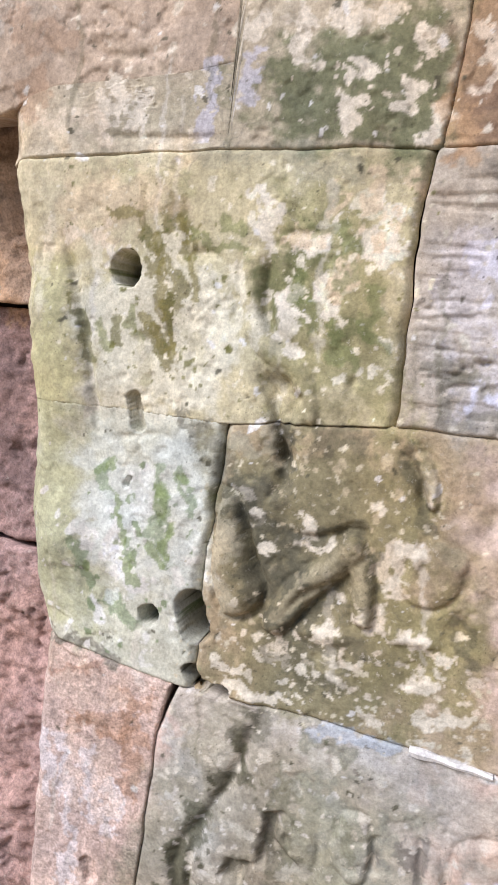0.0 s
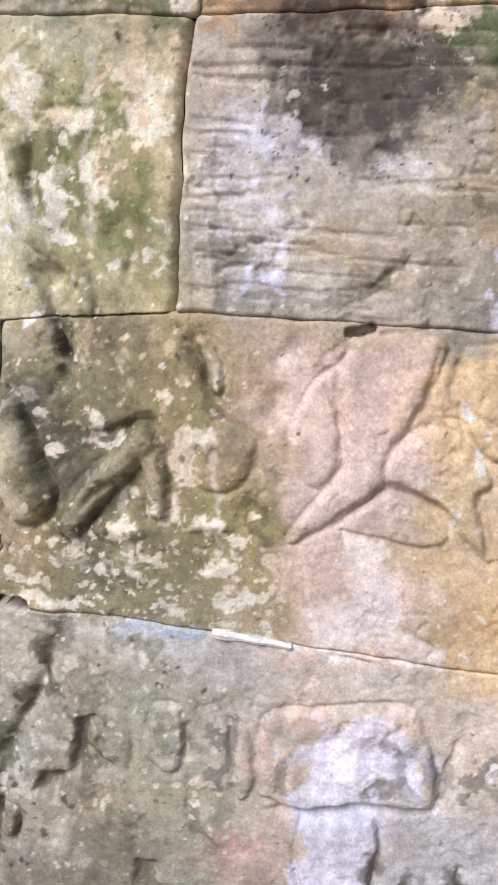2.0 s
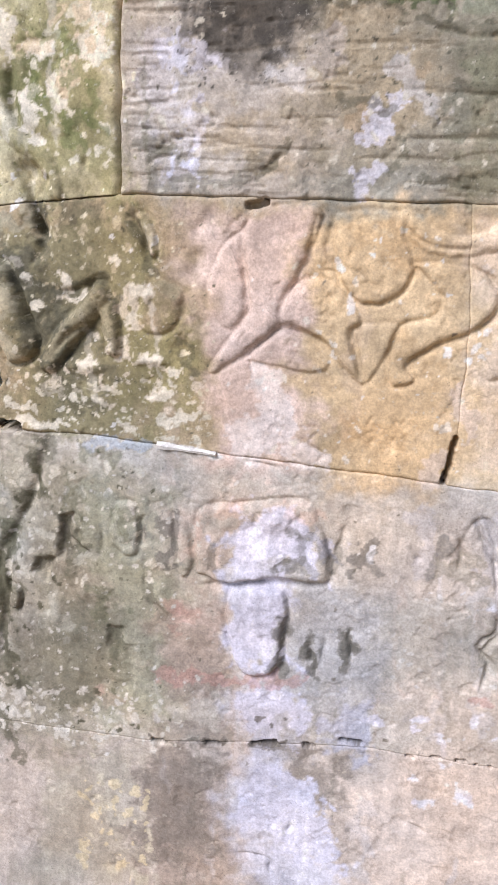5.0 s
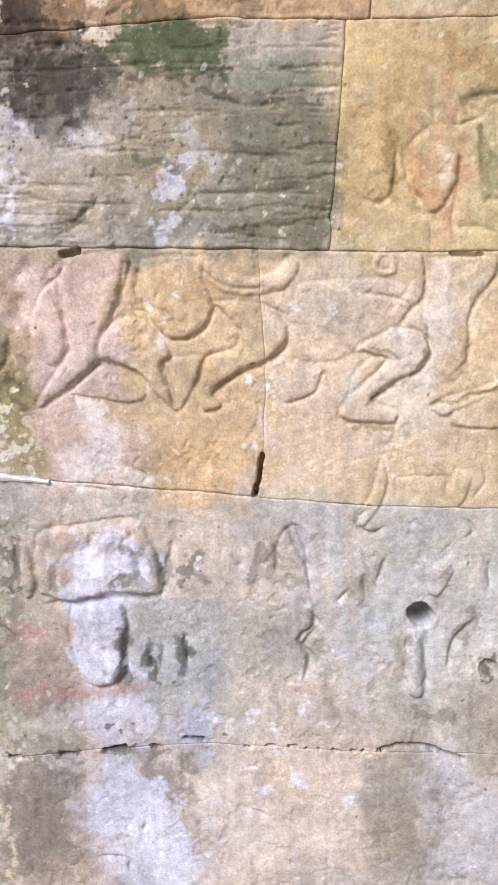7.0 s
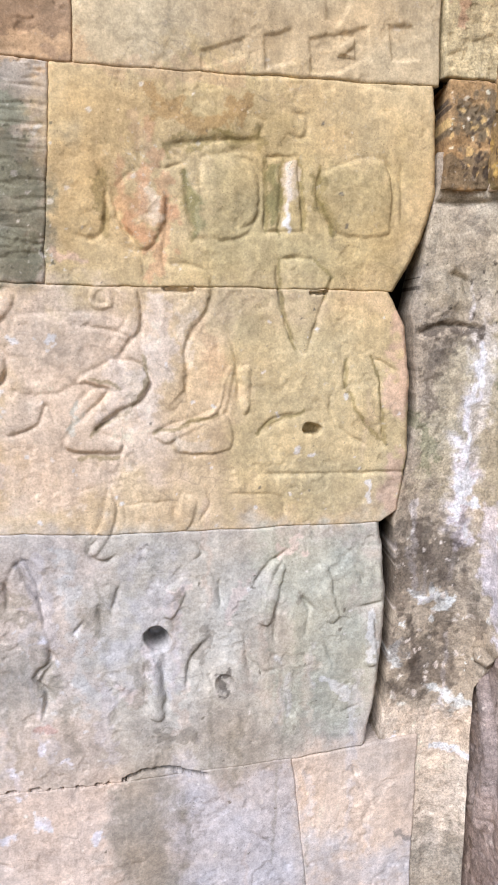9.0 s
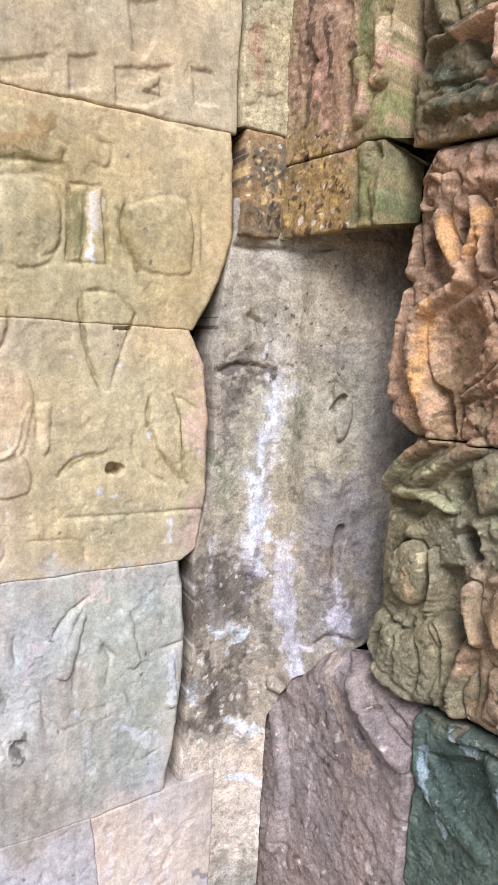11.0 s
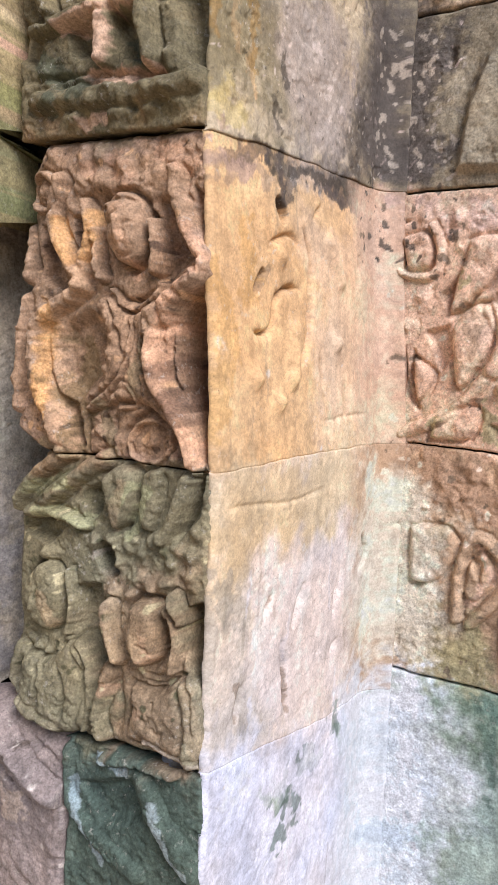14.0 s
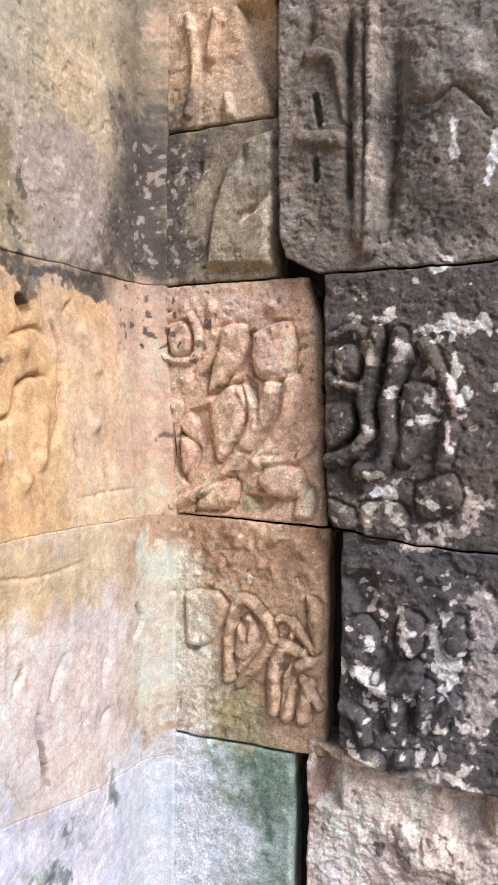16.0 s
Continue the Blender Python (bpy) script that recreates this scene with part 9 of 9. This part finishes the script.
stain_or_shade("A", "7d7038", .012, .45, .7, "1.106,1.721 1.115,1.637")
stain_or_shade("A", "dcae86", .014, .55, .7, "1.183,1.733 1.159,1.667 1.179,1.610")
stain_or_shade("A", "dcae86", .014, .55, .7, "1.223,1.697 1.214,1.630 1.194,1.572")
stain_or_shade("A", "dcae86", .014, .55, .7, "1.193,1.770 1.188,1.724")
stain_or_shade("A", "f0dfc4", .014, .6, .7, "1.198,1.706 1.204,1.659")
stain_or_shade("A", "f0dfc4", .014, .6, .7, "1.438,1.751 1.435,1.684")
stain_or_shade("A", "f0dfc4", .014, .6, .7, "1.165,1.394 1.134,1.312")
stain_or_shade("A", "f0dfc4", .014, .6, .7, "1.256,1.495 1.246,1.414")
stain_or_shade("A", "f0dfc4", .014, .6, .7, "1.238,1.270 1.290,1.259")
stain_or_shade("A", "d8b894", .02, .4, .7, "1.116,1.902 1.259,1.900 1.338,1.895")
stain_or_shade("A", "d8b894", .02, .4, .7, "1.164,1.815 1.173,1.779")
stain_or_shade("A", "d8b894", .02, .4, .7, "1.287,1.475 1.309,1.394")

# ---- walls, block by block ----
front = wall("wall_front", "weathered sandstone block wall with worn shallow carvings, green algae and pale crust")
UP, UP2 = "-0.6,1.84 -0.3,1.856 0.08,1.875 0.36,1.881 0.83,1.908 1.05,1.9 1.7,1.914", "-0.6,1.8420 -0.3,1.8580 0.08,1.8770 0.36,1.8830 0.83,1.9100 1.05,1.9020 1.7,1.9160"
MID, MID2 = "0.1,1.524 0.33,1.548 0.7,1.547 1.0,1.543 1.62,1.544", "0.1,1.5265 0.33,1.5505 0.7,1.5495 1.0,1.5455 1.62,1.5465"
LOW, LOW2 = "-0.15,1.170 0.08,1.140 0.3,1.143 0.5,1.130 0.75,1.116 1.07,1.097 1.66,1.097", "-0.15,1.1718 0.08,1.1418 0.3,1.1448 0.5,1.1318 0.75,1.1178 1.07,1.0988 1.66,1.0988"
BASE, BASE2 = "0.0,0.553 0.4,0.556 0.63,0.589 0.8,0.608 1.1,0.602 1.47,0.612 1.66,0.628", "0.0,0.5542 0.4,0.5572 0.63,0.5902 0.8,0.6092 1.1,0.6032 1.47,0.6132 1.66,0.6292"
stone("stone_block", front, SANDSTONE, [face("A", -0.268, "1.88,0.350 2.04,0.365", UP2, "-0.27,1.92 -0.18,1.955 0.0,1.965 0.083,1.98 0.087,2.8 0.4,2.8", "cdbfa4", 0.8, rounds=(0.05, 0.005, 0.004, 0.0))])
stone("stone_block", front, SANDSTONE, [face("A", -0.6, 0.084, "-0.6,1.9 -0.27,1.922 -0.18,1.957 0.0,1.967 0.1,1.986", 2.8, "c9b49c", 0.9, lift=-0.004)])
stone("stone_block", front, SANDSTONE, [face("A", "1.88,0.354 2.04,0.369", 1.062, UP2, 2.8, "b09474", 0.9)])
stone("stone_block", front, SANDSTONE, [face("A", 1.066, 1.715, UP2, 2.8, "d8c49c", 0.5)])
stone("stone_block", front, SANDSTONE, [face("A", "1.5,-0.2 1.57,-0.2 1.7,-0.218 1.844,-0.252 1.9,-0.262", "1.54,0.335 1.79,0.333 1.9,0.345", MID2, UP, "cfc39c", 0.7, rounds=(0.035, 0.012, 0, 0.006))])
stone("stone_block", front, SANDSTONE, [face("A", "1.54,0.339 1.79,0.340 1.9,0.350", "1.53,1.008 1.9,1.024", MID2, UP, "c3b6a2", 0.9)])
stone("stone_block", front, SANDSTONE, [face("A", "1.53,1.011 1.9,1.027", "1.54,1.64 1.58,1.665 1.64,1.70 1.73,1.725 1.92,1.71", MID2, UP, "d9c394", 0.5, rounds=(0.003, 0.012, 0.003, 0.004))])
stone("stone_block", front, SANDSTONE, [face("A", "1.15,-0.145 1.23,-0.178 1.4,-0.2 1.57,-0.2", "1.12,0.095 1.33,0.095 1.49,0.11 1.56,0.115", LOW2, MID, "d3d2bd", 0.7, rounds=(0.035, 0.012, 0.006, 0))])
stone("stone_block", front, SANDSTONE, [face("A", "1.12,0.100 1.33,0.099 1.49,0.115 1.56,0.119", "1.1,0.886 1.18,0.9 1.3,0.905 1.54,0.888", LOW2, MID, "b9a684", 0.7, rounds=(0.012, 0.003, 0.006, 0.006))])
stone("stone_block", front, SANDSTONE, [face("A", "1.1,0.889 1.18,0.9015 1.3,0.9065 1.54,0.8895", "1.1,1.645 1.12,1.675 1.24,1.69 1.37,1.688 1.48,1.675 1.54,1.636", LOW2, MID, "e2cba4", 0.5, rounds=(0.002, 0.012, 0.003, 0.004))])
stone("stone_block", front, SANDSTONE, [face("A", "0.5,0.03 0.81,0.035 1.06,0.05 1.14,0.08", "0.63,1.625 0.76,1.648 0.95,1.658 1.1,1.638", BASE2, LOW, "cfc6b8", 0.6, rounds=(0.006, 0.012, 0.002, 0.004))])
stone("stone_block", front, COARSE, [face("A", "0.2,-0.17 1.17,-0.145", "0.5,0.028 0.81,0.033 1.06,0.048 1.16,0.07", -0.02, LOW, "e0c6b4", 0.6, rounds=(0.02, 0.003, 0, 0.006), lift=0.003)])
stone("stone_block", front, SANDSTONE, [face("A", 0.03, "0.2,1.52 0.6,1.468", -0.02, BASE, "cfc3b6", 0.6)])
stone("stone_block", front, SANDSTONE, [face("A", "0.2,1.522 0.6,1.470", 1.74, -0.02, "1.47,0.610 1.6,0.620 1.65,0.626 1.74,0.63", "e3d0bb", 0.6)])

strip = wall("wall_recess", "recessed corner of sandstone with pale mineral streaks")
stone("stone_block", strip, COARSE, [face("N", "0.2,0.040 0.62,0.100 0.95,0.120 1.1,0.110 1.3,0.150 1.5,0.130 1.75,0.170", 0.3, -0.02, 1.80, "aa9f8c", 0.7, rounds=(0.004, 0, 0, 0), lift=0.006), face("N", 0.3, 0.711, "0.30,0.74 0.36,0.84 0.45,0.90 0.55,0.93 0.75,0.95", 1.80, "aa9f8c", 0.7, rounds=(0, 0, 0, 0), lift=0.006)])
stone("stone_block", strip, COARSE, [face("S", 1.735, 1.86, 1.735, 1.925, "a88b62", 1.4, lift=0.04), face("K", 0.0, 0.285, 1.735, 1.87, "8f8058", 1.3)])
stone("stone_block", strip, COARSE, [face("S", 1.725, 1.85, 1.932, 2.95, "bfb28c", 1.0, lift=0.035), face("K", 0.0, 0.29, 1.876, 2.95, "a08a66", 1.3)])

stone("stone_block", strip, COARSE, [face("K", -0.06, 0.405, -0.02, "-0.06,0.78 0.05,0.86 0.2,0.94 0.27,0.95 0.43,0.905", "8c7e76", 1.3, rounds=(0.0, 0.01, 0, 0.05), lift=-0.048)])

pillar = wall("wall_pillar", "projecting pillar of deeply carved sandstone blocks, brown face and ochre side")
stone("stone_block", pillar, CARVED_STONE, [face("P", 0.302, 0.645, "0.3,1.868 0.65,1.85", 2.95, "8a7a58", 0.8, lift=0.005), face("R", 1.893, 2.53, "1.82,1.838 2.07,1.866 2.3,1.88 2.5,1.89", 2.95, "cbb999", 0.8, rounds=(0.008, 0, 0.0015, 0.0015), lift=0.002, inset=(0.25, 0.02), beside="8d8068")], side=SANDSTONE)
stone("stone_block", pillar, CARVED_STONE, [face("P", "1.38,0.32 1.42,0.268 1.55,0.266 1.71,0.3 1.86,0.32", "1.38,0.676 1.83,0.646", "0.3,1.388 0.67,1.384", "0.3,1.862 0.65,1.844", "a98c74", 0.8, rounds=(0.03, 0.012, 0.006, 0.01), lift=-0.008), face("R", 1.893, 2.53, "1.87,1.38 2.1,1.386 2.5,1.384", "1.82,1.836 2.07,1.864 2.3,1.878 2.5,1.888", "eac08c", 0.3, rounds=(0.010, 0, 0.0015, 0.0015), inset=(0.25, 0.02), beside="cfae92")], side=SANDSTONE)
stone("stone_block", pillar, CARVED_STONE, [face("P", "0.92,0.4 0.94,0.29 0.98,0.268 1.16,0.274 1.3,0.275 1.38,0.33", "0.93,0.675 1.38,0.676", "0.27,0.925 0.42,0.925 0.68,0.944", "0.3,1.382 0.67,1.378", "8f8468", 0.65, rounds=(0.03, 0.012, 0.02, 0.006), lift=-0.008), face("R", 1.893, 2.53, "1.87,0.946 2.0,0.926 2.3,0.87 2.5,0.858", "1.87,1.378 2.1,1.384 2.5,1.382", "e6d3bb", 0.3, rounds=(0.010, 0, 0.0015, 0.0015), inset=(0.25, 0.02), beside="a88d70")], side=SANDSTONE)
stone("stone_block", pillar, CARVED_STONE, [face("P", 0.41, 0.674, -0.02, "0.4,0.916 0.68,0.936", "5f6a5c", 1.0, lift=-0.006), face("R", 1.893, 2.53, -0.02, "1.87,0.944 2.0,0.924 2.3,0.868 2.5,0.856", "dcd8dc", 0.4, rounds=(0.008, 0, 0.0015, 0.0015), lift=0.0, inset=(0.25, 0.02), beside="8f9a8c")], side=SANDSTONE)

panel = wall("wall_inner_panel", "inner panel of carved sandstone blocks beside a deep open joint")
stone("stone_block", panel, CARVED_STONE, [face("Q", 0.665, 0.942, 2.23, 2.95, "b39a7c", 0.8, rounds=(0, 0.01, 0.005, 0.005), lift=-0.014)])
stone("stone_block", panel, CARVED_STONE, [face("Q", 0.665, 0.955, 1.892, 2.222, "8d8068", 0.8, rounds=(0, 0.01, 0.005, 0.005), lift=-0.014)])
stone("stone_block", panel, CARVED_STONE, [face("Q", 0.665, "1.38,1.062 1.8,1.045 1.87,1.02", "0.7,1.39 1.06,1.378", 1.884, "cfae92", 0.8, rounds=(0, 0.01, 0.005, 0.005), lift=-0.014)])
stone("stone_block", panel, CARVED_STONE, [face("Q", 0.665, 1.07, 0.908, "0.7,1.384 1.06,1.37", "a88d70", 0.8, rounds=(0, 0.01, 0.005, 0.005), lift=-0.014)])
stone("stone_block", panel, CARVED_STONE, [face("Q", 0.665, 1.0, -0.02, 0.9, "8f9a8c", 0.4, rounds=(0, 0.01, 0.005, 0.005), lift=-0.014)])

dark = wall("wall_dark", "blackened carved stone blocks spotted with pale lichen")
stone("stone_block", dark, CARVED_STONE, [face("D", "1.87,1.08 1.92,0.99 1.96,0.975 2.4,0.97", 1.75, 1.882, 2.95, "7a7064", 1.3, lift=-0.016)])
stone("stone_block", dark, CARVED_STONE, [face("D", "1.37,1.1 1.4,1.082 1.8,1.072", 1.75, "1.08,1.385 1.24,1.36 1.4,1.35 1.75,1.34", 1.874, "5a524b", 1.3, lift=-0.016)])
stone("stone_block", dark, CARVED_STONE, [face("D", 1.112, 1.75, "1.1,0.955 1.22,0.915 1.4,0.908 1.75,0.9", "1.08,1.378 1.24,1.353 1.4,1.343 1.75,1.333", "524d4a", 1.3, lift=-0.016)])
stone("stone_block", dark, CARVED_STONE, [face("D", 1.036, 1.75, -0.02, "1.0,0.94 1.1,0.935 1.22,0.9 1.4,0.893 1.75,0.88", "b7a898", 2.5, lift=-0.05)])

far_left = wall("wall_far_left", "rough pinkish broken masonry set back beyond the wall's end")
stone("stone_block", far_left, COARSE, [face("L", -0.9, 0.0, 1.66, 2.95, "c9a98c", 3.0, lift=-0.06)])
stone("stone_block", far_left, COARSE, [face("L", -0.9, 0.0, 1.24, 1.65, "a98a80", 3.0, lift=-0.10)])
stone("stone_block", far_left, COARSE, [face("L", -0.9, 0.0, -0.02, 1.23, "c3a297", 4.0, lift=-0.08)])


def mortar_chip(parent):
    """A broken sliver of pale mortar left in the bed joint."""
    bm = bmesh.new()
    rows = []
    for k in range(13):
        q = k / 12
        u, z = 0.404 + 0.104 * q, 1.1385 - 0.0085 * q
        tall = 0.0058 * (0.55 + 0.45 * math.sin(math.pi * min(1, q * 1.3 + 0.15))) * (1 + 0.25 * math.sin(9 * q + 1))
        out = 0.006 + 0.0015 * math.sin(14 * q)
        rows.append([bm.verts.new(p) for p in ((u, 0.02, z - tall), (u, -out + 0.002, z - tall), (u, -out, z), (u, -out + 0.003, z + tall), (u, 0.02, z + tall))])
    for a, c in zip(rows, rows[1:]):
        for k in range(4):
            bm.faces.new((a[k], c[k], c[k + 1], a[k + 1]))
    bm.faces.new(rows[0]), bm.faces.new(rows[-1][::-1])
    mesh = bpy.data.meshes.new("mortar_chip")
    bm.to_mesh(mesh), bm.free()
    tint = mesh.color_attributes.new("tint", "FLOAT_COLOR", "POINT")
    tint.data.foreach_set("color", [c for _ in mesh.vertices for c in (0.62, 0.60, 0.56, 1.0)])
    mesh.materials.append(SANDSTONE)
    ob = new("mortar_chip", mesh)
    ob.parent = parent
    return tagged(ob, "thin pale sliver of broken mortar in the joint")


mortar_chip(front)

# ---- ground and core ----


def box_mesh(name, lo, hi, material, label, category):
    bm = bmesh.new()
    bmesh.ops.create_cube(bm, size=1)
    for w in bm.verts:
        w.co = Vector([lo[k] + (w.co[k] + 0.5) * (hi[k] - lo[k]) for k in range(3)])
    mesh = bpy.data.meshes.new(name)
    bm.to_mesh(mesh), bm.free()
    mesh.materials.append(material)
    return tagged(new(name, mesh), label, category, kind="structure")


def plain_material(name, code, scale):
    m = bpy.data.materials.new(name)
    m.use_nodes = True
    nt = m.node_tree
    k, mixer, pos = nt.nodes.new("ShaderNodeTexNoise"), nt.nodes.new("ShaderNodeMix"), nt.nodes.new("ShaderNodeTexCoord")
    k.inputs["Scale"].default_value, k.inputs["Detail"].default_value = scale, 8
    mixer.data_type = "RGBA"
    mixer.inputs[6].default_value = (*(rgb(code) * 0.75), 1)
    mixer.inputs[7].default_value = (*(rgb(code) * 1.2), 1)
    nt.links.new(pos.outputs["Object"], k.inputs["Vector"])
    nt.links.new(k.outputs["Fac"], mixer.inputs[0])
    nt.links.new(mixer.outputs[2], nt.nodes["Principled BSDF"].inputs["Base Color"])
    nt.nodes["Principled BSDF"].inputs["Roughness"].default_value = 0.95
    return m


CORE = plain_material("dark_core_stone", "5a5048", 20)
EARTH = plain_material("trodden_earth", "b09a80", 3)
box_mesh("ground", (-40, -40, -0.4), (40, 40, 0.0), EARTH, "trodden earth floor in front of the wall", "ground")
box_mesh("wall_core", (-1.0, 0.30, 0.0), (2.7, 0.9, 3.0), CORE, "dark inner core of the stone wall", "wall")
box_mesh("wall_core_pillar", (2.66, -2.2, 0.0), (3.2, 0.9, 3.0), CORE, "dark inner core behind the pillar", "wall")
box_mesh("wall_core_corner", (2.02, -0.60, 0.0), (2.655, -0.30, 3.0), CORE, "dark inner core behind the carved pillar", "wall")
box_mesh("wall_core_top", (1.97, -0.29, 1.88), (2.655, -0.02, 3.0), CORE, "dark inner core above the recess", "wall")
